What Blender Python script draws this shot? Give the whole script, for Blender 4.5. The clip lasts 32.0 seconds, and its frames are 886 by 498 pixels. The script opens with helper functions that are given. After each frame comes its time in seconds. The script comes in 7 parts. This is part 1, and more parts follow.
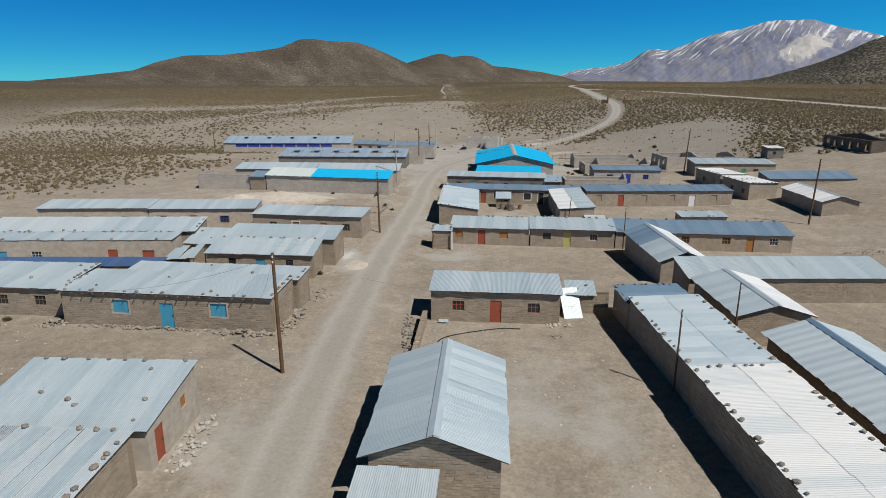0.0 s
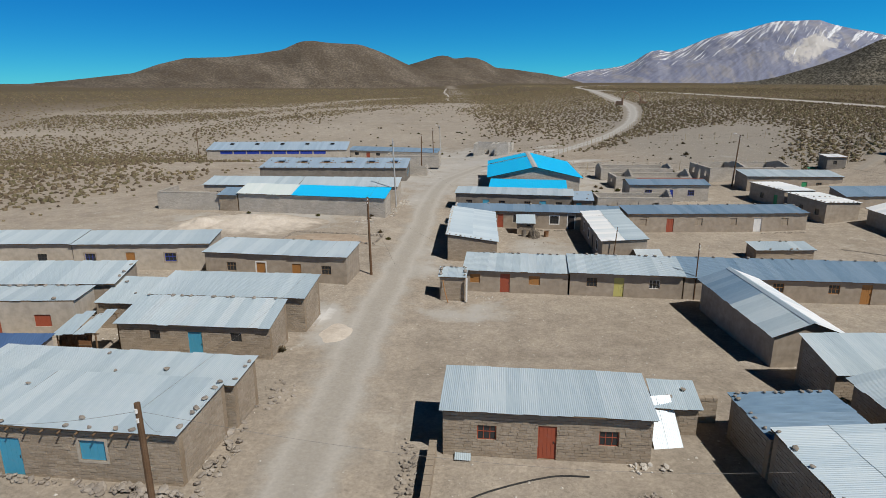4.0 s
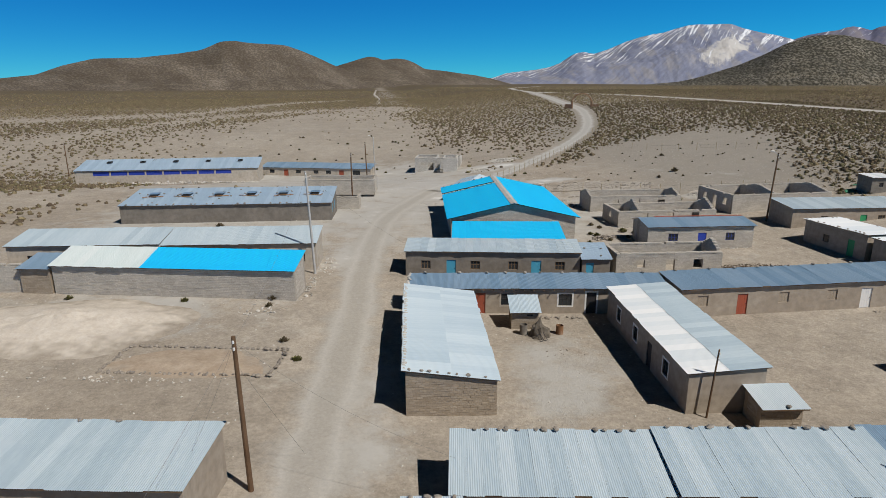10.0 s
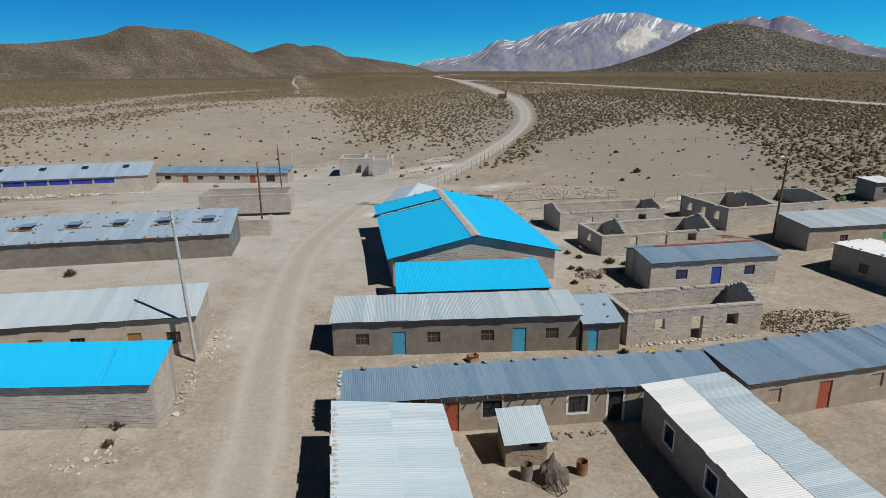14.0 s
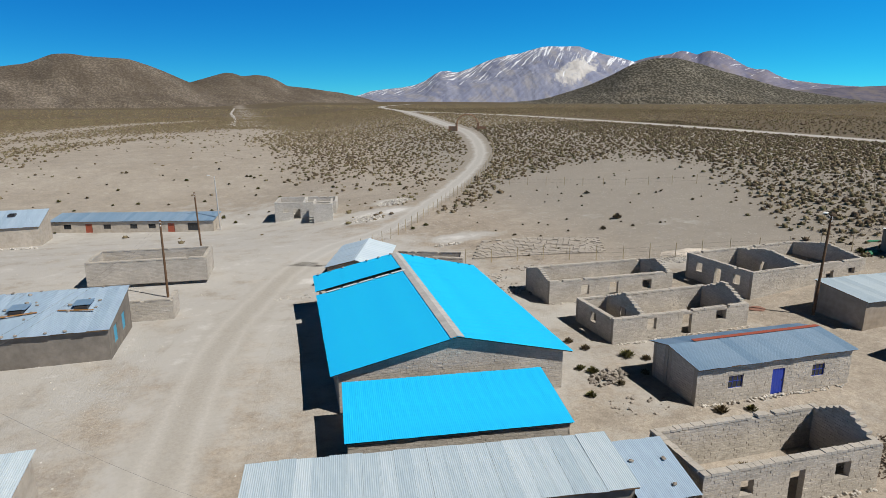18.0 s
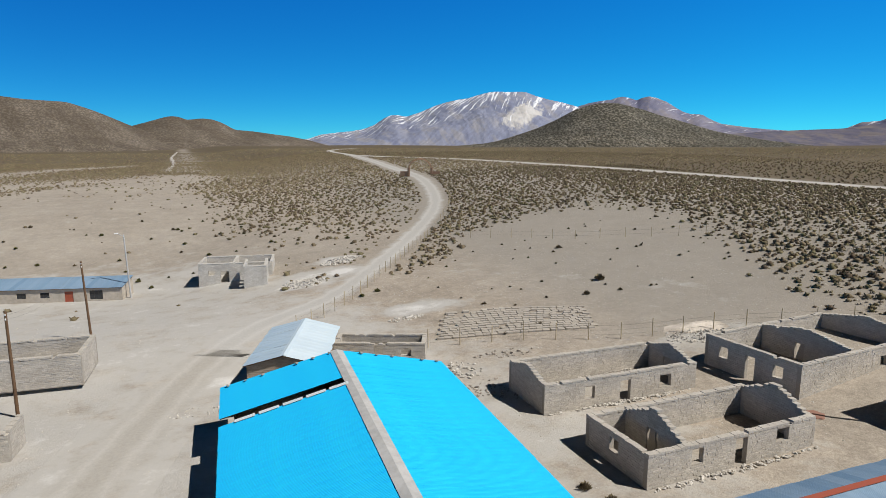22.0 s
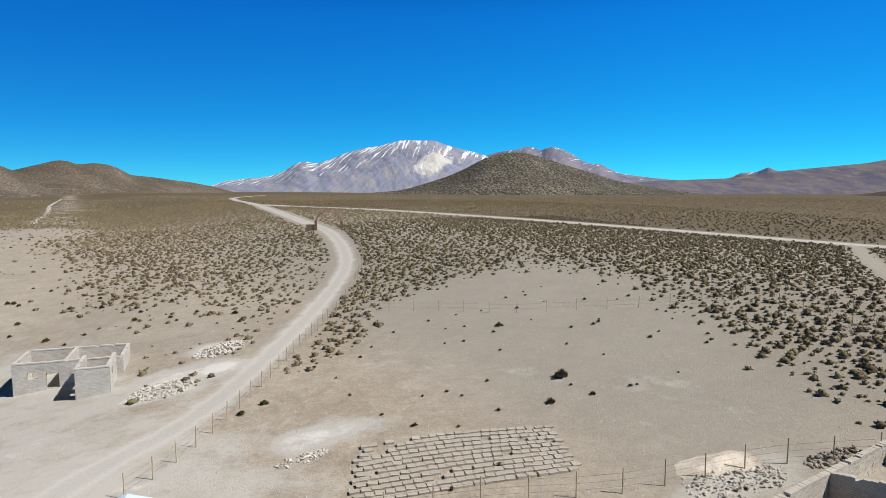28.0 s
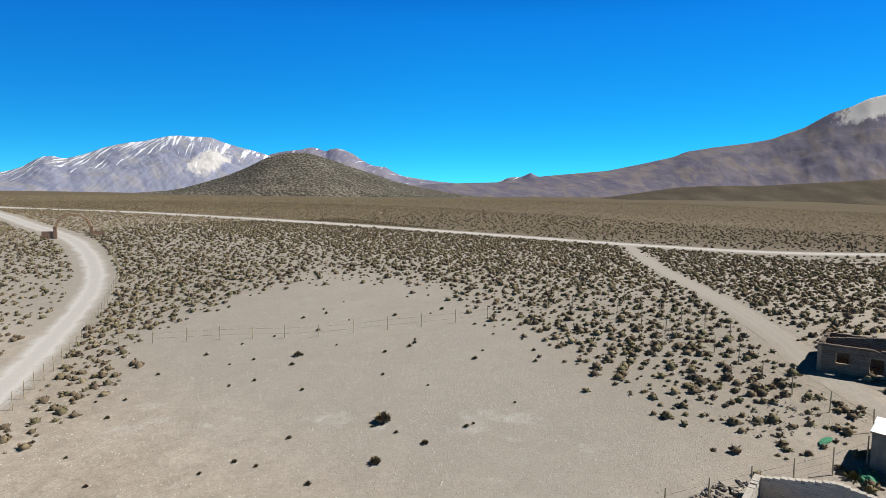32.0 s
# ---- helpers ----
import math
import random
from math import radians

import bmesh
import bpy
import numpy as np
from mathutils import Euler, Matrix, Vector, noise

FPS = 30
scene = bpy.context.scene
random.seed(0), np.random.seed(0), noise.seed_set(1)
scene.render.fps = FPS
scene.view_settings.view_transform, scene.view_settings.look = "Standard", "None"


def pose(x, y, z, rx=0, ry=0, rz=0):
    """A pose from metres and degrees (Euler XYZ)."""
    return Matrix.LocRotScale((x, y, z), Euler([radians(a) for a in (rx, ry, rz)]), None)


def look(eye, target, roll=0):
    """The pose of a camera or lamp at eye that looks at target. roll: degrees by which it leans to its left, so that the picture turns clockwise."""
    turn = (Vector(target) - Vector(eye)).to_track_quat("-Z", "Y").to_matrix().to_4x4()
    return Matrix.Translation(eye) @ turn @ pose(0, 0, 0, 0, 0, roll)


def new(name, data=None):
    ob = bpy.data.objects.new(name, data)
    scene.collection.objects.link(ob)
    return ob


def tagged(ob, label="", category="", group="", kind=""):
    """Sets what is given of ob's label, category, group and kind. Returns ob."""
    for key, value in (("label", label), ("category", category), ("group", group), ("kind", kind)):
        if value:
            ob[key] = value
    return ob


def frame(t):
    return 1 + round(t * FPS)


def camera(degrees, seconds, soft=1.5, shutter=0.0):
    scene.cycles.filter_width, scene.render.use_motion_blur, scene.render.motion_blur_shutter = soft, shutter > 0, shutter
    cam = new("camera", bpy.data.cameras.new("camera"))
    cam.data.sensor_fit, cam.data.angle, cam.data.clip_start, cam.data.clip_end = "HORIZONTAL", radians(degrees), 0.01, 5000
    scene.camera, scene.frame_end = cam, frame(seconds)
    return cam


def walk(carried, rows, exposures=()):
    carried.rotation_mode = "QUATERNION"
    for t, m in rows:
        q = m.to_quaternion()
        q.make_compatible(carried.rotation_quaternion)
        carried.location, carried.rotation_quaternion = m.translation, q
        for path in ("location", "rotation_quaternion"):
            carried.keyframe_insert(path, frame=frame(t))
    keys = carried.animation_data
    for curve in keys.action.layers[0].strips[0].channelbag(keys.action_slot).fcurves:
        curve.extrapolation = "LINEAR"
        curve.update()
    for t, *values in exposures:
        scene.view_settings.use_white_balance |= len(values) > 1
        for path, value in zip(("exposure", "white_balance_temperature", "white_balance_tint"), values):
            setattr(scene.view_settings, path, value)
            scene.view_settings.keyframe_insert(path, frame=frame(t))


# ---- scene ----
# Camera: a small drone that flies level over the village and turns towards the right.
cam = camera(71.43, 32.0, soft=0.6)
# seconds, x, y, z, heading clockwise from +y, tilt downwards, roll
PATH = [
    (0, -0.00, -0.00, 20.00, 0.00, 15.34, 0.11), (0.5, -0.11, 2.53, 19.79, -0.01, 15.24, 0.03),
    (1, -0.24, 5.00, 19.68, -0.08, 15.21, -0.01), (1.5, -0.35, 7.51, 19.59, -0.07, 15.20, -0.02),
    (2, -0.48, 9.94, 19.52, -0.10, 15.17, -0.01), (2.5, -0.55, 12.38, 19.50, -0.16, 15.17, -0.02),
    (3, -0.64, 14.77, 19.50, -0.22, 15.15, -0.06), (3.5, -0.71, 17.33, 19.47, -0.25, 15.13, -0.07),
    (5.5, -1.46, 28.23, 19.31, -0.14, 15.34, 0.01), (6, -1.58, 30.94, 19.30, -0.17, 15.33, 0.02),
    (6.5, -1.73, 33.72, 19.28, -0.14, 15.35, 0.03), (7, -1.76, 36.55, 19.22, 0.61, 15.26, 0.02),
    (7.5, -1.80, 39.45, 19.18, 1.56, 15.19, 0.00), (8, -1.84, 42.40, 19.19, 2.47, 15.15, -0.00),
    (8.5, -1.89, 45.35, 19.18, 3.36, 15.04, -0.06), (9, -1.88, 48.36, 19.18, 4.25, 14.92, -0.17),
    (9.5, -1.93, 51.44, 19.27, 5.21, 14.99, -0.19), (10, -1.95, 54.53, 19.41, 6.11, 15.04, -0.17),
    (10.5, -1.94, 57.37, 19.46, 7.03, 15.04, -0.14), (11, -1.81, 60.06, 19.50, 7.92, 14.95, -0.13),
    (11.5, -1.80, 62.74, 19.53, 8.80, 15.02, -0.10), (12, -1.65, 65.39, 19.58, 9.71, 15.05, -0.11),
    (12.5, -1.50, 67.99, 19.72, 10.58, 15.59, -0.15), (13, -1.24, 70.51, 19.72, 11.47, 16.26, -0.20),
    (13.5, -1.00, 72.99, 19.74, 12.33, 16.23, -0.26), (14, -0.69, 75.34, 19.79, 13.06, 16.16, -0.26),
    (14.5, -0.44, 77.61, 19.87, 13.72, 16.07, -0.22), (15, -0.21, 79.81, 20.04, 14.45, 15.52, -0.18),
    (15.5, 0.19, 82.05, 20.06, 15.08, 14.00, -0.17), (17.5, 1.60, 90.79, 20.19, 17.67, 13.57, -0.03),
    (18, 2.08, 92.87, 20.17, 18.22, 13.53, -0.02), (18.5, 2.55, 94.84, 20.15, 18.78, 13.47, -0.03),
    (19, 3.08, 96.79, 20.15, 19.34, 13.45, -0.06), (19.5, 3.64, 98.76, 20.20, 19.90, 13.43, -0.10),
    (20, 4.17, 100.73, 20.23, 20.52, 13.50, -0.09), (20.5, 4.73, 102.67, 20.28, 21.12, 13.48, -0.08),
    (21, 5.28, 104.53, 20.39, 21.76, 13.06, -0.02), (21.5, 6.06, 106.55, 20.44, 22.26, 10.53, -0.07),
    (22, 6.80, 108.50, 20.41, 22.80, 9.67, -0.08), (22.5, 7.46, 110.39, 20.49, 23.35, 9.63, -0.08),
    (23, 8.07, 112.23, 20.61, 24.01, 9.59, -0.08), (23.5, 8.79, 114.07, 20.68, 24.56, 9.57, -0.06),
    (24, 9.44, 115.93, 20.77, 25.24, 9.55, -0.04), (24.5, 10.22, 117.80, 20.83, 25.88, 9.56, 0.03),
    (25, 11.00, 119.60, 20.94, 26.55, 9.52, 0.10), (25.5, 11.81, 121.37, 21.05, 27.14, 9.51, 0.12),
    (27.5, 14.75, 127.51, 21.55, 30.02, 5.40, 0.14), (28, 15.51, 129.20, 21.59, 30.98, 5.37, 0.17),
    (28.5, 16.28, 130.86, 21.67, 32.21, 5.37, 0.23), (29, 17.03, 132.46, 21.74, 33.59, 5.36, 0.27),
    (29.5, 17.91, 134.01, 21.80, 35.63, 5.35, 0.29), (30, 18.85, 135.56, 21.76, 38.07, 5.30, 0.29),
    (30.5, 19.85, 137.18, 21.68, 40.57, 5.26, 0.34), (31, 20.79, 138.67, 21.63, 43.52, 5.25, 0.44),
    (31.5, 21.68, 140.01, 21.60, 47.20, 5.25, 0.53), (32, 22.78, 141.50, 21.56, 50.74, 5.09, 0.66),
]


def drone(x, y, z, heading, tilt, roll):
    h, p = radians(heading), radians(tilt)
    way = Vector((math.sin(h) * math.cos(p), math.cos(h) * math.cos(p), -math.sin(p)))
    return look((x, y, z), Vector((x, y, z)) + way * 50, roll)


walk(cam, [(r[0], drone(*r[1:])) for r in PATH], exposures=[(0, -0.27), (6, -0.16), (13, -0.23), (15, -0.1), (19, 0.06), (24, 0.14), (28, 0.29), (32, 0.4)])

# ---- light ----
SUN_HEADING, SUN_HEIGHT = 135.5, 51.0
world = bpy.data.worlds.new("sky")
scene.world = world
world.use_nodes = True
wn = world.node_tree
sky = wn.nodes.new("ShaderNodeTexSky")
sky.sky_type, sky.sun_disc = "NISHITA", False
sky.sun_elevation, sky.sun_rotation = radians(SUN_HEIGHT), radians(SUN_HEADING)
sky.altitude, sky.air_density, sky.dust_density, sky.ozone_density = 4200, 0.9, 0.0, 4.0
# thin dry air at 4000 m: a deep, saturated blue sky
deep = wn.nodes.new("ShaderNodeHueSaturation")
deep.inputs["Saturation"].default_value, deep.inputs["Value"].default_value = 1.3, 1.0
tint = wn.nodes.new("ShaderNodeMix")
tint.data_type, tint.blend_type = "RGBA", "MULTIPLY"
tint.inputs["Factor"].default_value = 1.0
tint.inputs[7].default_value = (0.26, 1.12, 1.5, 1)
wn.links.new(sky.outputs["Color"], deep.inputs["Color"])
wn.links.new(deep.outputs["Color"], tint.inputs[6])
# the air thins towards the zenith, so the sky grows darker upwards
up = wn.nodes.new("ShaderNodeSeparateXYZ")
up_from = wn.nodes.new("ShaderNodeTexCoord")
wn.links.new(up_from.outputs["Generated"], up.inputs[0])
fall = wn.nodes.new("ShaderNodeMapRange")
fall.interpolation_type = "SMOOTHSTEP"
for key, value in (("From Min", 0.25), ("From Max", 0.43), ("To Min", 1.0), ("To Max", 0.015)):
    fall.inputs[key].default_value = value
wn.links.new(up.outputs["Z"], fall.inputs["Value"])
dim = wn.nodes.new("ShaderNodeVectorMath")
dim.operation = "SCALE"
even = wn.nodes.new("ShaderNodeMix")
even.data_type = "RGBA"
even.inputs["Factor"].default_value = 0.38
even.inputs[7].default_value = (0.14, 3.95, 12.8, 1)
wn.links.new(tint.outputs[2], even.inputs[6])
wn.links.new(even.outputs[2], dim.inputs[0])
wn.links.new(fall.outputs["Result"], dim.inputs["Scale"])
# paler and greener air near the horizon
low = wn.nodes.new("ShaderNodeMapRange")
low.inputs["From Max"].default_value = 0.3
wn.links.new(up.outputs["Z"], low.inputs["Value"])
haze = wn.nodes.new("ShaderNodeMix")
haze.data_type = "RGBA"
haze.inputs[6].default_value, haze.inputs[7].default_value = (1.4, 1.38, 0.98, 1), (0.58, 0.8, 0.96, 1)
wn.links.new(low.outputs["Result"], haze.inputs["Factor"])
air = wn.nodes.new("ShaderNodeVectorMath")
air.operation = "MULTIPLY"
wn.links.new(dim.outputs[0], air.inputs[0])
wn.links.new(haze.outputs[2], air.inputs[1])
# clearer and darker away from the sun, brighter towards it
side = wn.nodes.new("ShaderNodeVectorMath")
side.operation = "DOT_PRODUCT"
side.inputs[1].default_value = (math.sin(radians(SUN_HEADING)), math.cos(radians(SUN_HEADING)), 0)
wn.links.new(up_from.outputs["Generated"], side.inputs[0])
glow = wn.nodes.new("ShaderNodeMapRange")
for key, value in (("From Min", -0.8), ("From Max", 0.1)):
    glow.inputs[key].default_value = value
wn.links.new(side.outputs["Value"], glow.inputs["Value"])
cast = wn.nodes.new("ShaderNodeMix")
cast.data_type = "RGBA"
cast.inputs[6].default_value, cast.inputs[7].default_value = (0.88, 0.86, 0.9, 1), (1.1, 1.33, 1.2, 1)
wn.links.new(glow.outputs["Result"], cast.inputs["Factor"])
sunward = wn.nodes.new("ShaderNodeVectorMath")
sunward.operation = "MULTIPLY"
wn.links.new(air.outputs[0], sunward.inputs[0])
wn.links.new(cast.outputs[2], sunward.inputs[1])
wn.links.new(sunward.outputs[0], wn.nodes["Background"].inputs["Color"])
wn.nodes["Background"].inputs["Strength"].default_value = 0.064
sun = new("sun", bpy.data.lights.new("sun", "SUN"))
sun.data.energy, sun.data.angle, sun.data.color = 4.55, radians(0.53), (1.0, 0.955, 0.89)
sh, se = radians(SUN_HEADING), radians(SUN_HEIGHT)
sun.matrix_world = look((0, 0, 0), (-math.sin(sh) * math.cos(se), -math.cos(sh) * math.cos(se), -math.sin(se)))

# ---- materials ----
def material(name, rough=0.9, metal=0.0):
    m = bpy.data.materials.new(name)
    m.use_nodes = True
    nt = m.node_tree
    bsdf = nt.nodes["Principled BSDF"]
    bsdf.inputs["Roughness"].default_value, bsdf.inputs["Metallic"].default_value = rough, metal
    return m, nt, bsdf


def node(nt, kind, **values):
    n = nt.nodes.new(kind)
    for key, value in values.items():
        n.inputs[key.replace("_", " ")].default_value = value
    return n


def coords(nt, where="Object"):
    return nt.nodes.new("ShaderNodeTexCoord").outputs[where]


def noise_tex(nt, at, scale, detail=4.0, rough=0.6):
    n = node(nt, "ShaderNodeTexNoise", Scale=scale, Detail=detail, Roughness=rough)
    nt.links.new(at, n.inputs["Vector"])
    return n.outputs["Fac"]


def ramp(nt, fac, *stops):
    r = nt.nodes.new("ShaderNodeValToRGB")
    while len(r.color_ramp.elements) < len(stops):
        r.color_ramp.elements.new(0.5)
    for e, (p, c) in zip(r.color_ramp.elements, stops):
        e.position, e.color = p, (*c, 1) if len(c) == 3 else c
    nt.links.new(fac, r.inputs["Fac"])
    return r.outputs["Color"]


def mix(nt, fac, a, b, how="MIX"):
    n = nt.nodes.new("ShaderNodeMix")
    n.data_type, n.blend_type = "RGBA", how
    for socket, v in ((n.inputs["Factor"], fac), (n.inputs[6], a), (n.inputs[7], b)):
        if isinstance(v, (int, float)):
            socket.default_value = v
        elif isinstance(v, tuple):
            socket.default_value = (*v, 1)
        else:
            nt.links.new(v, socket)
    return n.outputs[2]


def calc(nt, op, a, b=0.0):
    n = nt.nodes.new("ShaderNodeMath")
    n.operation = op
    for socket, v in zip(n.inputs, (a, b)):
        if isinstance(v, (int, float)):
            socket.default_value = v
        else:
            nt.links.new(v, socket)
    return n.outputs[0]


def bump(nt, bsdf, height, strength=0.5, distance=0.02):
    b = node(nt, "ShaderNodeBump", Strength=strength, Distance=distance)
    nt.links.new(height, b.inputs["Height"])
    nt.links.new(b.outputs["Normal"], bsdf.inputs["Normal"])


def grey(v):
    return (v, v, v)


def object_random(nt):
    return nt.nodes.new("ShaderNodeObjectInfo").outputs["Random"]


def earth_material(name, c1, c2, c3, scale=1.0, joint=False):
    """Dry earth: two scales of tone, grit and relief."""
    m, nt, b = material(name, 0.95)
    at = coords(nt)
    big = noise_tex(nt, at, 0.35 * scale, 5)
    fine = noise_tex(nt, at, 9.0 * scale, 6, 0.7)
    c = ramp(nt, big, (0.3, c1), (0.5, c2), (0.72, c3))
    c = mix(nt, 0.5, c, ramp(nt, fine, (0.3, grey(0.35)), (0.7, grey(0.65))), "OVERLAY")
    nt.links.new(c, b.inputs["Base Color"])
    bump(nt, b, fine, 0.6, 0.03)
    b.inputs["Specular IOR Level"].default_value = 0.1
    return m


def adobe_material(name, c1, c2):
    """Mud bricks, each a little different."""
    m, nt, b = material(name, 0.95)
    at = coords(nt)
    island = nt.nodes.new("ShaderNodeNewGeometry").outputs["Random Per Island"]
    fine = noise_tex(nt, at, 7.0, 6, 0.7)
    stain = noise_tex(nt, at, 0.5, 4)
    c = ramp(nt, island, (0.0, c1), (1.0, c2))
    c = mix(nt, 0.55, c, ramp(nt, fine, (0.3, grey(0.36)), (0.7, grey(0.62))), "OVERLAY")
    c = mix(nt, 0.35, c, ramp(nt, stain, (0.35, grey(0.35)), (0.65, grey(0.62))), "OVERLAY")
    nt.links.new(c, b.inputs["Base Color"])
    bump(nt, b, fine, 0.7, 0.03)
    b.inputs["Specular IOR Level"].default_value = 0.1
    return m


def plaster_material(name, c1, c2):
    m, nt, b = material(name, 0.93)
    at = coords(nt)
    big = noise_tex(nt, at, 0.45, 5, 0.65)
    patch = noise_tex(nt, at, 1.7, 6, 0.6)
    fine = noise_tex(nt, at, 14.0, 4)
    c = ramp(nt, big, (0.3, c1), (0.7, c2))
    c = mix(nt, 0.4, c, ramp(nt, patch, (0.38, grey(0.36)), (0.6, grey(0.58))), "OVERLAY")
    nt.links.new(c, b.inputs["Base Color"])
    bump(nt, b, fine, 0.35, 0.02)
    b.inputs["Specular IOR Level"].default_value = 0.15
    return m


def sheet_material(name, c1, c2, rough=0.42, metal=0.75, rust=0.25):
    """Corrugated sheet: tone from sheet to sheet, streaks down the slope, rust spots."""
    m, nt, b = material(name, rough, metal)
    at = coords(nt)
    mapping = node(nt, "ShaderNodeMapping", Scale=(1.4, 0.22, 1.0))
    nt.links.new(at, mapping.inputs["Vector"])
    streak = noise_tex(nt, mapping.outputs["Vector"], 3.0, 5, 0.65)
    spots = noise_tex(nt, at, 1.3, 6, 0.7)
    c = ramp(nt, object_random(nt), (0.0, c1), (1.0, c2))
    c = mix(nt, 0.45, c, ramp(nt, streak, (0.3, grey(0.38)), (0.7, grey(0.6))), "OVERLAY")
    worn = noise_tex(nt, at, 0.45, 5, 0.7)
    c = mix(nt, 0.35, c, ramp(nt, worn, (0.35, grey(0.4)), (0.65, grey(0.58))), "OVERLAY")
    stain = ramp(nt, spots, (0.62, grey(0.0)), (0.8, grey(rust)))
    c = mix(nt, stain, c, (0.28, 0.2, 0.14))
    nt.links.new(c, b.inputs["Base Color"])
    nt.links.new(ramp(nt, streak, (0.3, grey(rough - 0.08)), (0.7, grey(rough + 0.15))), b.inputs["Roughness"])
    return m


def paint_material(name, c, rough=0.6, wear=0.25):
    m, nt, b = material(name, rough)
    at = coords(nt)
    n = noise_tex(nt, at, 3.0, 6, 0.7)
    k = ramp(nt, n, (0.55, grey(0.0)), (0.75, grey(wear)))
    nt.links.new(mix(nt, k, c, tuple(0.5 * v + 0.12 for v in c)), b.inputs["Base Color"])
    bump(nt, b, n, 0.2, 0.01)
    return m


ADOBE = adobe_material("adobe", (0.315, 0.26, 0.197), (0.385, 0.325, 0.255))
ADOBE_DARK = adobe_material("dark_adobe", (0.13, 0.1, 0.08), (0.19, 0.155, 0.125))
ADOBE_PALE = adobe_material("adobe_pale", (0.42, 0.386, 0.337), (0.505, 0.468, 0.412))
ADOBE_WHITE = adobe_material("whitish_adobe", (0.5, 0.475, 0.43), (0.58, 0.555, 0.51))
MORTAR = earth_material("mud_mortar", (0.25, 0.19, 0.13), (0.31, 0.245, 0.175), (0.37, 0.3, 0.22))
MORTAR_PALE = earth_material("pale_mud_mortar", (0.31, 0.28, 0.235), (0.36, 0.327, 0.28), (0.41, 0.375, 0.325))
MUD = plaster_material("mud_plaster", (0.30, 0.25, 0.195), (0.39, 0.335, 0.27))
MUD_PALE = plaster_material("pale_mud_plaster", (0.41, 0.36, 0.295), (0.50, 0.45, 0.38))
CEMENT = plaster_material("cement_render", (0.165, 0.148, 0.127), (0.245, 0.22, 0.188))
WHITE_PAINT = paint_material("white_paint", (0.72, 0.71, 0.68), 0.7, 0.5)
# the zinc base colours are made bluer to stand for the reflected sky
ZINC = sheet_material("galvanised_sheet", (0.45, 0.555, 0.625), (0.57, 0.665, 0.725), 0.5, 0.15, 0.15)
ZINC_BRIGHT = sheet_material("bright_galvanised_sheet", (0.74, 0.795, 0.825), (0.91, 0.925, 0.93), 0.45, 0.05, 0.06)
ZINC_LIGHT = sheet_material("paler_galvanised_sheet", (0.58, 0.67, 0.73), (0.66, 0.74, 0.79), 0.5, 0.25, 0.12)
ZINC_PALE = sheet_material("pale_bluish_sheet", (0.50, 0.61, 0.69), (0.62, 0.72, 0.785), 0.45, 0.05, 0.05)
ZINC_DARK = sheet_material("weathered_galvanised_sheet", (0.20, 0.32, 0.455), (0.28, 0.40, 0.53), 0.5, 0.25, 0.35)
BLUE_SHEET = sheet_material("blue_painted_sheet", (0.012, 0.54, 0.95), (0.013, 0.545, 0.955), 0.45, 0.0, 0.01)
ZINC_MID = sheet_material("bluish_galvanised_sheet", (0.34, 0.46, 0.58), (0.41, 0.53, 0.65), 0.5, 0.15, 0.12)
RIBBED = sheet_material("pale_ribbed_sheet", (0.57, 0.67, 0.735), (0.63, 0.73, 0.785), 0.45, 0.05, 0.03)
# the same ribbed sheet with the shade of a west slope in its colour
RIBBED_SHADE = sheet_material("shaded_ribbed_sheet", (0.45, 0.57, 0.66), (0.50, 0.62, 0.71), 0.45, 0.05, 0.03)
CLEAR_SHEET = sheet_material("translucent_white_sheet", (0.62, 0.7, 0.7), (0.68, 0.74, 0.74), 0.5, 0.0, 0.03)
DARKBLUE_SHEET = sheet_material("dark_blue_sheet", (0.07, 0.14, 0.30), (0.09, 0.17, 0.34), 0.5, 0.1, 0.2)
WOOD = earth_material("weathered_timber", (0.13, 0.085, 0.05), (0.19, 0.125, 0.075), (0.25, 0.17, 0.1), 3)
POLE_WOOD = earth_material("creosoted_timber", (0.09, 0.055, 0.035), (0.14, 0.085, 0.05), (0.19, 0.12, 0.075), 2)
CONCRETE = plaster_material("concrete", (0.39, 0.388, 0.378), (0.49, 0.487, 0.475))
STONE = earth_material("field_stone", (0.2, 0.175, 0.15), (0.31, 0.275, 0.235), (0.42, 0.38, 0.33), 2)
STONE_PALE = earth_material("pale_stone", (0.42, 0.39, 0.35), (0.52, 0.49, 0.44), (0.62, 0.59, 0.54), 2)
CYAN_PAINT = paint_material("cyan_paint", (0.06, 0.33, 0.5), 0.55, 0.5)
NAVY_PAINT = paint_material("navy_paint", (0.02, 0.05, 0.36), 0.55, 0.3)
RED_PAINT = paint_material("red_brown_paint", (0.34, 0.08, 0.04), 0.6, 0.4)
ORANGE_WOOD = paint_material("orange_varnish", (0.36, 0.17, 0.05), 0.5, 0.4)
YELLOW_PAINT = paint_material("yellow_paint", (0.5, 0.47, 0.16), 0.6, 0.4)
GREEN_PAINT = paint_material("green_paint", (0.03, 0.3, 0.12), 0.6, 0.3)
IRON, _nt, _b = material("dark_iron", 0.6, 0.4)
_b.inputs["Base Color"].default_value = (0.05, 0.045, 0.045, 1)
RUBBER, _nt, _b = material("black_rubber", 0.7)
_b.inputs["Base Color"].default_value = (0.02, 0.02, 0.02, 1)
CABLE_GREY, _nt, _b = material("sun_bleached_cable", 0.6)
_b.inputs["Base Color"].default_value = (0.14, 0.135, 0.13, 1)
GLASS, _nt, _b = material("window_glass", 0.08)
_b.inputs["Base Color"].default_value = (0.03, 0.035, 0.04, 1)
_b.inputs["IOR"].default_value = 1.5

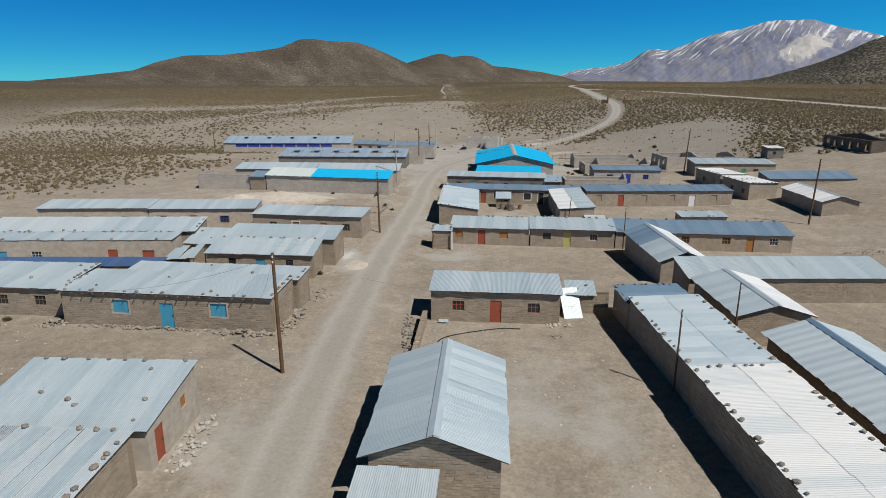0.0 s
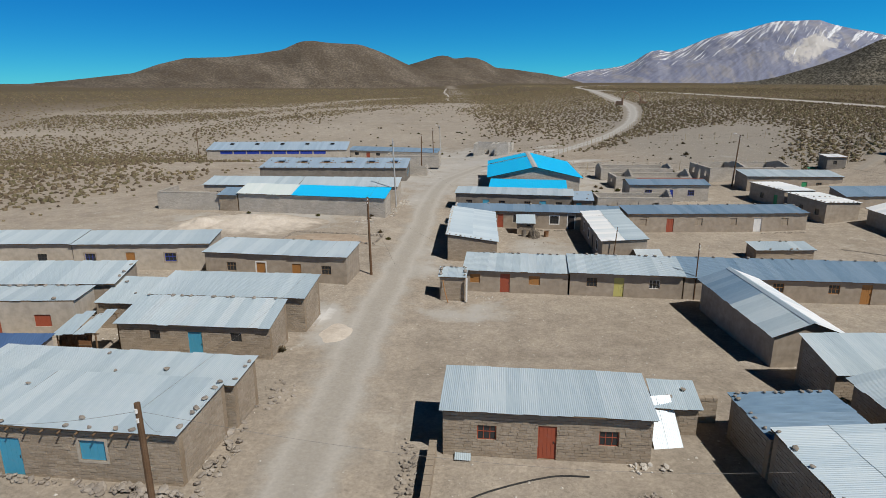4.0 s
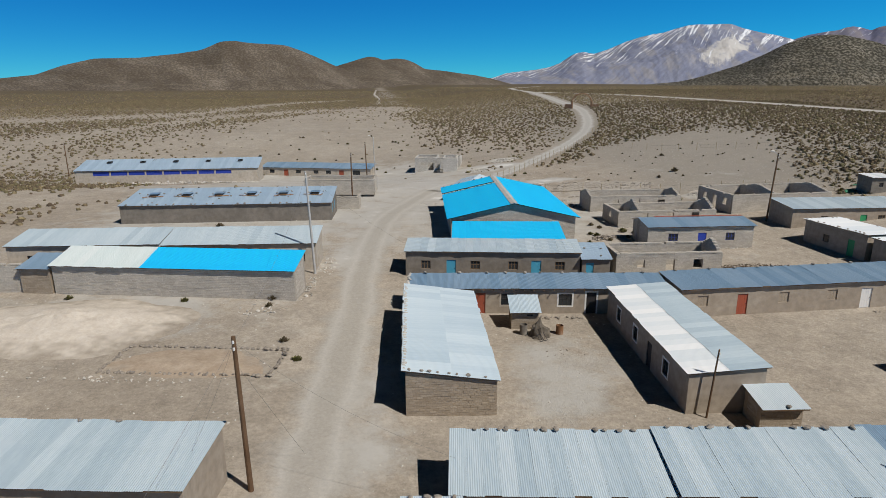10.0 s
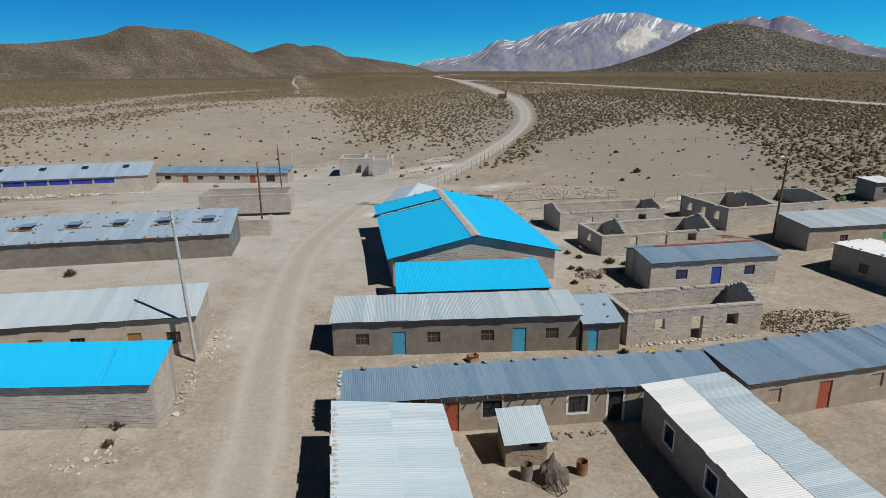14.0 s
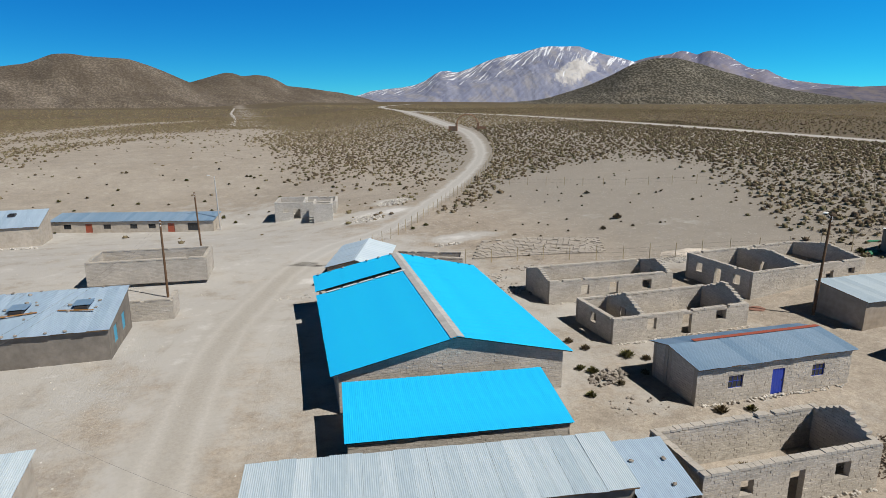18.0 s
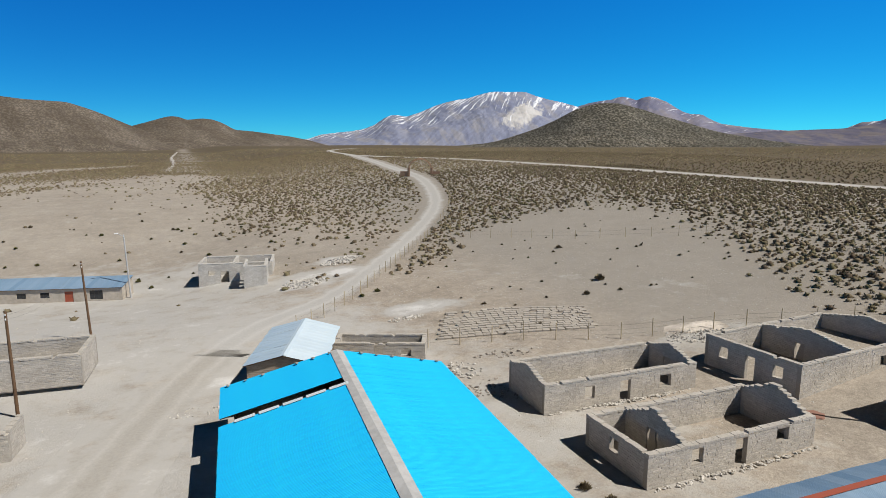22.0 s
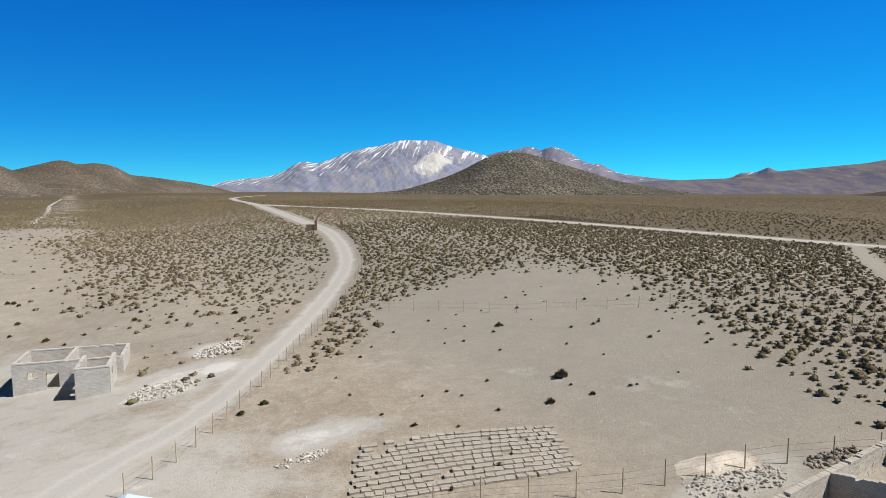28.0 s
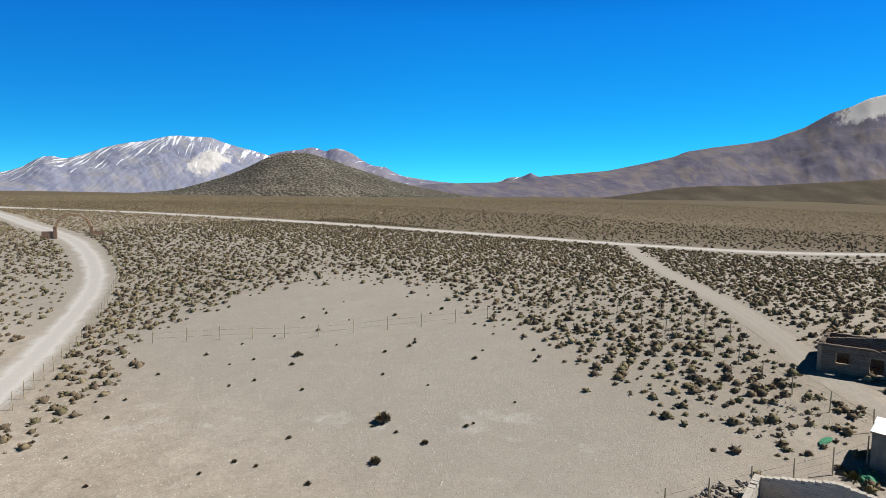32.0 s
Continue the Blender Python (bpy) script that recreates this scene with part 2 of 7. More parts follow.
# ---- building blocks ----
def ss(a, b, v):
    t = np.clip((v - a) / (b - a), 0, 1)
    return t * t * (3 - 2 * t)


def ground_z(x, y):
    """Height of the ground: a gentle hollow in the village, a slope on the right, a rise in front."""
    z = 1.0 * (1 - ss(20, 75, y)) - 0.8 * ss(-14, 4, x) * ss(40, 80, y) * (1 - ss(105, 135, y))
    z = z + 9 * ss(40, 120, x) * (0.75 + 0.25 * ss(150, 320, y))
    z = z - 4.2 * ss(175, 225, y) * (1 - ss(-5, 35, x)) * (1 - ss(240, 300, y))
    z = z - 0.9 * ss(140, 170, y) * (1 - ss(25, 45, x)) * (1 - ss(200, 260, y))
    return z + 7 * ss(230, 420, y) * (1 - 0.4 * ss(60, 120, x))


def gz(x, y):
    return float(ground_z(np.float64(x), np.float64(y)))


def mesh_from(name, verts, faces, mat, smooth=False):
    me = bpy.data.meshes.new(name)
    me.from_pydata(verts, [], faces)
    me.materials.append(mat)
    if smooth:
        me.polygons.foreach_set("use_smooth", [True] * len(me.polygons))
    me.update()
    return me


BOX = np.array([(0, 0, 0), (1, 0, 0), (1, 1, 0), (0, 1, 0), (0, 0, 1), (1, 0, 1), (1, 1, 1), (0, 1, 1)], float)
BOX_FACES = np.array([(0, 3, 2, 1), (4, 5, 6, 7), (0, 1, 5, 4), (1, 2, 6, 5), (2, 3, 7, 6), (3, 0, 4, 7)])


def boxes_mesh(name, boxes, mat, turns=None):
    """Many boxes (low corner, high corner) as one mesh."""
    b = np.array(boxes, float).reshape(-1, 6)
    v = b[:, None, :3] + BOX[None] * (b[:, None, 3:] - b[:, None, :3])
    f = (BOX_FACES[None] + (np.arange(len(b)) * 8)[:, None, None]).reshape(-1, 4)
    return mesh_from(name, v.reshape(-1, 3).tolist(), f.tolist(), mat)


def child(name, me, parent, m=None, label=""):
    ob = new(name, me)
    ob.parent = parent
    if m is not None:
        ob.matrix_basis = m
    if label:
        ob["label"] = label
    return ob


def part(name, bm, mat, parent, label="", m=None):
    me = bpy.data.meshes.new(name)
    bm.to_mesh(me)
    bm.free()
    me.materials.append(mat)
    return child(name, me, parent, m, label)


def thing(name, x, y, z, rot, label, category, group="", kind=""):
    ob = new(name)
    ob.matrix_basis = pose(x, y, z, 0, 0, rot)
    return tagged(ob, label, category, group, kind)


def cylinder(bm, a, b, r0, r1, n=8):
    """A tapered round bar from a to b."""
    a, b = Vector(a), Vector(b)
    q = (b - a).to_track_quat("Z", "Y").to_matrix()
    rings = []
    for p, r in ((a, r0), (b, r1)):
        rings.append([bm.verts.new(p + q @ Vector((r * math.cos(2 * math.pi * i / n), r * math.sin(2 * math.pi * i / n), 0))) for i in range(n)])
    for i in range(n):
        bm.faces.new((rings[0][i], rings[0][(i + 1) % n], rings[1][(i + 1) % n], rings[1][i]))
    bm.faces.new(rings[0][::-1])
    bm.faces.new(rings[1])
    return bm


def polytube(bm, pts, r, n=6):
    """A bent tube through the points, in one piece."""
    pts = [Vector(p) for p in pts]
    rings = []
    for i, p in enumerate(pts):
        way = (pts[min(i + 1, len(pts) - 1)] - pts[max(i - 1, 0)]).normalized()
        q = way.to_track_quat("Z", "Y").to_matrix()
        rings.append([bm.verts.new(p + q @ Vector((r * math.cos(2 * math.pi * k / n), r * math.sin(2 * math.pi * k / n), 0))) for k in range(n)])
    for a, b in zip(rings, rings[1:]):
        for k in range(n):
            bm.faces.new((a[k], a[(k + 1) % n], b[(k + 1) % n], b[k]))
    return bm


def bar(name, a, b, r, mat, parent, r1=None, n=8, label=""):
    return part(name, cylinder(bmesh.new(), a, b, r, r if r1 is None else r1, n), mat, parent, label)


rng = np.random.default_rng(7)


def solid_cells(length, top, holes):
    """Rectangles (x0, x1, z0, z1 at both ends) of a wall round its openings."""
    xs = sorted({0.0, length, *[h[0] for h in holes], *[h[0] + h[1] for h in holes]})
    cells = []
    for x0, x1 in zip(xs, xs[1:]):
        if x1 - x0 < 1e-4:
            continue
        mid = (x0 + x1) / 2
        z = -0.4
        for h in sorted((h for h in holes if h[0] <= mid <= h[0] + h[1]), key=lambda h: h[2]):
            if h[2] > z:
                cells.append((x0, x1, z, h[2], h[2]))
            z = h[2] + h[3]
        cells.append((x0, x1, z, top(x0 + 1e-6), top(x1 - 1e-6)))
    return cells


def wall_mesh(length, thick, top, holes, mat, inset=0.0, peak=None):
    """A solid wall with openings, its front in the plane y = 0."""
    verts, faces = [], []
    cells = []
    for c in solid_cells(length, top, holes):
        if peak is not None and c[0] < peak < c[1]:
            cells += [(c[0], peak, c[2], c[3], top(peak)), (peak, c[1], c[2], top(peak), c[4])]
        else:
            cells.append(c)
    for x0, x1, z0, za, zb in cells:
        k = len(verts)
        for y in (inset, thick - inset):
            verts += [(x0, y, z0), (x1, y, z0), (x1, y, zb), (x0, y, za)]
        faces += [tuple(k + i for i in f) for f in ((0, 1, 2, 3), (7, 6, 5, 4), (0, 4, 5, 1), (1, 5, 6, 2), (2, 6, 7, 3), (3, 7, 4, 0))]
    index, keep, remap = {}, [], []
    for q in verts:
        key = tuple(round(c, 4) for c in q)
        if key not in index:
            index[key] = len(keep)
            keep.append(q)
        remap.append(index[key])
    return mesh_from("wall", keep, [tuple(remap[i] for i in f) for f in faces], mat)


def brick_mesh(length, thick, top, holes, mat, jag=0.0, bl=0.42, bh=0.165, seed=0):
    """Courses of mud bricks, each with its own edges, round the openings and under the top line."""
    r = np.random.default_rng(seed)
    out, row, z = [], 0, -0.33
    highest = max(top(x) for x in np.linspace(0, length, 41))
    while z < highest:
        x = -bl * (0.5 if row % 2 else 0.0) + r.uniform(-0.03, 0.03)
        while x < length:
            w = bl * r.uniform(0.9, 1.1)
            x0, x1 = max(x, 0.0), min(x + w, length)
            x += w
            if x1 - x0 < 0.06:
                continue
            t = min(top(x0 + 1e-4), top(x1 - 1e-4)) - (r.uniform(0, jag) if jag else 0.0)
            z1 = min(z + bh, t)
            if z1 - z < 0.05:
                continue
            pieces = [(x0, x1)]
            for hx, hw, hz, hh in holes:
                if z + bh * 0.5 > hz and z + bh * 0.5 < hz + hh:
                    cut = []
                    for p0, p1 in pieces:
                        if p1 <= hx or p0 >= hx + hw:
                            cut.append((p0, p1))
                        else:
                            cut += [q for q in ((p0, hx), (hx + hw, p1)) if q[1] - q[0] > 0.05]
                    pieces = cut
            for p0, p1 in pieces:
                o = r.uniform(-0.014, 0.014)
                out.append((p0 + 0.008, o, z + 0.009, p1 - 0.008, thick + r.uniform(-0.014, 0.014), z1 - 0.012))
        z += bh
        row += 1
    return boxes_mesh("brickwork", out, mat)


SHEET_CACHE = {}


def sheet_mesh(width, length, mat, pitch=0.105, amp=0.011):
    """One corrugated sheet, the waves running up the slope; both faces and a folded edge."""
    key = (round(width, 3), round(length, 3), mat.name)
    if key not in SHEET_CACHE:
        pitch, amp = (0.14, 0.011) if mat in (ZINC_PALE, ZINC_BRIGHT) else (0.12, 0.007) if mat is BLUE_SHEET else (0.8, 0.014) if mat in (RIBBED, RIBBED_SHADE) else (pitch, amp)
        n = max(4, round(width / pitch)) * 4
        xs = np.linspace(0, width, n + 1)
        zs = amp * np.sin(2 * np.pi * xs / pitch)
        v = [(x, y, z) for y in (0.0, length * 0.5, length) for x, z in zip(xs, zs)]
        m = n + 1
        f = [(j * m + i, j * m + i + 1, (j + 1) * m + i + 1, (j + 1) * m + i) for j in range(2) for i in range(n)]
        SHEET_CACHE[key] = mesh_from("roof_sheet", v, f, mat, True)
    return SHEET_CACHE[key]


def roof_plane(parent, origin, along, up, mats, deck=True, width=0.83, seed=0, flat=False):
    """A roof slope: a timber deck and sheets laid side by side from one end of the eave to the other."""
    origin, along, up = Vector(origin), Vector(along), Vector(up)
    u, v = along.normalized(), up.normalized()
    w = u.cross(v).normalized()
    v = w.cross(u)
    m = Matrix((u, v, w)).transposed().to_4x4()
    m.translation = origin
    lu, lv = along.length, up.length
    roof = child("roof", boxes_mesh("roof", [(0.06, 0.05, -0.1, lu - 0.06, lv - 0.05, -0.025)], WOOD), parent, m)
    n = max(1, round(lu / width))
    step = lu / n
    r = random.Random(seed)
    for i in range(n):
        mat = mats[i % len(mats)] if isinstance(mats, (list, tuple)) else mats
        if callable(mats):
            mat = mats(i / n)
        sheet = child("roof_sheet", sheet_mesh(step + 0.05, lv, mat), roof)
        calm = 0.3 if mat is BLUE_SHEET else 1.0
        sheet.matrix_basis = pose(i * step - 0.02, calm * r.uniform(-0.05, 0.05), 0.004 * (i % 2) + calm * r.uniform(0, 0.006), calm * r.uniform(-0.15, 0.15), 0, calm * r.uniform(-0.25, 0.25))
    return roof


def stone_meshes(mat, count=4, seed=3):
    out = []
    for k in range(count):
        bm = bmesh.new()
        bmesh.ops.create_icosphere(bm, subdivisions=1, radius=0.5)
        r = random.Random(seed + k)
        for v in bm.verts:
            v.co *= r.uniform(0.75, 1.15)
            v.co.z *= 0.7
        me = bpy.data.meshes.new("stone")
        bm.to_mesh(me)
        bm.free()
        me.materials.append(mat)
        out.append(me)
    return out


STONES, PALE_STONES = stone_meshes(STONE), stone_meshes(STONE_PALE, seed=11)


def stone(m, size, seed, label="rough brown field stone lying on a sheet roof", group="stones holding down roofs", pale=False):
    r = random.Random(seed)
    ob = new("stone", (PALE_STONES if pale else STONES)[r.randrange(4)])
    s = size * r.uniform(0.75, 1.3)
    ob.matrix_basis = m @ pose(0, 0, s * 0.22, r.uniform(-15, 15), r.uniform(-15, 15), r.uniform(0, 360)) @ Matrix.Diagonal((s * r.uniform(0.9, 1.4), s, s * r.uniform(0.7, 1.0), 1))
    return tagged(ob, label, "stone", group)


FAR_STONES = []


def stones_along(base, a, b, n, size=0.32, seed=0, gap=0.25):
    """Stones in a row on a roof, from a to b in the house's own measure."""
    r = random.Random(seed)
    a, b = Vector(a), Vector(b)
    for i in range(n):
        if r.random() < gap:
            continue
        p = a.lerp(b, (i + r.uniform(0.2, 0.8)) / n)
        if base.translation.y > 95:
            FAR_STONES.append((base @ Matrix.Translation(p), size, seed * 100 + i))
            continue
        stone(base @ Matrix.Translation(p), size, seed * 100 + i)


def door_in(parent, m, x, w, h, mat, thick, frame_mat=None, sill=0.0):
    """A plank door set back in its opening, with frame and handle."""
    d = child("door", boxes_mesh("door", [(x + 0.05, 0.09, sill + 0.01, x + w - 0.05, 0.135, sill + h - 0.05)], mat), parent, m)
    n = 4
    s = (w - 0.14) / n
    child("plank", boxes_mesh("plank", [(x + 0.07 + i * s + 0.006, 0.075, sill + 0.04, x + 0.07 + (i + 1) * s - 0.006, 0.09, sill + h - 0.08) for i in range(n)], mat), d)
    child("frame", boxes_mesh("frame", [(x, 0.05, sill, x + 0.05, 0.16, sill + h), (x + w - 0.05, 0.05, sill, x + w, 0.16, sill + h), (x + 0.05, 0.05, sill + h - 0.05, x + w - 0.05, 0.16, sill + h)], frame_mat or mat), d)
    child("handle", boxes_mesh("handle", [(x + w - 0.16, 0.05, sill + h * 0.47, x + w - 0.12, 0.075, sill + h * 0.54)], IRON), d)
    return d


def window_in(parent, m, x, w, z, h, mat, thick, shutter=None, bars=True):
    """A framed window set back in its opening: panes, mullions, a timber lintel."""
    d = child("window", boxes_mesh("window", [(x, 0.08, z, x + 0.05, 0.14, z + h), (x + w - 0.05, 0.08, z, x + w, 0.14, z + h), (x + 0.05, 0.08, z, x + w - 0.05, 0.14, z + 0.05), (x + 0.05, 0.08, z + h - 0.05, x + w - 0.05, 0.14, z + h)], mat), parent, m)
    if shutter:
        n = 3
        s = (w - 0.1) / n
        for i in range(n):
            child("shutter_board", boxes_mesh("shutter_board", [(x + 0.05 + i * s + 0.005, 0.095, z + 0.05, x + 0.05 + (i + 1) * s - 0.005, 0.12, z + h - 0.05)], shutter), d)
        return d
    child("pane", boxes_mesh("pane", [(x + 0.05, 0.105, z + 0.05, x + w - 0.05, 0.112, z + h - 0.05)], GLASS), d)
    for i in (1, 2):
        child("mullion", boxes_mesh("mullion", [(x + w * i / 3 - 0.018, 0.085, z + 0.05, x + w * i / 3 + 0.018, 0.104, z + h - 0.05)], mat), d)
    child("transom", boxes_mesh("transom", [(x + 0.05, 0.084, z + h * 0.55 - 0.018, x + w - 0.05, 0.104, z + h * 0.55 + 0.018)], mat), d)
    return d


def surround(parent, m, x, w, z, h, mat, band=0.14, door=False):
    """A painted band round an opening, a little proud of the wall."""
    z0 = z if door else z - band
    boxes = [(x - band, -0.012, z0, x, 0.03, z + h + band), (x + w, -0.012, z0, x + w + band, 0.03, z + h + band), (x, -0.012, z + h, x + w, 0.03, z + h + band)]
    if not door:
        boxes.append((x, -0.012, z - band, x + w, 0.03, z))
    return child("surround", boxes_mesh("surround", boxes, mat), parent, m, "painted band round the opening")


COUNT = [0]


def put_wall(parent, x, y, turn, length, top, holes, mat, thick=0.38, brick=True, jag=0.0, peak=None):
    COUNT[0] += 1
    m = pose(x, y, 0, 0, 0, turn)
    if brick:
        w = child("wall", wall_mesh(length, thick, lambda q: top(q) - 0.02 - jag, holes, MORTAR_PALE if mat in (ADOBE_PALE, ADOBE_WHITE) else MORTAR, 0.016, peak), parent, m)
        ob = child("brickwork", brick_mesh(length, thick, top, holes, mat, jag, seed=COUNT[0]), w, None, "courses of sun-dried mud bricks")
        ob["kind"] = "stuff"
        if jag:
            r, q, caps = random.Random(COUNT[0]), 0.0, []
            while q < length - 0.2:
                n = min(r.uniform(0.34, 0.46), length - q)
                t = min(top(q + 0.01), top(q + n - 0.01))
                clear = all(not (hx < q + n and hx + hw > q and hz + hh > t - 0.25) for hx, hw, hz, hh in holes)
                if clear and r.random() < 0.93:
                    caps.append((q + 0.012, -0.03, t - jag * 0.6, q + n - 0.012, thick + 0.03, t - jag * 0.6 + r.uniform(0.12, 0.17)))
                q += n
            for c in caps:
                child("coping_brick", boxes_mesh("coping_brick", [c], mat), w)
    else:
        child("wall", wall_mesh(length, thick, top, holes, mat, 0.0, peak), parent, m)
    return m


def fill_openings(parent, m, openings, thick):
    for o in openings:
        kind, x, w, z, h, mat = o[:6]
        if kind == "door":
            door_in(parent, m, x, w, h, mat, thick, sill=z)
        elif kind == "window":
            window_in(parent, m, x, w, z, h, mat, thick)
        elif kind == "shutter":
            window_in(parent, m, x, w, z, h, mat, thick, shutter=mat)
        if len(o) > 6 and o[6] is not None:
            surround(parent, m, x, w, z, h, o[6], door=(kind == "door"))


def opening_holes(openings):
    return [(o[1], o[2], o[3], o[4]) for o in openings]


def shed_house(x, y, rot, L, D, hf, hr, label, front=(), left=(), right=(), mat=ADOBE, brick=True, roof=ZINC, z=None, over=0.32, side=0.15, back=0.15,
               stones=(), name="adobe_house", thick=0.38, category="house", group="houses of the village", rafters=False):
    """A house under one slope: low at the front, high at the back. x, y: its front corner at the foot of the left wall."""
    a = radians(rot)
    if z is None:
        z = min(gz(x, y), gz(x + L * math.cos(a), y + L * math.sin(a)))
    h = thing(name, x, y, z, rot, label, category, group)
    m = put_wall(h, 0, 0, 0, L, lambda q: hf, opening_holes(front), mat, thick, brick)
    fill_openings(h, m, front, thick)
    put_wall(h, L, D, 180, L, lambda q: hr, [], mat, thick, brick)
    inner = D - 2 * thick
    k = (hr - hf) / D
    m = put_wall(h, L, thick, 90, inner, lambda q: hf + k * (thick + q), opening_holes(right), mat, thick, brick)
    fill_openings(h, m, right, thick)
    m = put_wall(h, 0, D - thick, -90, inner, lambda q: hr - k * (thick + q), opening_holes(left), mat, thick, brick)
    fill_openings(h, m, left, thick)
    lift = 0.11
    o = (-side, -over, hf - k * over + lift)
    roof_plane(h, o, (L + 2 * side, 0, 0), (0, D + over + back, k * (D + over + back)), roof, seed=COUNT[0])
    if rafters:
        for i in range(int(L / 0.9)):
            bar("rafter", (0.4 + i * 0.9, -over - 0.12, hf - k * over - 0.06), (0.4 + i * 0.9, 0.3, hf - 0.02), 0.05, WOOD, h, n=6)
    base = pose(x, y, z, 0, 0, rot)
    at = lambda q, d: (q, d, hf + k * d + lift + 0.02)
    for s in stones:
        kind, n = s[:2]
        seed = COUNT[0] * 7 + n
        if kind == "front":
            stones_along(base, at(0.1, -over + 0.2), at(L - 0.1, -over + 0.2), n, seed=seed)
        elif kind == "rear":
            stones_along(base, at(0.1, D), at(L - 0.1, D), n, seed=seed)
        elif kind == "left":
            stones_along(base, at(0.05, 0.1), at(0.05, D - 0.1), n, seed=seed)
        elif kind == "right":
            stones_along(base, at(L - 0.05, 0.1), at(L - 0.05, D - 0.1), n, seed=seed)
        elif kind == "some":
            r = random.Random(seed)
            for i in range(n):
                stone(base @ Matrix.Translation(at(r.uniform(0.5, L - 0.5), r.uniform(0.3, D - 0.3))), 0.3, seed + i)
    return h


def gable_house(x, y, rot, L, D, he, hp, label, front=(), left=(), right=(), mat=ADOBE, brick=True, roofs=(ZINC, ZINC), z=None, over=0.35, side=0.35,
                name="adobe_house", thick=0.38, category="house", group="houses of the village", cap=None, peak=0.5, split=None, cap_wide=0.3):
    """A house with its ridge running from front to back (along its depth)."""
    a = radians(rot)
    if z is None:
        z = min(gz(x, y), gz(x + L * math.cos(a), y + L * math.sin(a)))
    h = thing(name, x, y, z, rot, label, category, group)
    px = L * peak
    top = lambda q: he + (hp - he) * (q / px if q < px else (L - q) / (L - px))
    rear_top = lambda q: top(L - q)
    m = put_wall(h, 0, 0, 0, L, top, opening_holes(front), mat, thick, brick, peak=px)
    fill_openings(h, m, front, thick)
    put_wall(h, L, D, 180, L, rear_top, [], mat, thick, brick, peak=L - px)
    m = put_wall(h, L, thick, 90, D - 2 * thick, lambda q: he, opening_holes(right), mat, thick, brick)
    fill_openings(h, m, right, thick)
    m = put_wall(h, 0, D - thick, -90, D - 2 * thick, lambda q: he, opening_holes(left), mat, thick, brick)
    fill_openings(h, m, left, thick)
    lift, k1, k2 = 0.11, (hp - he) / px, (hp - he) / (L - px)
    for y0, y1 in ([(-over, D + over)] if split is None else [(-over, split[0]), (split[1], D + over)]):
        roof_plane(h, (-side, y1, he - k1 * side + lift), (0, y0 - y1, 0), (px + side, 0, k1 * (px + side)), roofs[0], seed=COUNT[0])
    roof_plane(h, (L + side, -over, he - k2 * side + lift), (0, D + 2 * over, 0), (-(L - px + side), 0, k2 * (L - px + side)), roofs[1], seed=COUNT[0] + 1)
    c = cap_wide
    v = [(px - c, -over, hp + lift + 0.05 - c * k1), (px, -over, hp + lift + 0.06), (px + c, -over, hp + lift + 0.05 - c * k2)]
    v += [(p[0], D + over, p[2]) for p in v] + [(p[0], q, p[2] - 0.012) for q in (-over, D + over) for p in v]
    f = [(0, 1, 4, 3), (1, 2, 5, 4), (6, 9, 10, 7), (7, 10, 11, 8), (0, 3, 9, 6), (2, 8, 11, 5), (0, 6, 7, 1), (1, 7, 8, 2), (3, 4, 10, 9), (4, 5, 11, 10)]
    child("ridge_cap", mesh_from("ridge_cap", v, f, cap or ZINC), h)
    return h


def ruin(x, y, rot, L, D, h0, label, front=(), left=(), right=(), rear=(), gables=(False, False), rise=1.1, mat=ADOBE_PALE, z=None, thick=0.36, jag=0.16, name="roofless_house", sides=(1, 1, 1, 1), cross=()):
    """Mud-brick walls without a roof; sides: front, right, rear, left; gables: left and right."""
    a = radians(rot)
    if z is None:
        z = min(gz(x, y), gz(x + L * math.cos(a), y + L * math.sin(a)), gz(x - D * math.sin(a), y + D * math.cos(a))) 
    h = thing(name, x, y, z, rot, label, "ruin", "roofless mud-brick buildings")
    inner = D - 2 * thick
    flat = lambda q: h0
    tip = lambda q: h0 + rise * (1 - abs(q - inner / 2) / (inner / 2))
    if sides[0]:
        put_wall(h, 0, 0, 0, L, flat, list(front), mat, thick, True, jag)
    if sides[2]:
        put_wall(h, L, D, 180, L, flat, list(rear), mat, thick, True, jag)
    if sides[1]:
        put_wall(h, L, thick, 90, inner, tip if gables[1] else flat, list(right), mat, thick, True, jag, inner / 2 if gables[1] else None)
    if sides[3]:
        put_wall(h, 0, D - thick, -90, inner, tip if gables[0] else flat, list(left), mat, thick, True, jag, inner / 2 if gables[0] else None)
    for cx, holes in cross:
        put_wall(h, cx, D - thick, -90, inner, tip, list(holes), mat, thick, True, jag, inner / 2)
    return h

# ---- ground and distance ----
def spread(lo, hi, step, far_lo, far_hi, grow=1.13):
    core = list(np.arange(lo, hi + 0.01, step))
    s, v = step, core[-1]
    while v < far_hi:
        s *= grow
        v += s
        core.append(v)
    s, v = step, core[0]
    while v > far_lo:
        s *= grow
        v -= s
        core.insert(0, v)
    return np.array(core)


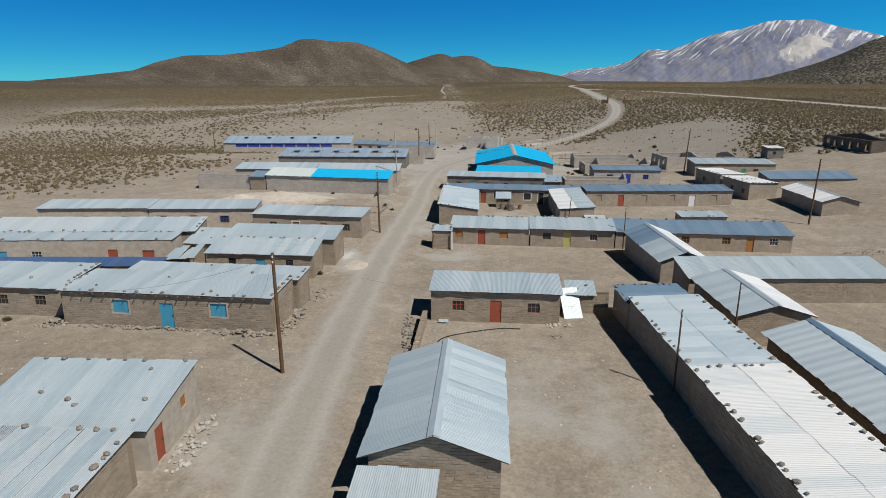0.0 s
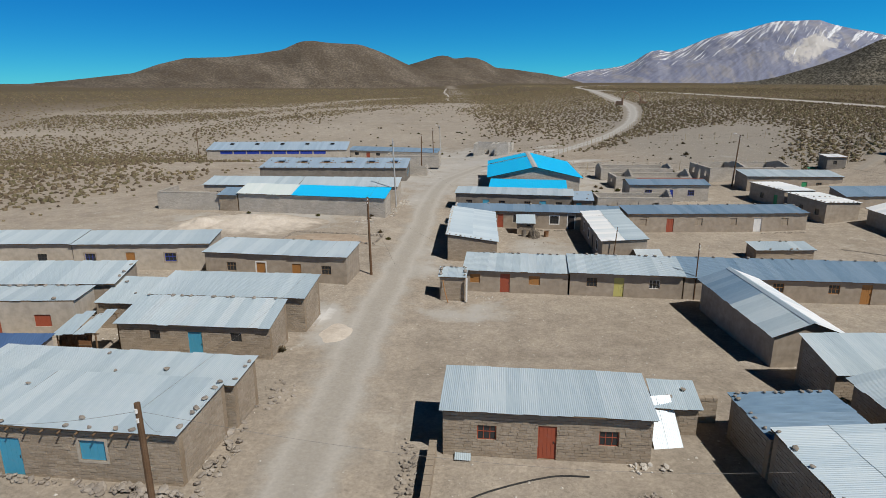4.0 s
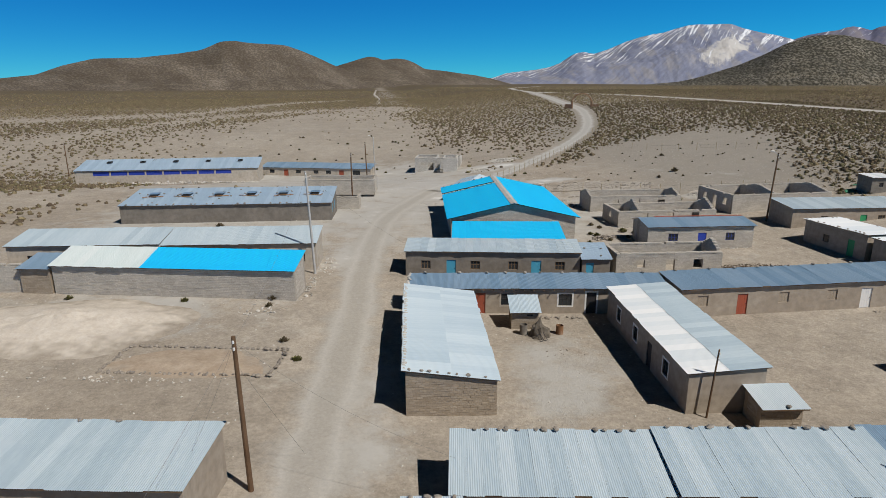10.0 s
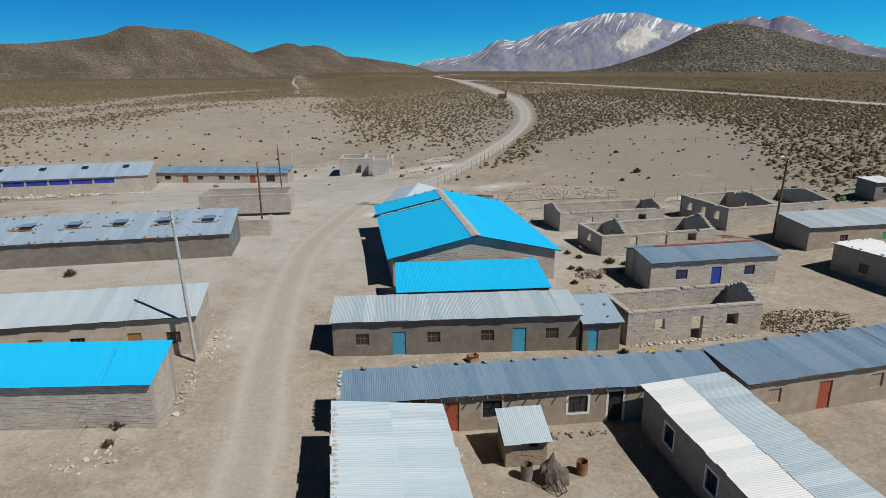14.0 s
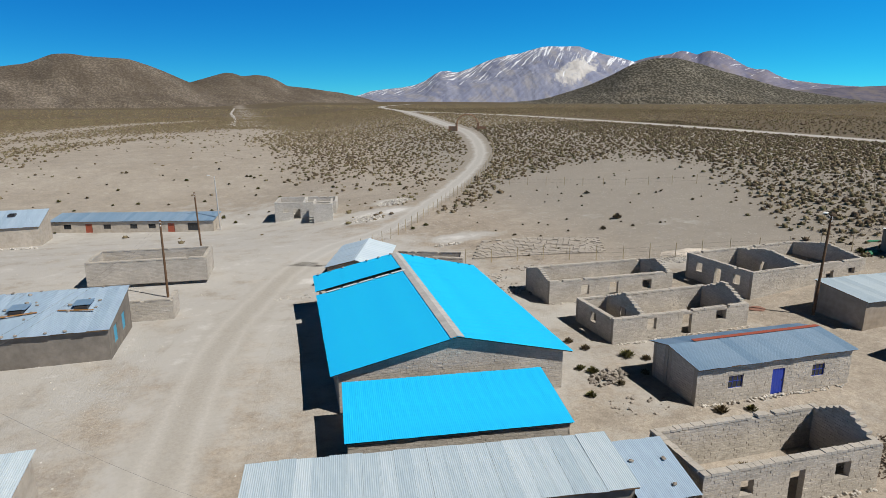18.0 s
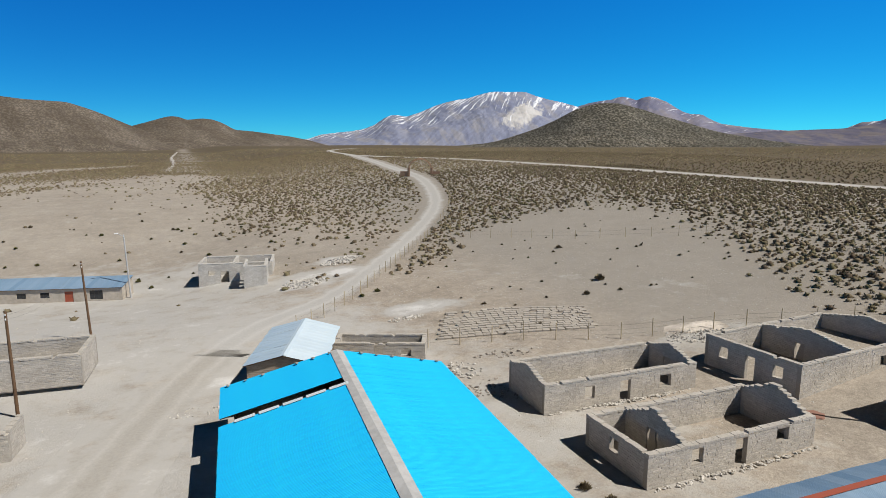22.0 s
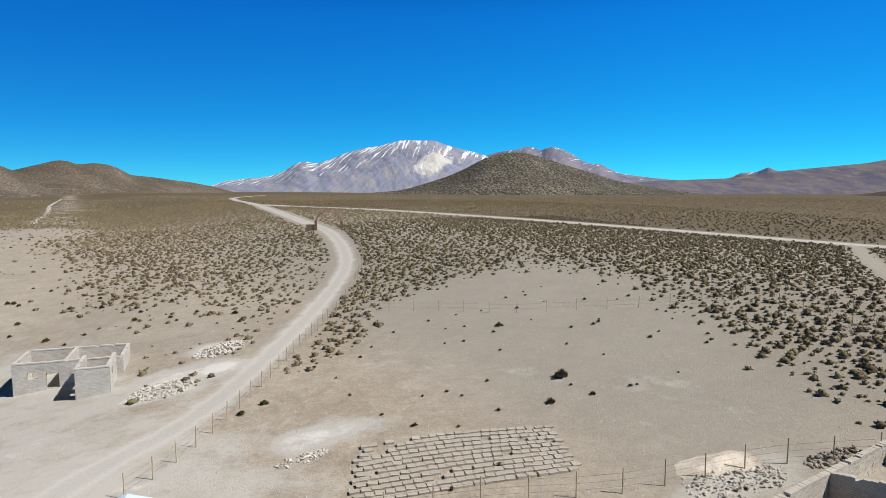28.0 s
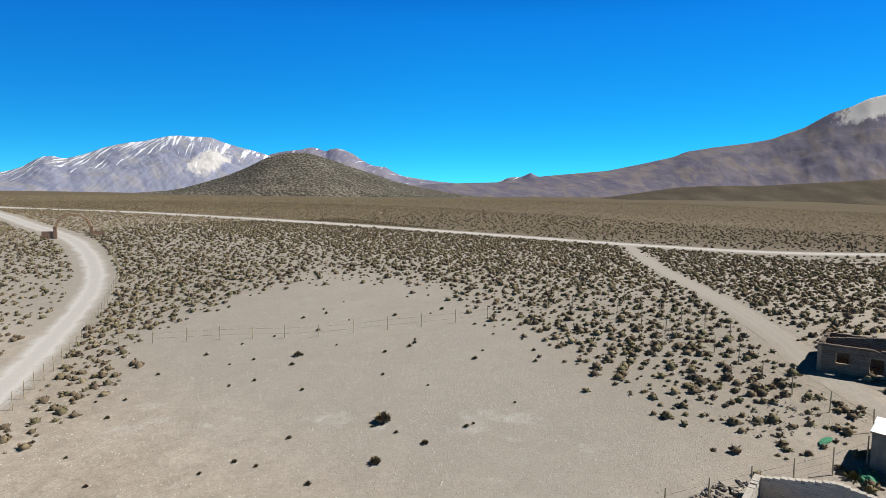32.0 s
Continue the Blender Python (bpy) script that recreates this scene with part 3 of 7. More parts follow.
ROADS = {
    "village": [(-8.6, -40), (-8.5, 0), (-8.4, 26), (-8.1, 44), (-7.1, 71), (-4.6, 102), (-3.6, 122), (-1.2, 142), (2.6, 157), (7.5, 171), (15, 183.5), (25, 193.5), (38, 211.6), (53.5, 237), (71, 267),
                (81.5, 297), (87.5, 327), (90.5, 371), (98, 430), (112, 516), (140, 700), (184, 883), (300, 1200)],
    "highway": [(330, 60), (260, 118), (212, 168), (198, 205), (190, 250), (172, 300), (142, 373), (120, 440), (112, 500)],
    "wash": [(-13, 384), (-47, 367), (-73, 349), (-96, 312), (-117, 286), (-133, 274), (-169, 273), (-210, 264)],
    "far_wash": [(-22, 545), (-54, 486), (-74, 409), (-84, 372), (-120, 350), (-190, 335)],
    "link": [(78, 138), (92.5, 150.8), (100, 155.3), (121, 169.4), (150, 188), (192, 212)],
}


def smooth_line(pts, step=2.0):
    p = [Vector((*q, 0)) for q in pts]
    out = []
    for i in range(len(p) - 1):
        a, b, c, d = p[max(i - 1, 0)], p[i], p[i + 1], p[min(i + 2, len(p) - 1)]
        n = max(2, int((c - b).length / step))
        for k in range(n):
            t = k / n
            out.append(0.5 * ((2 * b) + (c - a) * t + (2 * a - 5 * b + 4 * c - d) * t * t + (3 * b - a - 3 * c + d) * t ** 3))
    out.append(p[-1])
    return np.array([(v.x, v.y) for v in out])


ROAD_LINES = {k: smooth_line(v) for k, v in ROADS.items()}


def road_distance(x, y, line):
    d = np.full(x.shape, 1e9)
    for qx, qy in line[::2]:
        d = np.minimum(d, (x - qx) ** 2 + (y - qy) ** 2)
    return np.sqrt(d)


def shrub_cover(x, y):
    """Where the tola scrub grows: round the village and its sandy hollow, thinner towards the sand."""
    n = np.sin(x * 0.083 + 1.3 * np.sin(y * 0.061)) * 0.5 + np.sin(y * 0.092 + 1.7 * np.sin(x * 0.057)) * 0.5
    u, v = (x - 58) * 0.6 + (y - 178) * 0.8, (x - 58) * 0.8 - (y - 178) * 0.6
    hollow = np.hypot((u - 10) / 54, (v + 5) / 26) + 0.1 * n
    right = ss(0.9, 1.3, hollow) * ss(60, 84, x + 0.25 * (y - 160) + 60 * ss(190, 215, y))
    road_x = np.interp(y, [150, 171, 193, 212, 237, 267, 297, 327, 430], [0, 7, 25, 38, 53, 71, 81, 87, 98])
    verge = 0.55 * ss(4, 7, x - road_x) * (1 - ss(9, 17, x - road_x + 4 * n)) * ss(196, 210, y)
    right = np.maximum(right, verge)
    back = 0.3 * ss(-45, 10, y - 214 - 0.12 * (x - 20) + 16 * n) + 0.7 * ss(20, 150, y - 214 - 0.12 * (x - 20) + 22 * n)
    tongue_right = np.interp(y, [230, 239, 269, 321, 416], [28, 22, 14, 9, 11])
    tongue_left = np.interp(y, [250, 310, 343, 372, 416], [-88, -59, -38, -17, 11])
    sand = np.clip(0.07 + ss(-6, 22, x - tongue_right + 7 * n) + ss(-6, 20, tongue_left - x + 7 * n), 0, 1)
    left = ss(0, 30, -x - 52 + 10 * n) * ss(100, 124, y) * (1 - 0.8 * ss(225, 250, y) * (1 - ss(290, 320, y)) * ss(-135, -118, x))
    west = np.maximum(back * sand, left)
    for key, wide in (("wash", 9.0), ("far_wash", 14.0)):
        west = west * (1 - 0.9 * np.exp(-(road_distance(x, y, ROAD_LINES[key]) / (wide * (1 + 0.4 * n))) ** 2))
    side = ss(-4, 4, x - road_x)
    return np.clip(np.where(y > 165, side * right + (1 - side) * west, np.where(x > 40, right * (y > 120), left)), 0, 1)


xs = spread(-78, 140, 1.5, -4300, 4300)
ys = spread(-10, 345, 1.5, -700, 4700)
GX, GY = np.meshgrid(xs, ys)
GZ = ground_z(GX, GY)
near = (np.abs(GX) < 400) & (GY < 600)
relief = 0.05 * np.sin(GX * 0.9 + 2 * np.sin(GY * 0.31)) * np.sin(GY * 0.77 + 1.5 * np.sin(GX * 0.43))
GZ = GZ - np.abs(relief) * 0.6 * near
far = np.hypot(GX - 15, GY - 120)
GZ = GZ + ss(500, 2500, far) * 3.0 * np.sin(GX * 0.0047 + 1.1) * np.sin(GY * 0.0039 + 0.4)
nx, ny = len(xs), len(ys)
me = bpy.data.meshes.new("ground")
idx = np.arange(nx * ny).reshape(ny, nx)
quads = np.stack([idx[:-1, :-1], idx[:-1, 1:], idx[1:, 1:], idx[1:, :-1]], -1).reshape(-1, 4)
me.vertices.add(nx * ny)
me.vertices.foreach_set("co", np.stack([GX, GY, GZ], -1).reshape(-1).astype(np.float32))
me.loops.add(quads.size)
me.loops.foreach_set("vertex_index", quads.reshape(-1).astype(np.int32))
me.polygons.add(len(quads))
me.polygons.foreach_set("loop_start", np.arange(0, quads.size, 4, dtype=np.int32))
me.polygons.foreach_set("use_smooth", np.ones(len(quads), dtype=bool))
me.update(calc_edges=True)
cover = me.attributes.new("cover", "FLOAT", "POINT")
cover.data.foreach_set("value", (shrub_cover(GX, GY) * (0.12 + 0.86 * ss(190, 430, far + 150 * ss(150, 230, GX + 0.3 * (GY - 200))))).reshape(-1).astype(np.float32))

outer = me.attributes.new("outer", "FLOAT", "POINT")
outer.data.foreach_set("value", ss(330, 620, far).reshape(-1).astype(np.float32))

WHEEL_TRACKS = [smooth_line(p, 0.5) for p in (((40, 201), (45.3, 198.9), (54, 188.5), (60, 179), (63.8, 173.1), (66, 160)), ((49, 198), (58, 186), (66, 174), (69.5, 163)))]


# pale dust: the trodden ground round the hall and the road, ash and lime spilled by the ruins; darker sand in the hollow
def dust_at(x, y):
    d = 0.62 * (1 - ss(18, 48, x + 0.25 * (y - 170))) * ss(100, 150, y) * (1 - ss(225, 262, y)) * ss(-60, -30, x)
    for dx, dy, da, db, amount in ((26, 209, 9, 5, 1.0), (34, 181.3, 5.5, 3.0, 1.0), (9.4, 165, 3.2, 4.0, 0.95), (-2, 151, 5, 8, 0.75), (-5, 126, 3.5, 9, 0.7), (-28, 108, 15, 6, 0.8), (56, 155, 6, 3.5, 0.7),
                                   (6, 34, 5, 7, 0.6), (11, 96, 5, 5, 0.65), (-10, 66, 3, 4, 0.8), (-44, 200, 14, 6, 0.7), (-6, 143, 6, 5, 0.65), (21, 91, 3, 3, 0.5), (3, 74, 4, 2, 0.5),
                                   (9, 32, 2.5, 9, 0.55), (-3, 88, 2.5, 9, 0.7), (1, 72, 5, 3, 0.6), (10, 92, 4, 5, 0.6), (-40, 190, 22, 10, 0.5), (-12, 30, 4, 8, 0.4), (-14, 41, 8, 3, 0.35), (-3, 148, 3, 3, 0.95), (-1.2, 131.5, 1.2, 2.2, 0.95), (23.3, 204.5, 5, 3, 1.2), (30.5, 209, 5, 3.5, 1.2), (32, 219, 4, 3, 1.0), (34, 181.5, 5.5, 3, 1.1), (-11.4, 70.2, 1.5, 2.6, 1.25)):
        d = np.maximum(d, amount * np.exp(-((x - dx) / da) ** 2 - ((y - dy) / db) ** 2))
    for bend in WHEEL_TRACKS:
        d = np.maximum(d, 0.3 * np.exp(-(road_distance(x, y, bend) / 1.3) ** 2))
    return d


def grey_sand_at(x, y):
    return np.maximum(ss(38, 62, x) * ss(130, 165, y), 0.5 * ss(195, 225, y))


def mark_bare(me, x, y):
    for key, values in (("dust", dust_at(x, y)), ("grey_sand", grey_sand_at(x, y))):
        me.attributes.new(key, "FLOAT", "POINT").data.foreach_set("value", values.reshape(-1).astype(np.float32))


mark_bare(me, GX, GY)


def sand_colour(nt, at):
    big = noise_tex(nt, at, 0.035, 5, 0.6)
    mid = noise_tex(nt, at, 0.3, 5, 0.65)
    fine = noise_tex(nt, at, 4.0, 6, 0.75)
    c = ramp(nt, big, (0.3, (0.33, 0.284, 0.23)), (0.5, (0.38, 0.332, 0.274)), (0.7, (0.435, 0.388, 0.327)))
    c = mix(nt, 0.45, c, ramp(nt, mid, (0.34, grey(0.36)), (0.66, grey(0.62))), "OVERLAY")
    c = mix(nt, 0.6, c, ramp(nt, fine, (0.3, grey(0.3)), (0.7, grey(0.68))), "OVERLAY")
    c = mix(nt, 0.5, c, ramp(nt, noise_tex(nt, at, 1.1, 6, 0.75), (0.34, grey(0.36)), (0.66, grey(0.62))), "OVERLAY")
    speck = ramp(nt, noise_tex(nt, at, 9.0, 2, 0.5), (0.68, grey(0.0)), (0.74, grey(0.7)))
    c = mix(nt, speck, c, (0.2, 0.175, 0.145))
    pale = ramp(nt, noise_tex(nt, at, 0.13, 6, 0.7), (0.6, grey(0.0)), (0.7, grey(0.55)))
    return mix(nt, pale, c, (0.55, 0.515, 0.45)), fine


def bare_colour(nt, at):
    """Bare ground: sand, greyer in the hollow, with pale trodden dust drifting over it."""
    c, fine = sand_colour(nt, at)
    att = nt.nodes.new("ShaderNodeAttribute")
    att.attribute_name = "grey_sand"
    c = mix(nt, calc(nt, "MULTIPLY", att.outputs["Fac"], 0.75), c, (0.292, 0.271, 0.238))
    att = nt.nodes.new("ShaderNodeAttribute")
    att.attribute_name = "dust"
    drift = calc(nt, "ADD", att.outputs["Fac"], calc(nt, "MULTIPLY", calc(nt, "SUBTRACT", noise_tex(nt, at, 0.22, 7, 0.7), 0.5), 1.5))
    c = mix(nt, ramp(nt, drift, (0.25, grey(0.0)), (0.62, grey(0.85))), c, (0.475, 0.463, 0.436))
    return mix(nt, ramp(nt, drift, (0.75, grey(0.0)), (1.0, grey(0.9))), c, (0.64, 0.63, 0.605)), fine


GROUND, nt, b = material("dry_ground", 0.97)
at = coords(nt)
c, fine = bare_colour(nt, at)
att = nt.nodes.new("ShaderNodeAttribute")
att.attribute_name = "cover"
scrub = noise_tex(nt, at, 0.3, 6, 0.8)
patch = noise_tex(nt, at, 0.006, 5, 0.6)
dark = ramp(nt, scrub, (0.41, grey(0.0)), (0.54, grey(1.0)))
soil = ramp(nt, patch, (0.35, (0.118, 0.088, 0.058)), (0.5, (0.15, 0.115, 0.075)), (0.66, (0.21, 0.165, 0.115)))
scrub_c = ramp(nt, noise_tex(nt, at, 0.02, 3), (0.35, (0.088, 0.068, 0.04)), (0.65, (0.11, 0.088, 0.048)))
band = ramp(nt, noise_tex(nt, at, 0.013, 7, 0.72), (0.46, grey(0.9)), (0.72, grey(0.25)))
distance = node(nt, "ShaderNodeAttribute")
distance.attribute_name = "outer"
soil = mix(nt, calc(nt, "MULTIPLY", band, distance.outputs["Fac"]), soil, (0.105, 0.08, 0.045))
soil = mix(nt, calc(nt, "MULTIPLY", dark, 0.8), soil, scrub_c)
c = mix(nt, calc(nt, "MULTIPLY", att.outputs["Fac"], 0.95), c, soil)
nt.links.new(c, b.inputs["Base Color"])
bump(nt, b, fine, 0.8, 0.09)
b.inputs["Specular IOR Level"].default_value = 0.1
me.materials.append(GROUND)
tagged(new("ground", me), "dry sandy ground with gravel and scrub", "ground", kind="structure")

def road_material(name, gravel_c, rut_c, wear=0.9):
    """Worn gravel that fades into the bare ground at its edges."""
    m, nt, b = material(name, 0.97)
    at = coords(nt)
    sand, fine = bare_colour(nt, at)
    uv = node(nt, "ShaderNodeSeparateXYZ")
    nt.links.new(nt.nodes.new("ShaderNodeUVMap").outputs["UV"], uv.inputs[0])
    u = calc(nt, "ABSOLUTE", calc(nt, "SUBTRACT", uv.outputs["X"], 0.5))
    wob = calc(nt, "MULTIPLY", calc(nt, "SUBTRACT", noise_tex(nt, at, 0.3, 6, 0.7), 0.5), 0.5)
    edge = ramp(nt, calc(nt, "ADD", u, wob), (0.16, grey(wear)), (0.32, grey(0.0)))
    rut = ramp(nt, calc(nt, "ABSOLUTE", calc(nt, "SUBTRACT", calc(nt, "ADD", u, calc(nt, "MULTIPLY", wob, 0.25)), 0.15)), (0.0, grey(1.0)), (0.09, grey(0.0)))
    gravel = mix(nt, calc(nt, "MULTIPLY", rut, 0.6), gravel_c, rut_c)
    gravel = mix(nt, 0.35, gravel, ramp(nt, fine, (0.3, grey(0.34)), (0.7, grey(0.64))), "OVERLAY")
    nt.links.new(mix(nt, edge, sand, gravel), b.inputs["Base Color"])
    bump(nt, b, fine, 0.4, 0.04)
    b.inputs["Specular IOR Level"].default_value = 0.1
    return m


VILLAGE_ROAD = road_material("trodden_sand_road", (0.395, 0.372, 0.333), (0.53, 0.51, 0.475), 0.85)
ROAD = road_material("dusty_gravel", (0.45, 0.437, 0.41), (0.55, 0.537, 0.508))
SAND_TRACK = road_material("sandy_track", (0.325, 0.3, 0.262), (0.365, 0.338, 0.296), 0.75)


def road_strip(line, width, label, mat=ROAD):
    bm = bmesh.new()
    uvl = bm.loops.layers.uv.new("UVMap")
    rows = []
    t = np.gradient(line, axis=0)
    t /= np.linalg.norm(t, axis=1)[:, None]
    for (x, y), (tx, ty) in zip(line, t):
        lift = 0.03 + 0.25 * float(ss(330, 700, y)) + 0.15 * float(ss(140, 300, x))
        row = []
        for k in range(9):
            o = (k / 8 - 0.5) * width
            px, py = x + ty * o, y - tx * o
            row.append(bm.verts.new((px, py, gz(px, py) + lift * (1 - (2 * k / 8 - 1) ** 4) + 0.004)))
        rows.append(row)
    for a, c in zip(rows, rows[1:]):
        for k in range(8):
            f = bm.faces.new((a[k], a[k + 1], c[k + 1], c[k]))
            f.smooth = True
            for loop, uu in zip(f.loops, (k, k + 1, k + 1, k)):
                loop[uvl].uv = (uu / 8, 0.5)
    me = bpy.data.meshes.new("road")
    bm.to_mesh(me)
    spots = np.zeros(len(me.vertices) * 3, dtype=np.float32)
    me.vertices.foreach_get("co", spots)
    mark_bare(me, spots[0::3].astype(float), spots[1::3].astype(float))
    me.materials.append(mat)
    return tagged(new("road", me), label, "road", kind="structure")


line = ROAD_LINES["village"]
road_strip(line[line[:, 1] < 176], 8.4, "trodden sandy street with two pale wheel tracks", VILLAGE_ROAD)
road_strip(line[line[:, 1] > 172], 8.4, "pale dusty gravel road winding over the plain")
road_strip(ROAD_LINES["highway"], 11.5, "wide pale gravel highway across the plain")
def track(points, width, label):
    road_strip(smooth_line(points), width, label)


track([(0, 443), (1.5, 560), (0.5, 656), (-2, 800), (-1, 1005), (1, 1250)], 3.4, "pale trail running straight up a hill")
road_strip(ROAD_LINES["link"], 3.6, "narrow sandy track joining the highway", SAND_TRACK)


def turned_uv(nt, turn, scale):
    """The slope's own measure (heading, height), turned and then stretched."""
    first = node(nt, "ShaderNodeMapping", Rotation=(0, 0, turn))
    nt.links.new(coords(nt, "UV"), first.inputs["Vector"])
    then = node(nt, "ShaderNodeMapping", Scale=scale)
    nt.links.new(first.outputs["Vector"], then.inputs["Vector"])
    return then.outputs["Vector"]


def slope_material(name, c1, c2, c3, scale=0.5, dots=0.0, dot_amount=0.5, dot_colour=(0.075, 0.062, 0.04), specks=0.0, turn=0.5, rocks=False):
    """A far slope: long soft folds, a fine grain of scrub, pale bare specks low down."""
    m, nt, b = material(name, 0.97)
    big = noise_tex(nt, turned_uv(nt, turn, (0.55, 1.3, 1.0)), scale, 6, 0.6)
    fine = noise_tex(nt, turned_uv(nt, 0.0, (1.0, 2.2, 1.0)), scale * 9, 6, 0.75)
    c = ramp(nt, big, (0.34, c1), (0.5, c2), (0.66, c3))
    c = mix(nt, 0.35, c, ramp(nt, fine, (0.34, grey(0.38)), (0.66, grey(0.62))), "OVERLAY")
    if dots:
        d = noise_tex(nt, turned_uv(nt, 0.15, (1.0, 1.9, 1.0)), dots, 3.0, 0.65)
        c = mix(nt, ramp(nt, d, (0.43, grey(0.0)), (0.52, grey(dot_amount))), c, dot_colour)
    if specks:
        uv = node(nt, "ShaderNodeSeparateXYZ")
        nt.links.new(coords(nt, "UV"), uv.inputs[0])
        low = ramp(nt, calc(nt, "MULTIPLY", uv.outputs["Y"], 0.2), (0.3, grey(1.0)), (0.75, grey(0.0)))
        where = ramp(nt, noise_tex(nt, turned_uv(nt, 0.06, (0.3, 2.6, 1.0)), 1.1, 5, 0.7), (0.46, grey(0.0)), (0.62, grey(1.0)))
        d = ramp(nt, noise_tex(nt, turned_uv(nt, 0.1, (1.0, 2.4, 1.0)), 9.0, 3, 0.7), (0.5, grey(0.0)), (0.6, grey(specks)))
        c = mix(nt, calc(nt, "MULTIPLY", calc(nt, "MULTIPLY", low, where), d), c, (0.36, 0.31, 0.235))
    if rocks:
        uv = node(nt, "ShaderNodeSeparateXYZ")
        nt.links.new(coords(nt, "UV"), uv.inputs[0])
        crag = calc(nt, "ADD", calc(nt, "MULTIPLY", uv.outputs["Y"], 0.2), calc(nt, "MULTIPLY", noise_tex(nt, turned_uv(nt, 0.0, (0.5, 2.0, 1.0)), 2.0, 5, 0.7), 0.5))
        c = mix(nt, ramp(nt, crag, (1.0, grey(0.0)), (1.2, grey(0.8))), c, (0.06, 0.05, 0.045))
        scar = noise_tex(nt, turned_uv(nt, 0.75, (0.25, 3.0, 1.0)), 1.6, 3, 0.6)
        c = mix(nt, ramp(nt, scar, (0.62, grey(0.0)), (0.68, grey(0.45))), c, (0.4, 0.37, 0.31))
    nt.links.new(c, b.inputs["Base Color"])
    bump(nt, b, fine, 0.4, 4.0)
    b.inputs["Specular IOR Level"].default_value = 0.05
    return m, nt, b, c


def rocky_material(name, c1, c2, c3, tan, snow_low, streak_turn, amount, fan=None, split=None):
    """High bare rock: purple-grey and tan fields, tinted for haze, snow lying in long streaks along the gullies."""
    m, nt, b, c = slope_material(name, c1, c2, c3, 0.7, turn=0.7)
    uv = node(nt, "ShaderNodeSeparateXYZ")
    nt.links.new(coords(nt, "UV"), uv.inputs[0])
    fields = ramp(nt, noise_tex(nt, turned_uv(nt, 0.6, (0.7, 1.5, 1.0)), 0.8, 5, 0.62), (0.5, grey(0.0)), (0.6, grey(0.75)))
    c = mix(nt, fields, c, tan)
    gully = noise_tex(nt, turned_uv(nt, streak_turn, (0.7, 4.5, 1.0)), 1.0, 5, 0.65)
    c = mix(nt, 0.5, c, ramp(nt, gully, (0.36, grey(0.36)), (0.62, grey(0.6))), "OVERLAY")
    if fan:
        du = calc(nt, "MULTIPLY", calc(nt, "SUBTRACT", calc(nt, "SUBTRACT", uv.outputs["X"], fan[0]), calc(nt, "MULTIPLY", calc(nt, "SUBTRACT", uv.outputs["Y"], fan[1]), fan[4])), 1 / fan[2])
        dv = calc(nt, "MULTIPLY", calc(nt, "SUBTRACT", uv.outputs["Y"], fan[1]), 1 / fan[3])
        reach = calc(nt, "ADD", calc(nt, "ADD", calc(nt, "MULTIPLY", du, du), calc(nt, "MULTIPLY", dv, dv)), calc(nt, "MULTIPLY", calc(nt, "SUBTRACT", noise_tex(nt, turned_uv(nt, 0, (1, 1, 1)), 1.6, 5, 0.7), 0.5), 3.0))
        c = mix(nt, ramp(nt, reach, (0.5, grey(0.85)), (1.0, grey(0.0))), c, (0.56, 0.54, 0.51))
    streak = noise_tex(nt, turned_uv(nt, streak_turn, (0.55, 5.0, 1.0)), 1.0, 4, 0.6)
    if split:
        steep = noise_tex(nt, turned_uv(nt, split[1], (0.55, 3.0, 1.0)), 0.95, 4, 0.62)
        side = ramp(nt, calc(nt, "MULTIPLY", calc(nt, "SUBTRACT", uv.outputs["X"], split[0] - 3), 1 / 6), (0.3, grey(0.0)), (0.7, grey(1.0)))
        streak = mix(nt, side, streak, steep)
    high = calc(nt, "MULTIPLY", calc(nt, "MINIMUM", calc(nt, "SUBTRACT", uv.outputs["Y"], snow_low), 2.2), amount)
    lie = calc(nt, "ADD", streak, high)
    c = mix(nt, ramp(nt, lie, (0.61, grey(0.0)), (0.68, grey(0.9))), c, (0.78, 0.80, 0.84))
    nt.links.new(c, b.inputs["Base Color"])
    return m


BROWN_SLOPE = slope_material("brown_scrub_slope", (0.12, 0.098, 0.076), (0.17, 0.142, 0.112), (0.26, 0.222, 0.18), 0.4, 5.5, 0.6, (0.062, 0.05, 0.036), 0.8)[0]
OLIVE_SLOPE = slope_material("olive_scrub_slope", (0.13, 0.122, 0.1), (0.175, 0.163, 0.133), (0.25, 0.232, 0.19), 0.6, 4.6, 0.95, (0.036, 0.033, 0.024), 0.8, rocks=True)[0]
# blue haze of the distance is mixed into these rock colours
VOLCANO = rocky_material("volcanic_slope", (0.18, 0.198, 0.285), (0.22, 0.238, 0.32), (0.262, 0.276, 0.345), (0.295, 0.29, 0.31), 2.6, -0.62, 0.055, fan=(30.0, 2.6, 1.5, 1.4, 0.75), split=(26.5, -1.25))
JAGGED = rocky_material("far_jagged_slope", (0.14, 0.142, 0.21), (0.175, 0.174, 0.24), (0.22, 0.208, 0.25), (0.235, 0.212, 0.225), 4.2, -0.9, 0.05)
PURPLE_SLOPE = rocky_material("far_purple_slope", (0.098, 0.096, 0.14), (0.135, 0.127, 0.164), (0.175, 0.16, 0.182), (0.2, 0.175, 0.165), 5.4, 0.35, 0.2, fan=(86.0, 4.6, 3.4, 0.7, 0.0))
DARK_SLOPE = slope_material("dark_scrub_slope", (0.06, 0.052, 0.042), (0.085, 0.073, 0.055), (0.13, 0.112, 0.082), 0.6, 8.0, 0.5)[0]


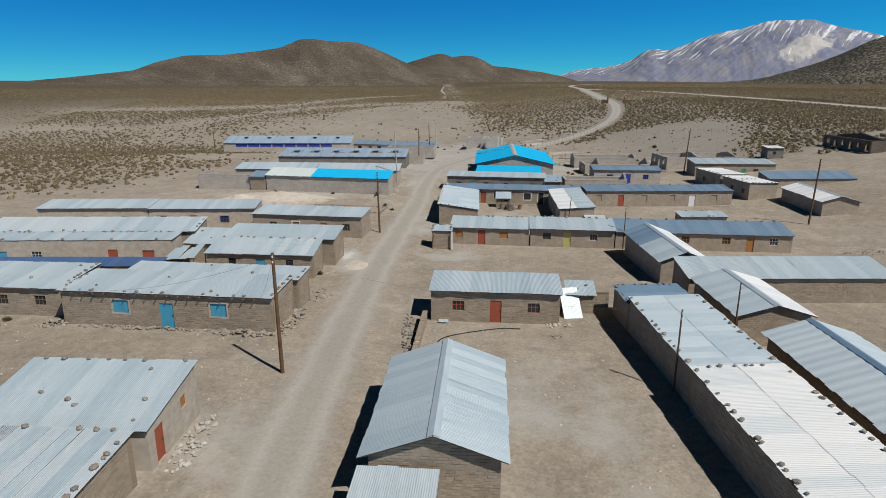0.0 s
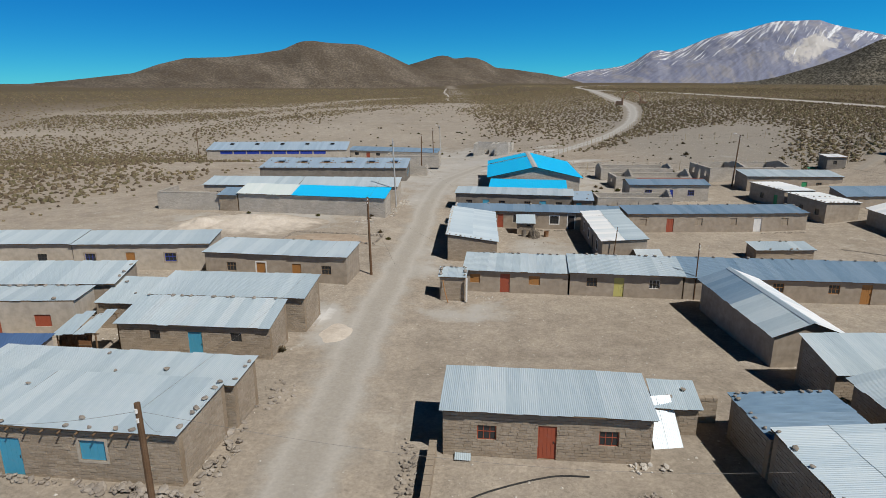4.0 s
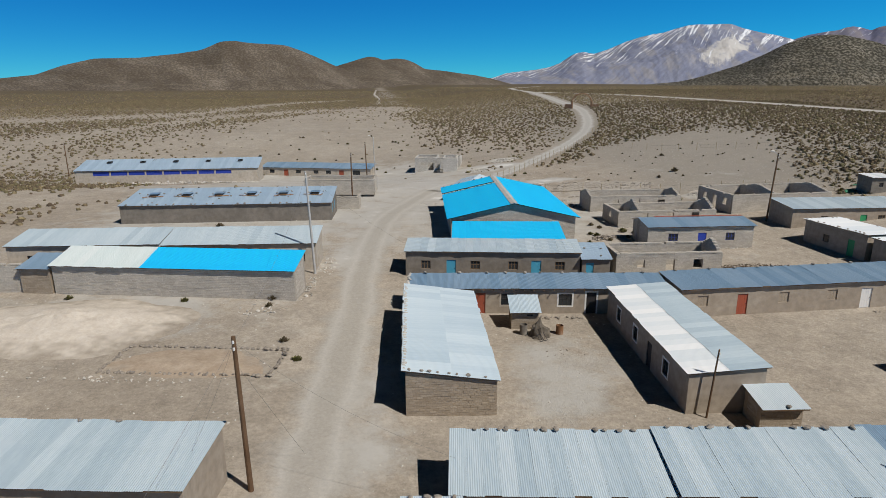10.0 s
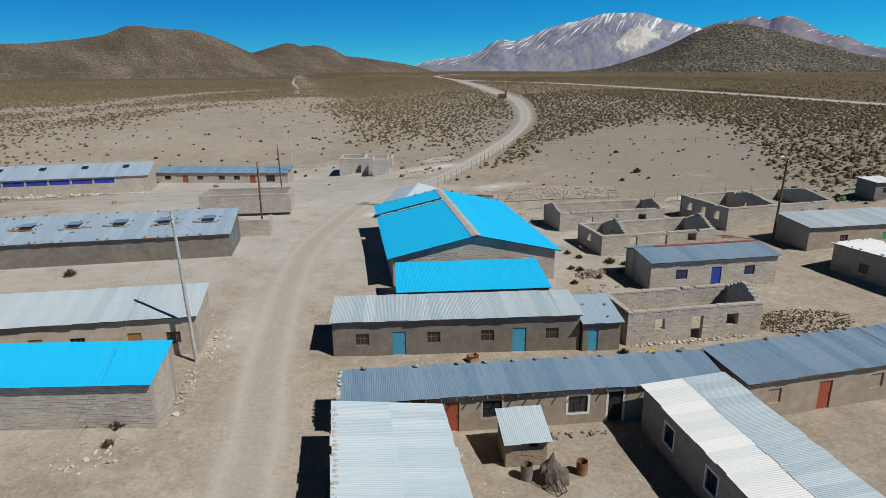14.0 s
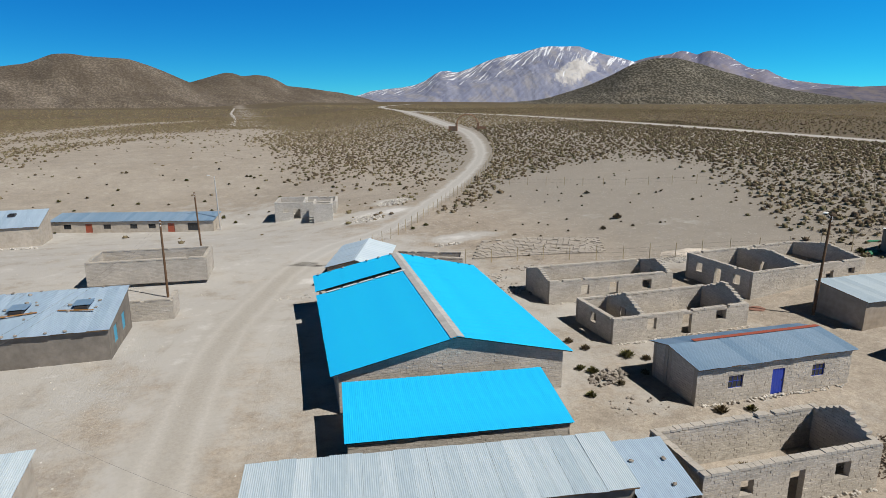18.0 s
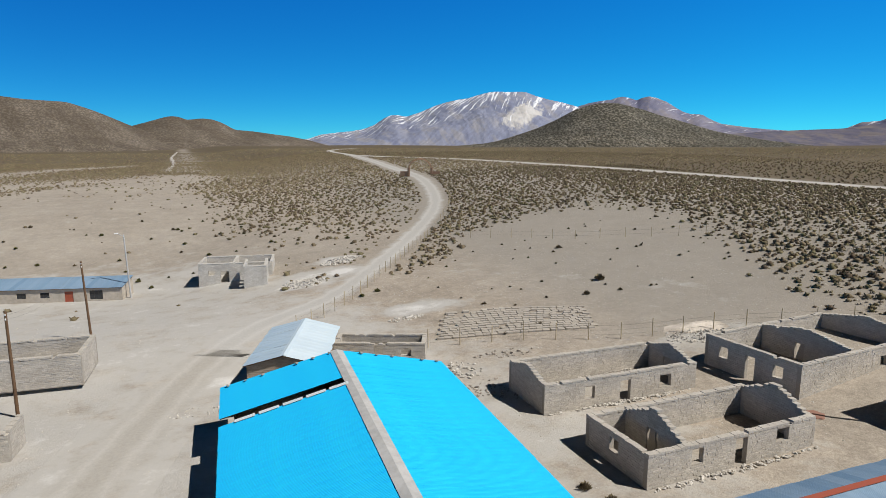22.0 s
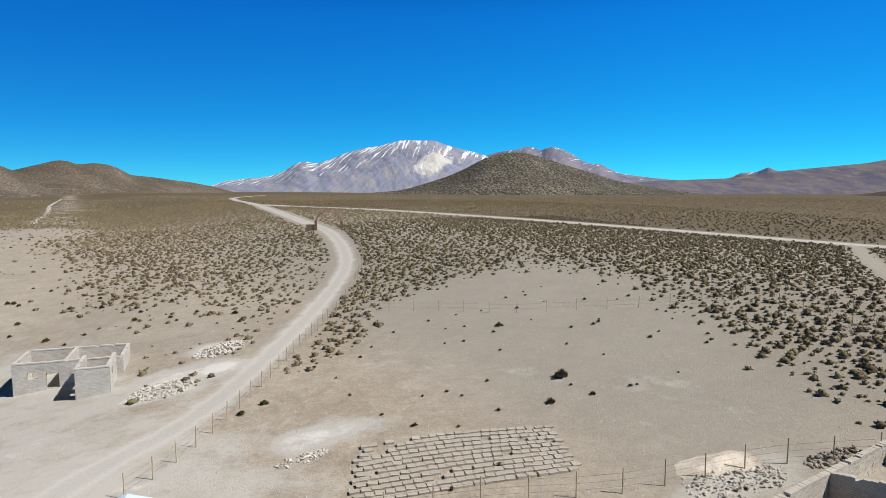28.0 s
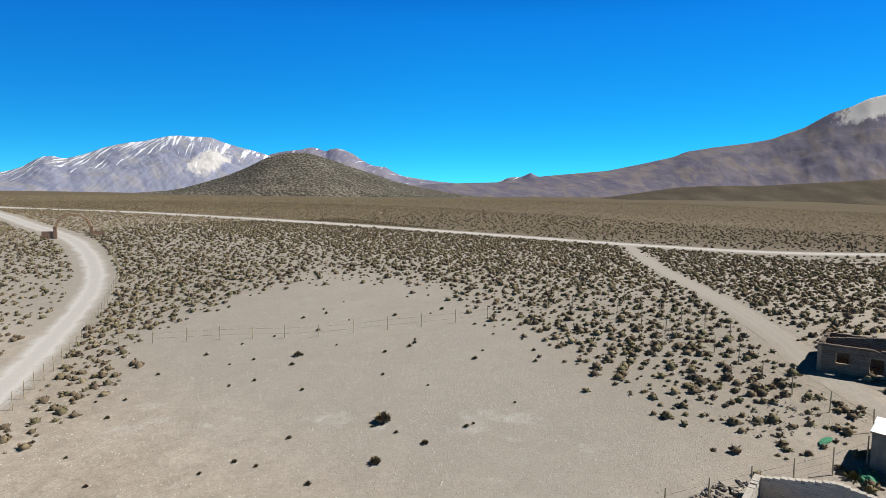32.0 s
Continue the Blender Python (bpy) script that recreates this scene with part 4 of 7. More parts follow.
def ridge(name, eye, profile, front, crest, back, label, mat, seed=0, rough=0.1, power=1.3, step=0.25, rings=26, base=-6.0, gully=0.0, soften=3):
    """A range of hills. profile: (heading, height over the eye in degrees) along its crest."""
    hs = np.arange(profile[0][0], profile[-1][0] + 1e-6, step)
    el = np.interp(hs, [q[0] for q in profile], [q[1] for q in profile])
    k = np.array([0.25, 0.5, 0.25])
    for _ in range(soften):
        el[1:-1] = np.convolve(el, k, "valid")
    v, f, uvs = [], [], []
    for j, (h, e) in enumerate(zip(hs, el)):
        top = eye[2] + math.tan(radians(e)) * crest
        for i in range(rings + 1):
            q = i / (rings - 6)
            d = front + (crest - front) * q if q <= 1 else crest + (back - crest) * (q - 1) / (6 / (rings - 6))
            x, y = eye[0] + math.sin(radians(h)) * d, eye[1] + math.cos(radians(h)) * d
            rise = q ** power if q <= 1 else 1 - 0.8 * (q - 1) / (6 / (rings - 6))
            n = noise.fractal(Vector((x / 330 + seed, y / 330, seed * 1.7)), 0.8, 2.2, 6)
            g = abs(noise.fractal(Vector((x / 620 + seed, y / 620, seed)), 0.9, 2.0, 3)) - 0.3
            z = base + (top - base) * rise + (0.8 * n - 0.9 * g) * rough * max(top - base, 20) * (math.sin(math.pi * min(q, 1)) + 0.03)
            if gully:
                w = noise.fractal(Vector((h * 0.38 + 0.9 * q, q * 0.8, seed * 2.3)), 0.9, 2.3, 4)
                z -= gully * (top - base) * abs(w) * math.sin(math.pi * min(1, 0.08 + 0.9 * q)) ** 0.7 * (q <= 1)
            v.append((x, y, z))
            uvs.append((h, q * 5))
    m = rings + 1
    for j in range(len(hs) - 1):
        for i in range(rings):
            a = j * m + i
            f.append((a, a + m, a + m + 1, a + 1))
    me = mesh_from(name, v, f, mat, True)
    lay = me.uv_layers.new(name="UVMap")
    where = np.zeros(len(me.loops), dtype=np.int32)
    me.loops.foreach_get("vertex_index", where)
    lay.data.foreach_set("uv", np.array(uvs, dtype=np.float32)[where].reshape(-1))
    return tagged(new(name, me), label, "hill" if "hill" in name else "mountain", kind="structure")


MID_EYE, LAST_EYE = (3.1, 96.8, 20.15), (22.8, 141.5, 21.6)
ridge("brown_hill", (0, 0, 20), [(-60, -0.5), (-34.8, -0.29), (-30.8, 0.1), (-25.8, 0.7), (-24.1, 1.35), (-21.9, 1.9), (-18.7, 2.02), (-15.9, 2.36), (-14.1, 2.66), (-12.5, 3.35), (-11.5, 3.42), (-9.9, 3.25), (-7.5, 3.15), (-6.1, 2.7), (-4.8, 2.15), (-3.4, 1.5), (-2.6, 1.2), (-1, 0.6), (1, -0.1)],
      1150, 2500, 3300, "broad bare brown hills behind the village", BROWN_SLOPE, seed=1, rough=0.06, power=1.45, gully=0.05, step=0.15, rings=50)
ridge("brown_hill", MID_EYE, [(-5.5, 0.9), (-3.6, 1.45), (-1.9, 1.95), (-0.9, 2.25), (-0.4, 2.33), (0.2, 2.25), (0.7, 2.04), (1.3, 2.09), (1.9, 2.17), (2.8, 2.08), (3.6, 1.78), (4.5, 1.25), (6.1, 1.1), (7.7, 0.87), (9.1, 0.69), (10.8, 0.34), (12.2, -0.05), (13.5, -0.3)],
      1600, 2700, 3300, "two small rounded brown hills", BROWN_SLOPE, seed=3, rough=0.05, power=1.4, step=0.12, rings=40, soften=2)
ridge("cone_hill", MID_EYE, [(12, -0.9), (20, -0.42), (23.9, -0.16), (26.6, 0.05), (27.8, 0.29), (29.5, 0.8), (31.2, 1.36), (32.9, 2.1), (34.5, 2.96), (35.3, 3.24), (36.3, 3.49), (37.4, 3.53), (38.2, 3.48), (39.0, 3.28), (40.3, 2.92), (41.5, 2.48), (42.9, 2.06), (44.4, 1.6), (45.9, 1.1), (47.3, 0.77), (48.7, 0.53), (50.1, 0.26), (51.4, 0.08), (54.3, -0.27), (60, -0.7)],
      1000, 2500, 3100, "olive brown cone-shaped hill dotted with scrub", OLIVE_SLOPE, seed=5, rough=0.035, power=1.2, gully=0.035, rings=50, step=0.15, soften=2)
ridge("volcano", MID_EYE, [(8.0, 0.0), (10.8, 0.51), (11.8, 0.85), (13.2, 1.03), (14.5, 1.15), (15.7, 1.37), (16.6, 1.72), (17.5, 2.32), (18.0, 2.54), (18.6, 2.61), (19.1, 2.49), (19.5, 2.45), (20.7, 2.82), (22.1, 3.41), (23.2, 3.74), (24.2, 3.95), (25.1, 4.07), (25.9, 4.31), (27.0, 4.58), (27.7, 4.62), (28.7, 4.57), (29.5, 4.59), (30.2, 4.58), (31.1, 4.24), (32.4, 3.86), (33.5, 3.63), (34.5, 3.33), (36, 2.8), (40, 1.4)],
      2900, 4150, 4500, "snow-streaked grey volcano on the horizon", VOLCANO, seed=7, rough=0.08, power=0.95, step=0.07, rings=80, gully=0.035, soften=1)
ridge("mountain", MID_EYE, [(32, 2.4), (35.0, 3.3), (35.8, 3.55), (36.9, 3.72), (37.7, 3.8), (38.1, 3.95), (38.6, 4.05), (39.2, 3.92), (39.8, 3.7), (40.2, 3.9), (40.8, 4.01), (41.4, 3.86), (42.2, 3.54), (42.8, 3.14), (43.6, 2.66), (44.2, 2.47), (45.1, 2.41), (45.8, 2.0), (46.6, 1.64), (47.4, 1.5), (48.6, 1.32), (50, 1.15), (58, 0.5)],
      3700, 4350, 4600, "jagged far grey mountain with some snow", JAGGED, seed=9, rough=0.08, power=0.9, step=0.08, gully=0.05, rings=40, soften=1)
ridge("mountain", LAST_EYE, [(55.0, 0.9), (55.8, 1.17), (56.7, 1.58), (57.9, 1.66), (58.7, 2.03), (59.4, 1.71), (60.3, 1.39), (62, 0.9)],
      4400, 4600, 4700, "tiny pale peak far behind the plain", JAGGED, seed=21, rough=0.05, power=0.9, step=0.08, rings=24, soften=1)
ridge("mountain", LAST_EYE, [(44, 0.55), (50.7, 0.98), (55.8, 1.14), (59.7, 1.71), (63.5, 2.06), (65.5, 2.24), (68.3, 2.82), (71.0, 3.42), (72.0, 3.86), (74.3, 4.2), (76.8, 4.47), (78.5, 4.77), (79.4, 5.13), (80.7, 5.59), (82.4, 6.6), (83.7, 6.98), (84.9, 7.58), (85.8, 7.75), (92, 9.0), (104, 6.0), (125, 1.0)],
      2300, 4000, 4500, "large purple-brown mountain with a snowy top", PURPLE_SLOPE, seed=12, rough=0.05, power=1.3, step=0.15, rings=60, gully=0.025, soften=2)
ridge("dark_hill", LAST_EYE, [(62, -0.6), (64.4, -0.26), (67.5, 0.18), (71.4, 0.81), (74.0, 0.95), (78.1, 1.0), (86.2, 1.5), (105, 1.0)],
      1300, 2000, 2500, "low dark scrubby ridge below the mountain", DARK_SLOPE, seed=14, rough=0.1)

# ---- scrub ----
LEAF, nt, b = material("tola_scrub", 0.9)
isl = nt.nodes.new("ShaderNodeNewGeometry").outputs["Random Per Island"]
nt.links.new(ramp(nt, isl, (0.0, (0.11, 0.083, 0.06)), (0.3, (0.165, 0.125, 0.082)), (0.6, (0.165, 0.15, 0.08)), (0.85, (0.2, 0.155, 0.1)), (1.0, (0.3, 0.25, 0.15))), b.inputs["Base Color"])
b.inputs["Specular IOR Level"].default_value = 0.1


def tuft_template(seed, blades=9):
    """A low round clump: a dome of dead wood with twigs and small leaves standing out of it."""
    r = random.Random(seed)
    v, f = [], []
    n = 6
    if blades < 6:
        v = [(0.42 * r.uniform(0.8, 1.2) * math.cos(k * math.pi / 3), 0.42 * r.uniform(0.8, 1.2) * math.sin(k * math.pi / 3), -0.05) for k in range(n)] + [(0.08, 0.05, 0.6)]
        f = [(k, (k + 1) % n, n) for k in range(n)]
    for ring, (rad, h) in () if blades < 6 else enumerate(((0.36, -0.04), (0.40, 0.3), (0.2, 0.58))):
        for k in range(n):
            a = 2 * math.pi * (k + 0.5 * ring) / n
            w = rad * r.uniform(0.75, 1.2)
            v.append((w * math.cos(a), w * math.sin(a), h * r.uniform(0.85, 1.15)))
    for ring in range(0 if blades < 6 else 2):
        for k in range(n):
            a, b_ = ring * n + k, ring * n + (k + 1) % n
            f += [(a, b_, b_ + n), (a, b_ + n, a + n)]
    if blades >= 6:
        f += [(2 * n, 2 * n + 1, 2 * n + 2), (2 * n, 2 * n + 2, 2 * n + 3), (2 * n, 2 * n + 3, 2 * n + 4), (2 * n, 2 * n + 4, 2 * n + 5)]
    for k in range(blades):
        a, up_ = 2 * math.pi * (k + r.random()) / blades * 2.0, r.uniform(0.1, 1.25)
        d = Vector((math.cos(a) * math.cos(up_), math.sin(a) * math.cos(up_), math.sin(up_) * 1.25))
        c = d * 0.38
        tip = d * r.uniform(0.5, 0.72)
        side = d.cross(Vector((r.uniform(-1, 1), r.uniform(-1, 1), r.uniform(-1, 1)))).normalized() * r.uniform(0.1, 0.19)
        i = len(v)
        v += [tuple(c - side), tuple(c + side), tuple(tip + side * 0.5), tuple(tip - side * 0.3)]
        f += [(i, i + 1, i + 2), (i, i + 2, i + 3)]
    return np.array(v), np.array(f)


def scatter(name, label, x, y, size, mat, seed=0, blades=9):
    """Many clumps as one mesh; every clump turned and sized on its own."""
    temps = [tuft_template(seed + k, blades) for k in range(6)]
    r = np.random.default_rng(seed)
    vs, fs, n = [], [], 0
    kind = r.integers(0, 6, len(x))
    for k, (tv, tf) in enumerate(temps):
        sel = kind == k
        m = int(sel.sum())
        if not m:
            continue
        a, s = r.uniform(0, 6.283, m), size[sel]
        c, d = np.cos(a)[:, None], np.sin(a)[:, None]
        px = (tv[None, :, 0] * c - tv[None, :, 1] * d) * s[:, None] + x[sel][:, None]
        py = (tv[None, :, 0] * d + tv[None, :, 1] * c) * s[:, None] + y[sel][:, None]
        pz = tv[None, :, 2] * (s * r.uniform(0.5, 0.85, m))[:, None] + ground_z(x[sel], y[sel])[:, None]
        vs.append(np.stack([px, py, pz], -1).reshape(-1, 3))
        fs.append((tf[None] + (np.arange(m) * len(tv))[:, None, None] + n).reshape(-1, 3))
        n += m * len(tv)
    v, f = np.concatenate(vs), np.concatenate(fs)
    me = bpy.data.meshes.new(name)
    me.vertices.add(len(v))
    me.vertices.foreach_set("co", v.reshape(-1).astype(np.float32))
    me.loops.add(f.size)
    me.loops.foreach_set("vertex_index", f.reshape(-1).astype(np.int32))
    me.polygons.add(len(f))
    me.polygons.foreach_set("loop_start", np.arange(0, f.size, 3, dtype=np.int32))
    me.update(calc_edges=True)
    me.materials.append(mat)
    return tagged(new(name, me), label, "scrub", kind="stuff")


def scrub_field(count, x0, x1, y0, y1, lo, hi, seed, name, label, thin=1.0, blades=9):
    r = np.random.default_rng(seed)
    cell = math.sqrt((x1 - x0) * (y1 - y0) / count)
    x, y = np.meshgrid(np.arange(x0, x1, cell), np.arange(y0, y1, cell))
    x, y = x.ravel() + r.uniform(0, 1.25 * cell, x.size), y.ravel() + r.uniform(0, 1.25 * cell, x.size)
    keep = r.random(len(x)) < shrub_cover(x, y) * thin
    for key, w in (("village", 4.2), ("highway", 7.0), ("link", 2.6)):
        keep &= road_distance(x, y, ROAD_LINES[key]) > w
    x, y = x[keep], y[keep]
    return scatter(name, label, x, y, lo + (hi - lo) * r.random(len(x)) ** 1.5, mat=LEAF, seed=seed, blades=blades)


scrub_field(22000, 12, 190, 140, 330, 0.32, 1.25, 21, "scrub", "dry brown-green tola scrub on sandy ground", 1.0, 12)
scrub_field(12500, -140, 95, 165, 380, 0.4, 1.3, 22, "scrub", "dry brown-green tola scrub on the sandy slope", 0.85, 9)
scrub_field(17000, -190, -48, 95, 330, 0.5, 1.3, 23, "scrub", "dry scrub beside the village", 0.8, 8)
scrub_field(42000, -190, 110, 330, 620, 0.6, 1.4, 28, "scrub", "dense dry scrub beside the sandy tongue", 0.9, 3)
scrub_field(19000, 110, 320, 330, 640, 0.7, 1.6, 24, "scrub", "dry scrub on the plain", 0.85, 4)
scrub_field(9000, -460, -190, 100, 640, 0.7, 1.6, 29, "scrub", "dry scrub on the western plain", 0.85, 3)
scrub_field(24000, -700, 900, 620, 1150, 1.0, 2.2, 26, "scrub", "far dry scrub across the plain", 0.9, 2)
scrub_field(9000, 120, 330, 60, 330, 0.55, 1.3, 25, "scrub", "dry scrub beside the highway", 0.7, 7)
scrub_field(14000, 320, 800, 100, 640, 0.8, 1.8, 27, "scrub", "dry scrub across the far plain", 0.85, 3)

# ---- the village: east of the road ----
W1 = lambda x, mat=WOOD, w=1.0, z=0.95, h=0.9, band=None: ("window", x, w, z, h, mat, band)
D1 = lambda x, mat, w=0.95, h=1.95, band=None: ("door", x, w, 0.0, h, mat, band)
gable_house(-3.4, 24.5, -4, 6.05, 9.7, 2.75, 3.85, "small mud-brick house under a zinc gable roof", roofs=(ZINC, ZINC), over=0.4, side=0.4)
shed_house(-1.0, 48.7, -5.4, 10.7, 4.0, 2.7, 3.05, "mud-brick house with a red door and zinc roof", front=(W1(1.8, RED_PAINT), D1(4.95, RED_PAINT), W1(8.05, RED_PAINT)), over=0.35)
shed_house(1.0, 78.6, -7.4, 10.2, 4.1, 2.2, 2.78, "long mud-plastered house with a red door", mat=MUD, brick=False, roof=ZINC, front=(("shutter", 0.6, 1.0, 0.9, 0.9, ORANGE_WOOD), D1(3.6, RED_PAINT), ("shutter", 6.4, 1.1, 0.9, 0.9, ORANGE_WOOD)), stones=(("rear", 16),))
shed_house(11.3, 77.3, -7.0, 10.6, 4.2, 2.4, 2.92, "long mud-plastered house with a yellow door", mat=MUD, brick=False, roof=ZINC, front=(W1(1.6), D1(4.2, YELLOW_PAINT), W1(7.5, WHITE_PAINT)), over=0.5, stones=(("rear", 10),))
shed_house(22.0, 76.1, -5.5, 21.5, 4.3, 2.2, 2.9, "long mud-plastered house under weathered zinc", mat=MUD, brick=False, roof=ZINC_DARK, front=(W1(8.1, ORANGE_WOOD), W1(13.1, ORANGE_WOOD), D1(16.0, ORANGE_WOOD), W1(18.8, WHITE_PAINT)), stones=(("rear", 14),))
shed_house(-1.4, 75.5, -5, 2.4, 2.1, 2.35, 2.6, "small mud-brick roadside booth with white corner post", roof=ZINC, front=(), stones=(("left", 5), ("rear", 4), ("right", 4)), name="booth", category="booth", group="", over=0.2)
weathered_house = shed_house(0.6, 107.2, -6.5, 23.2, 2.9, 2.4, 2.8, "long mud house with white-framed window, weathered zinc roof", mat=MUD, brick=False, roof=ZINC_DARK, front=(D1(6.05, RED_PAINT, 0.85), ("window", 8.3, 1.15, 0.8, 1.1, IRON, MUD_PALE), ("window", 13.5, 1.2, 0.75, 1.1, IRON, WHITE_PAINT), ("door", 16.0, 0.9, 0.0, 2.0, IRON, WHITE_PAINT)), stones=(("rear", 12),), rafters=True)
shed_house(0.8, 117.6, -9.0, 18.4, 4.0, 2.85, 3.2, "long cement-rendered house with two cyan doors", mat=CEMENT, brick=False, roof=ZINC, front=(W1(1.65), D1(4.35, CYAN_PAINT, 1.0), W1(6.9), W1(10.9), D1(13.3, CYAN_PAINT, 1.05), W1(15.8)))
shed_house(19.1, 114.4, -7, 2.9, 3.6, 2.3, 3.0, "small cement-rendered annex with a cyan door", mat=CEMENT, brick=False, roof=ZINC_MID, front=(D1(0.4, CYAN_PAINT, 0.8, 1.9),), name="house_annex", stones=(("some", 3),))
shed_house(24.4, 103.4, 1.2, 25.0, 4.1, 2.6, 2.95, "long mud-plastered house with orange and white doors", mat=MUD, brick=False, roof=ZINC_DARK, front=(("shutter", 1.6, 1.0, 0.95, 1.0, ADOBE), D1(5.4, RED_PAINT, 1.0), ("shutter", 9.4, 1.0, 0.95, 1.0, ADOBE), ("shutter", 14.2, 1.0, 0.95, 1.0, ADOBE), D1(17.6, WHITE_PAINT, 1.1), ("shutter", 21.4, 1.0, 0.95, 1.0, ADOBE)), stones=(("rear", 12), ("right", 4)))


def side_shed(x, y, rot, L, D, hl, hr_, label, roofs, mat=ADOBE, brick=True, left=(), z=None, stones=(), over=0.2, name="adobe_shed", front=()):
    """A long shed whose roof slopes from its left wall to its right wall; sheets run across. roofs: bands of sheets from left to right."""
    a = radians(rot)
    if z is None:
        z = min(gz(x, y), gz(x - D * math.sin(a), y + D * math.cos(a)))
    h = thing(name, x, y, z, rot, label, "shed", "houses of the village")
    th = 0.38
    k = (hr_ - hl) / L
    m = put_wall(h, 0, 0, 0, L, lambda q: hl + k * q, opening_holes(front), mat, th, brick)
    fill_openings(h, m, front, th)
    put_wall(h, L, D, 180, L, lambda q: hr_ - k * q, [], mat, th, brick)
    put_wall(h, L, th, 90, D - 2 * th, lambda q: hr_, [], mat, th, brick)
    m = put_wall(h, 0, D - th, -90, D - 2 * th, lambda q: hl, opening_holes(left), mat, th, brick)
    fill_openings(h, m, left, th)
    n = len(roofs)
    w = (L + 2 * over) / n
    for i, r in enumerate(roofs):
        x0 = -over + i * w
        if k > 0:
            roof_plane(h, (x0, D + over, hl + k * x0 + 0.11 + 0.02 * i), (0, -(D + 2 * over), 0), (w + 0.06, 0, k * (w + 0.06)), r, seed=COUNT[0])
        else:
            roof_plane(h, (x0 + w, -over, hl + k * (x0 + w) + 0.11 + 0.02 * (n - i)), (0, D + 2 * over, 0), (-w - 0.06, 0, -k * (w + 0.06)), r, seed=COUNT[0])
    base = pose(x, y, z, 0, 0, rot)
    at = lambda q, d: (q, d, hl + k * q + 0.14)
    for kind, cnt in stones:
        ends = {"left": (at(0.0, 0), at(0.0, D)), "right": (at(L, 0), at(L, D)), "front": (at(0, 0), at(L, 0)), "rear": (at(0, D), at(L, D)), "mid": (at(0, D * 0.5), at(L, D * 0.5))}[kind]
        stones_along(base, *ends, cnt, seed=COUNT[0] * 5 + cnt, size=0.27, gap=0.3)
    return h


pale_shed = side_shed(-0.6, 89.1, -3.2, 5.7, 16.6, 3.05, 2.3, "long mud-brick shed under pale zinc sheets", (ZINC_PALE, ZINC_PALE), stones=(("front", 10),))
side_shed(16.95, 87.6, -3.8, 4.9, 16.6, 2.75, 3.05, "long mud house with white-framed windows, pale zinc roof", (ZINC_BRIGHT, ZINC), mat=MUD, brick=False, left=(("window", 2.2, 0.9, 0.9, 1.1, IRON, WHITE_PAINT), ("window", 6.2, 0.9, 0.9, 1.1, IRON, WHITE_PAINT), ("door", 9.2, 0.9, 0.0, 2.0, IRON, None), ("window", 12.2, 0.9, 0.9, 1.1, IRON, WHITE_PAINT)), stones=())
shed_house(20.4, 85.3, -4, 2.6, 1.9, 1.55, 1.85, "low mud-brick lean-to under a white sheet roof", roof=ZINC_LIGHT, name="lean_to", category="shed", stones=(("front", 3),), over=0.5)
side_shed(15.0, 33.6, 0.5, 5.2, 12.6, 2.8, 2.95, "long mud shed under bright zinc weighed with stones", (ZINC_PALE, ZINC_PALE), stones=(("left", 18), ("right", 18), ("front", 7)))
side_shed(15.0, 16.5, 0.5, 5.2, 16.8, 2.65, 2.8, "long mud shed under bright zinc weighed with stones", (ZINC_BRIGHT, ZINC_BRIGHT), stones=(("left", 24), ("right", 22), ("rear", 8)))
side_shed(14.9, 46.4, 0.5, 5.2, 4.2, 2.5, 2.6, "mud shed under bluish zinc with a stone-lined edge", (ZINC_DARK,), stones=(("left", 9), ("rear", 10)))
# sunlight on the right slope is put into its brighter sheet colour
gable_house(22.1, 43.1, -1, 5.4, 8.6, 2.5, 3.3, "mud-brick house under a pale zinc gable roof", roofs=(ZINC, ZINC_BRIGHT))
gable_house(21.7, 21.0, -1, 5.6, 17.6, 2.5, 3.4, "long house under a pale ribbed gable roof", roofs=(RIBBED, RIBBED), cap=ZINC_DARK)
# left slope of two zincs; right slope brightened by colour for the sun
gable_house(22.3, 60.3, 0, 4.9, 12.6, 2.45, 3.4, "mud-plastered house under a two-tone zinc gable roof, sunlit slope coloured brighter", mat=MUD, brick=False, roofs=(lambda q: ZINC_DARK if q < 0.5 else ZINC, ZINC_BRIGHT), cap=ZINC)
shed_house(22.6, 53.8, 0.4, 19.0, 3.9, 2.4, 3.2, "long mud-brick house under zinc", roof=ZINC)
shed_house(35.3, 89.2, 1, 6.8, 2.4, 1.3, 1.6, "low mud-brick pen under zinc sheets", roof=ZINC, name="animal_pen", category="shed", stones=(("front", 6), ("rear", 6)))
shed_house(53.2, 129.9, -3, 16.5, 5.4, 2.85, 3.3, "mud-plastered house under a pale zinc roof", mat=MUD, brick=False, roof=ZINC, front=(D1(9.5, GREEN_PAINT), W1(4.0), W1(12.0)), z=0.2)
side_shed(52.4, 115.9, 7.5, 5.2, 8.8, 2.95, 2.85, "mud house under a bright stone-edged zinc roof", (ZINC_BRIGHT,), mat=MUD, brick=False, stones=(("left", 12), ("right", 9), ("rear", 6)), left=(("window", 2.5, 0.9, 0.9, 0.9, IRON), ("door", 6.0, 0.9, 0.0, 2.0, GREEN_PAINT, None)))
side_shed(53.5, 106.6, 6.5, 5.2, 8.6, 2.95, 2.85, "mud house under white zinc with a row of stones", (ZINC_BRIGHT,), mat=MUD, brick=False, stones=(("left", 12), ("front", 7), ("mid", 6)), left=(("window", 2.5, 0.9, 0.9, 0.9, IRON), ("window", 6.0, 0.9, 0.9, 0.9, IRON)))
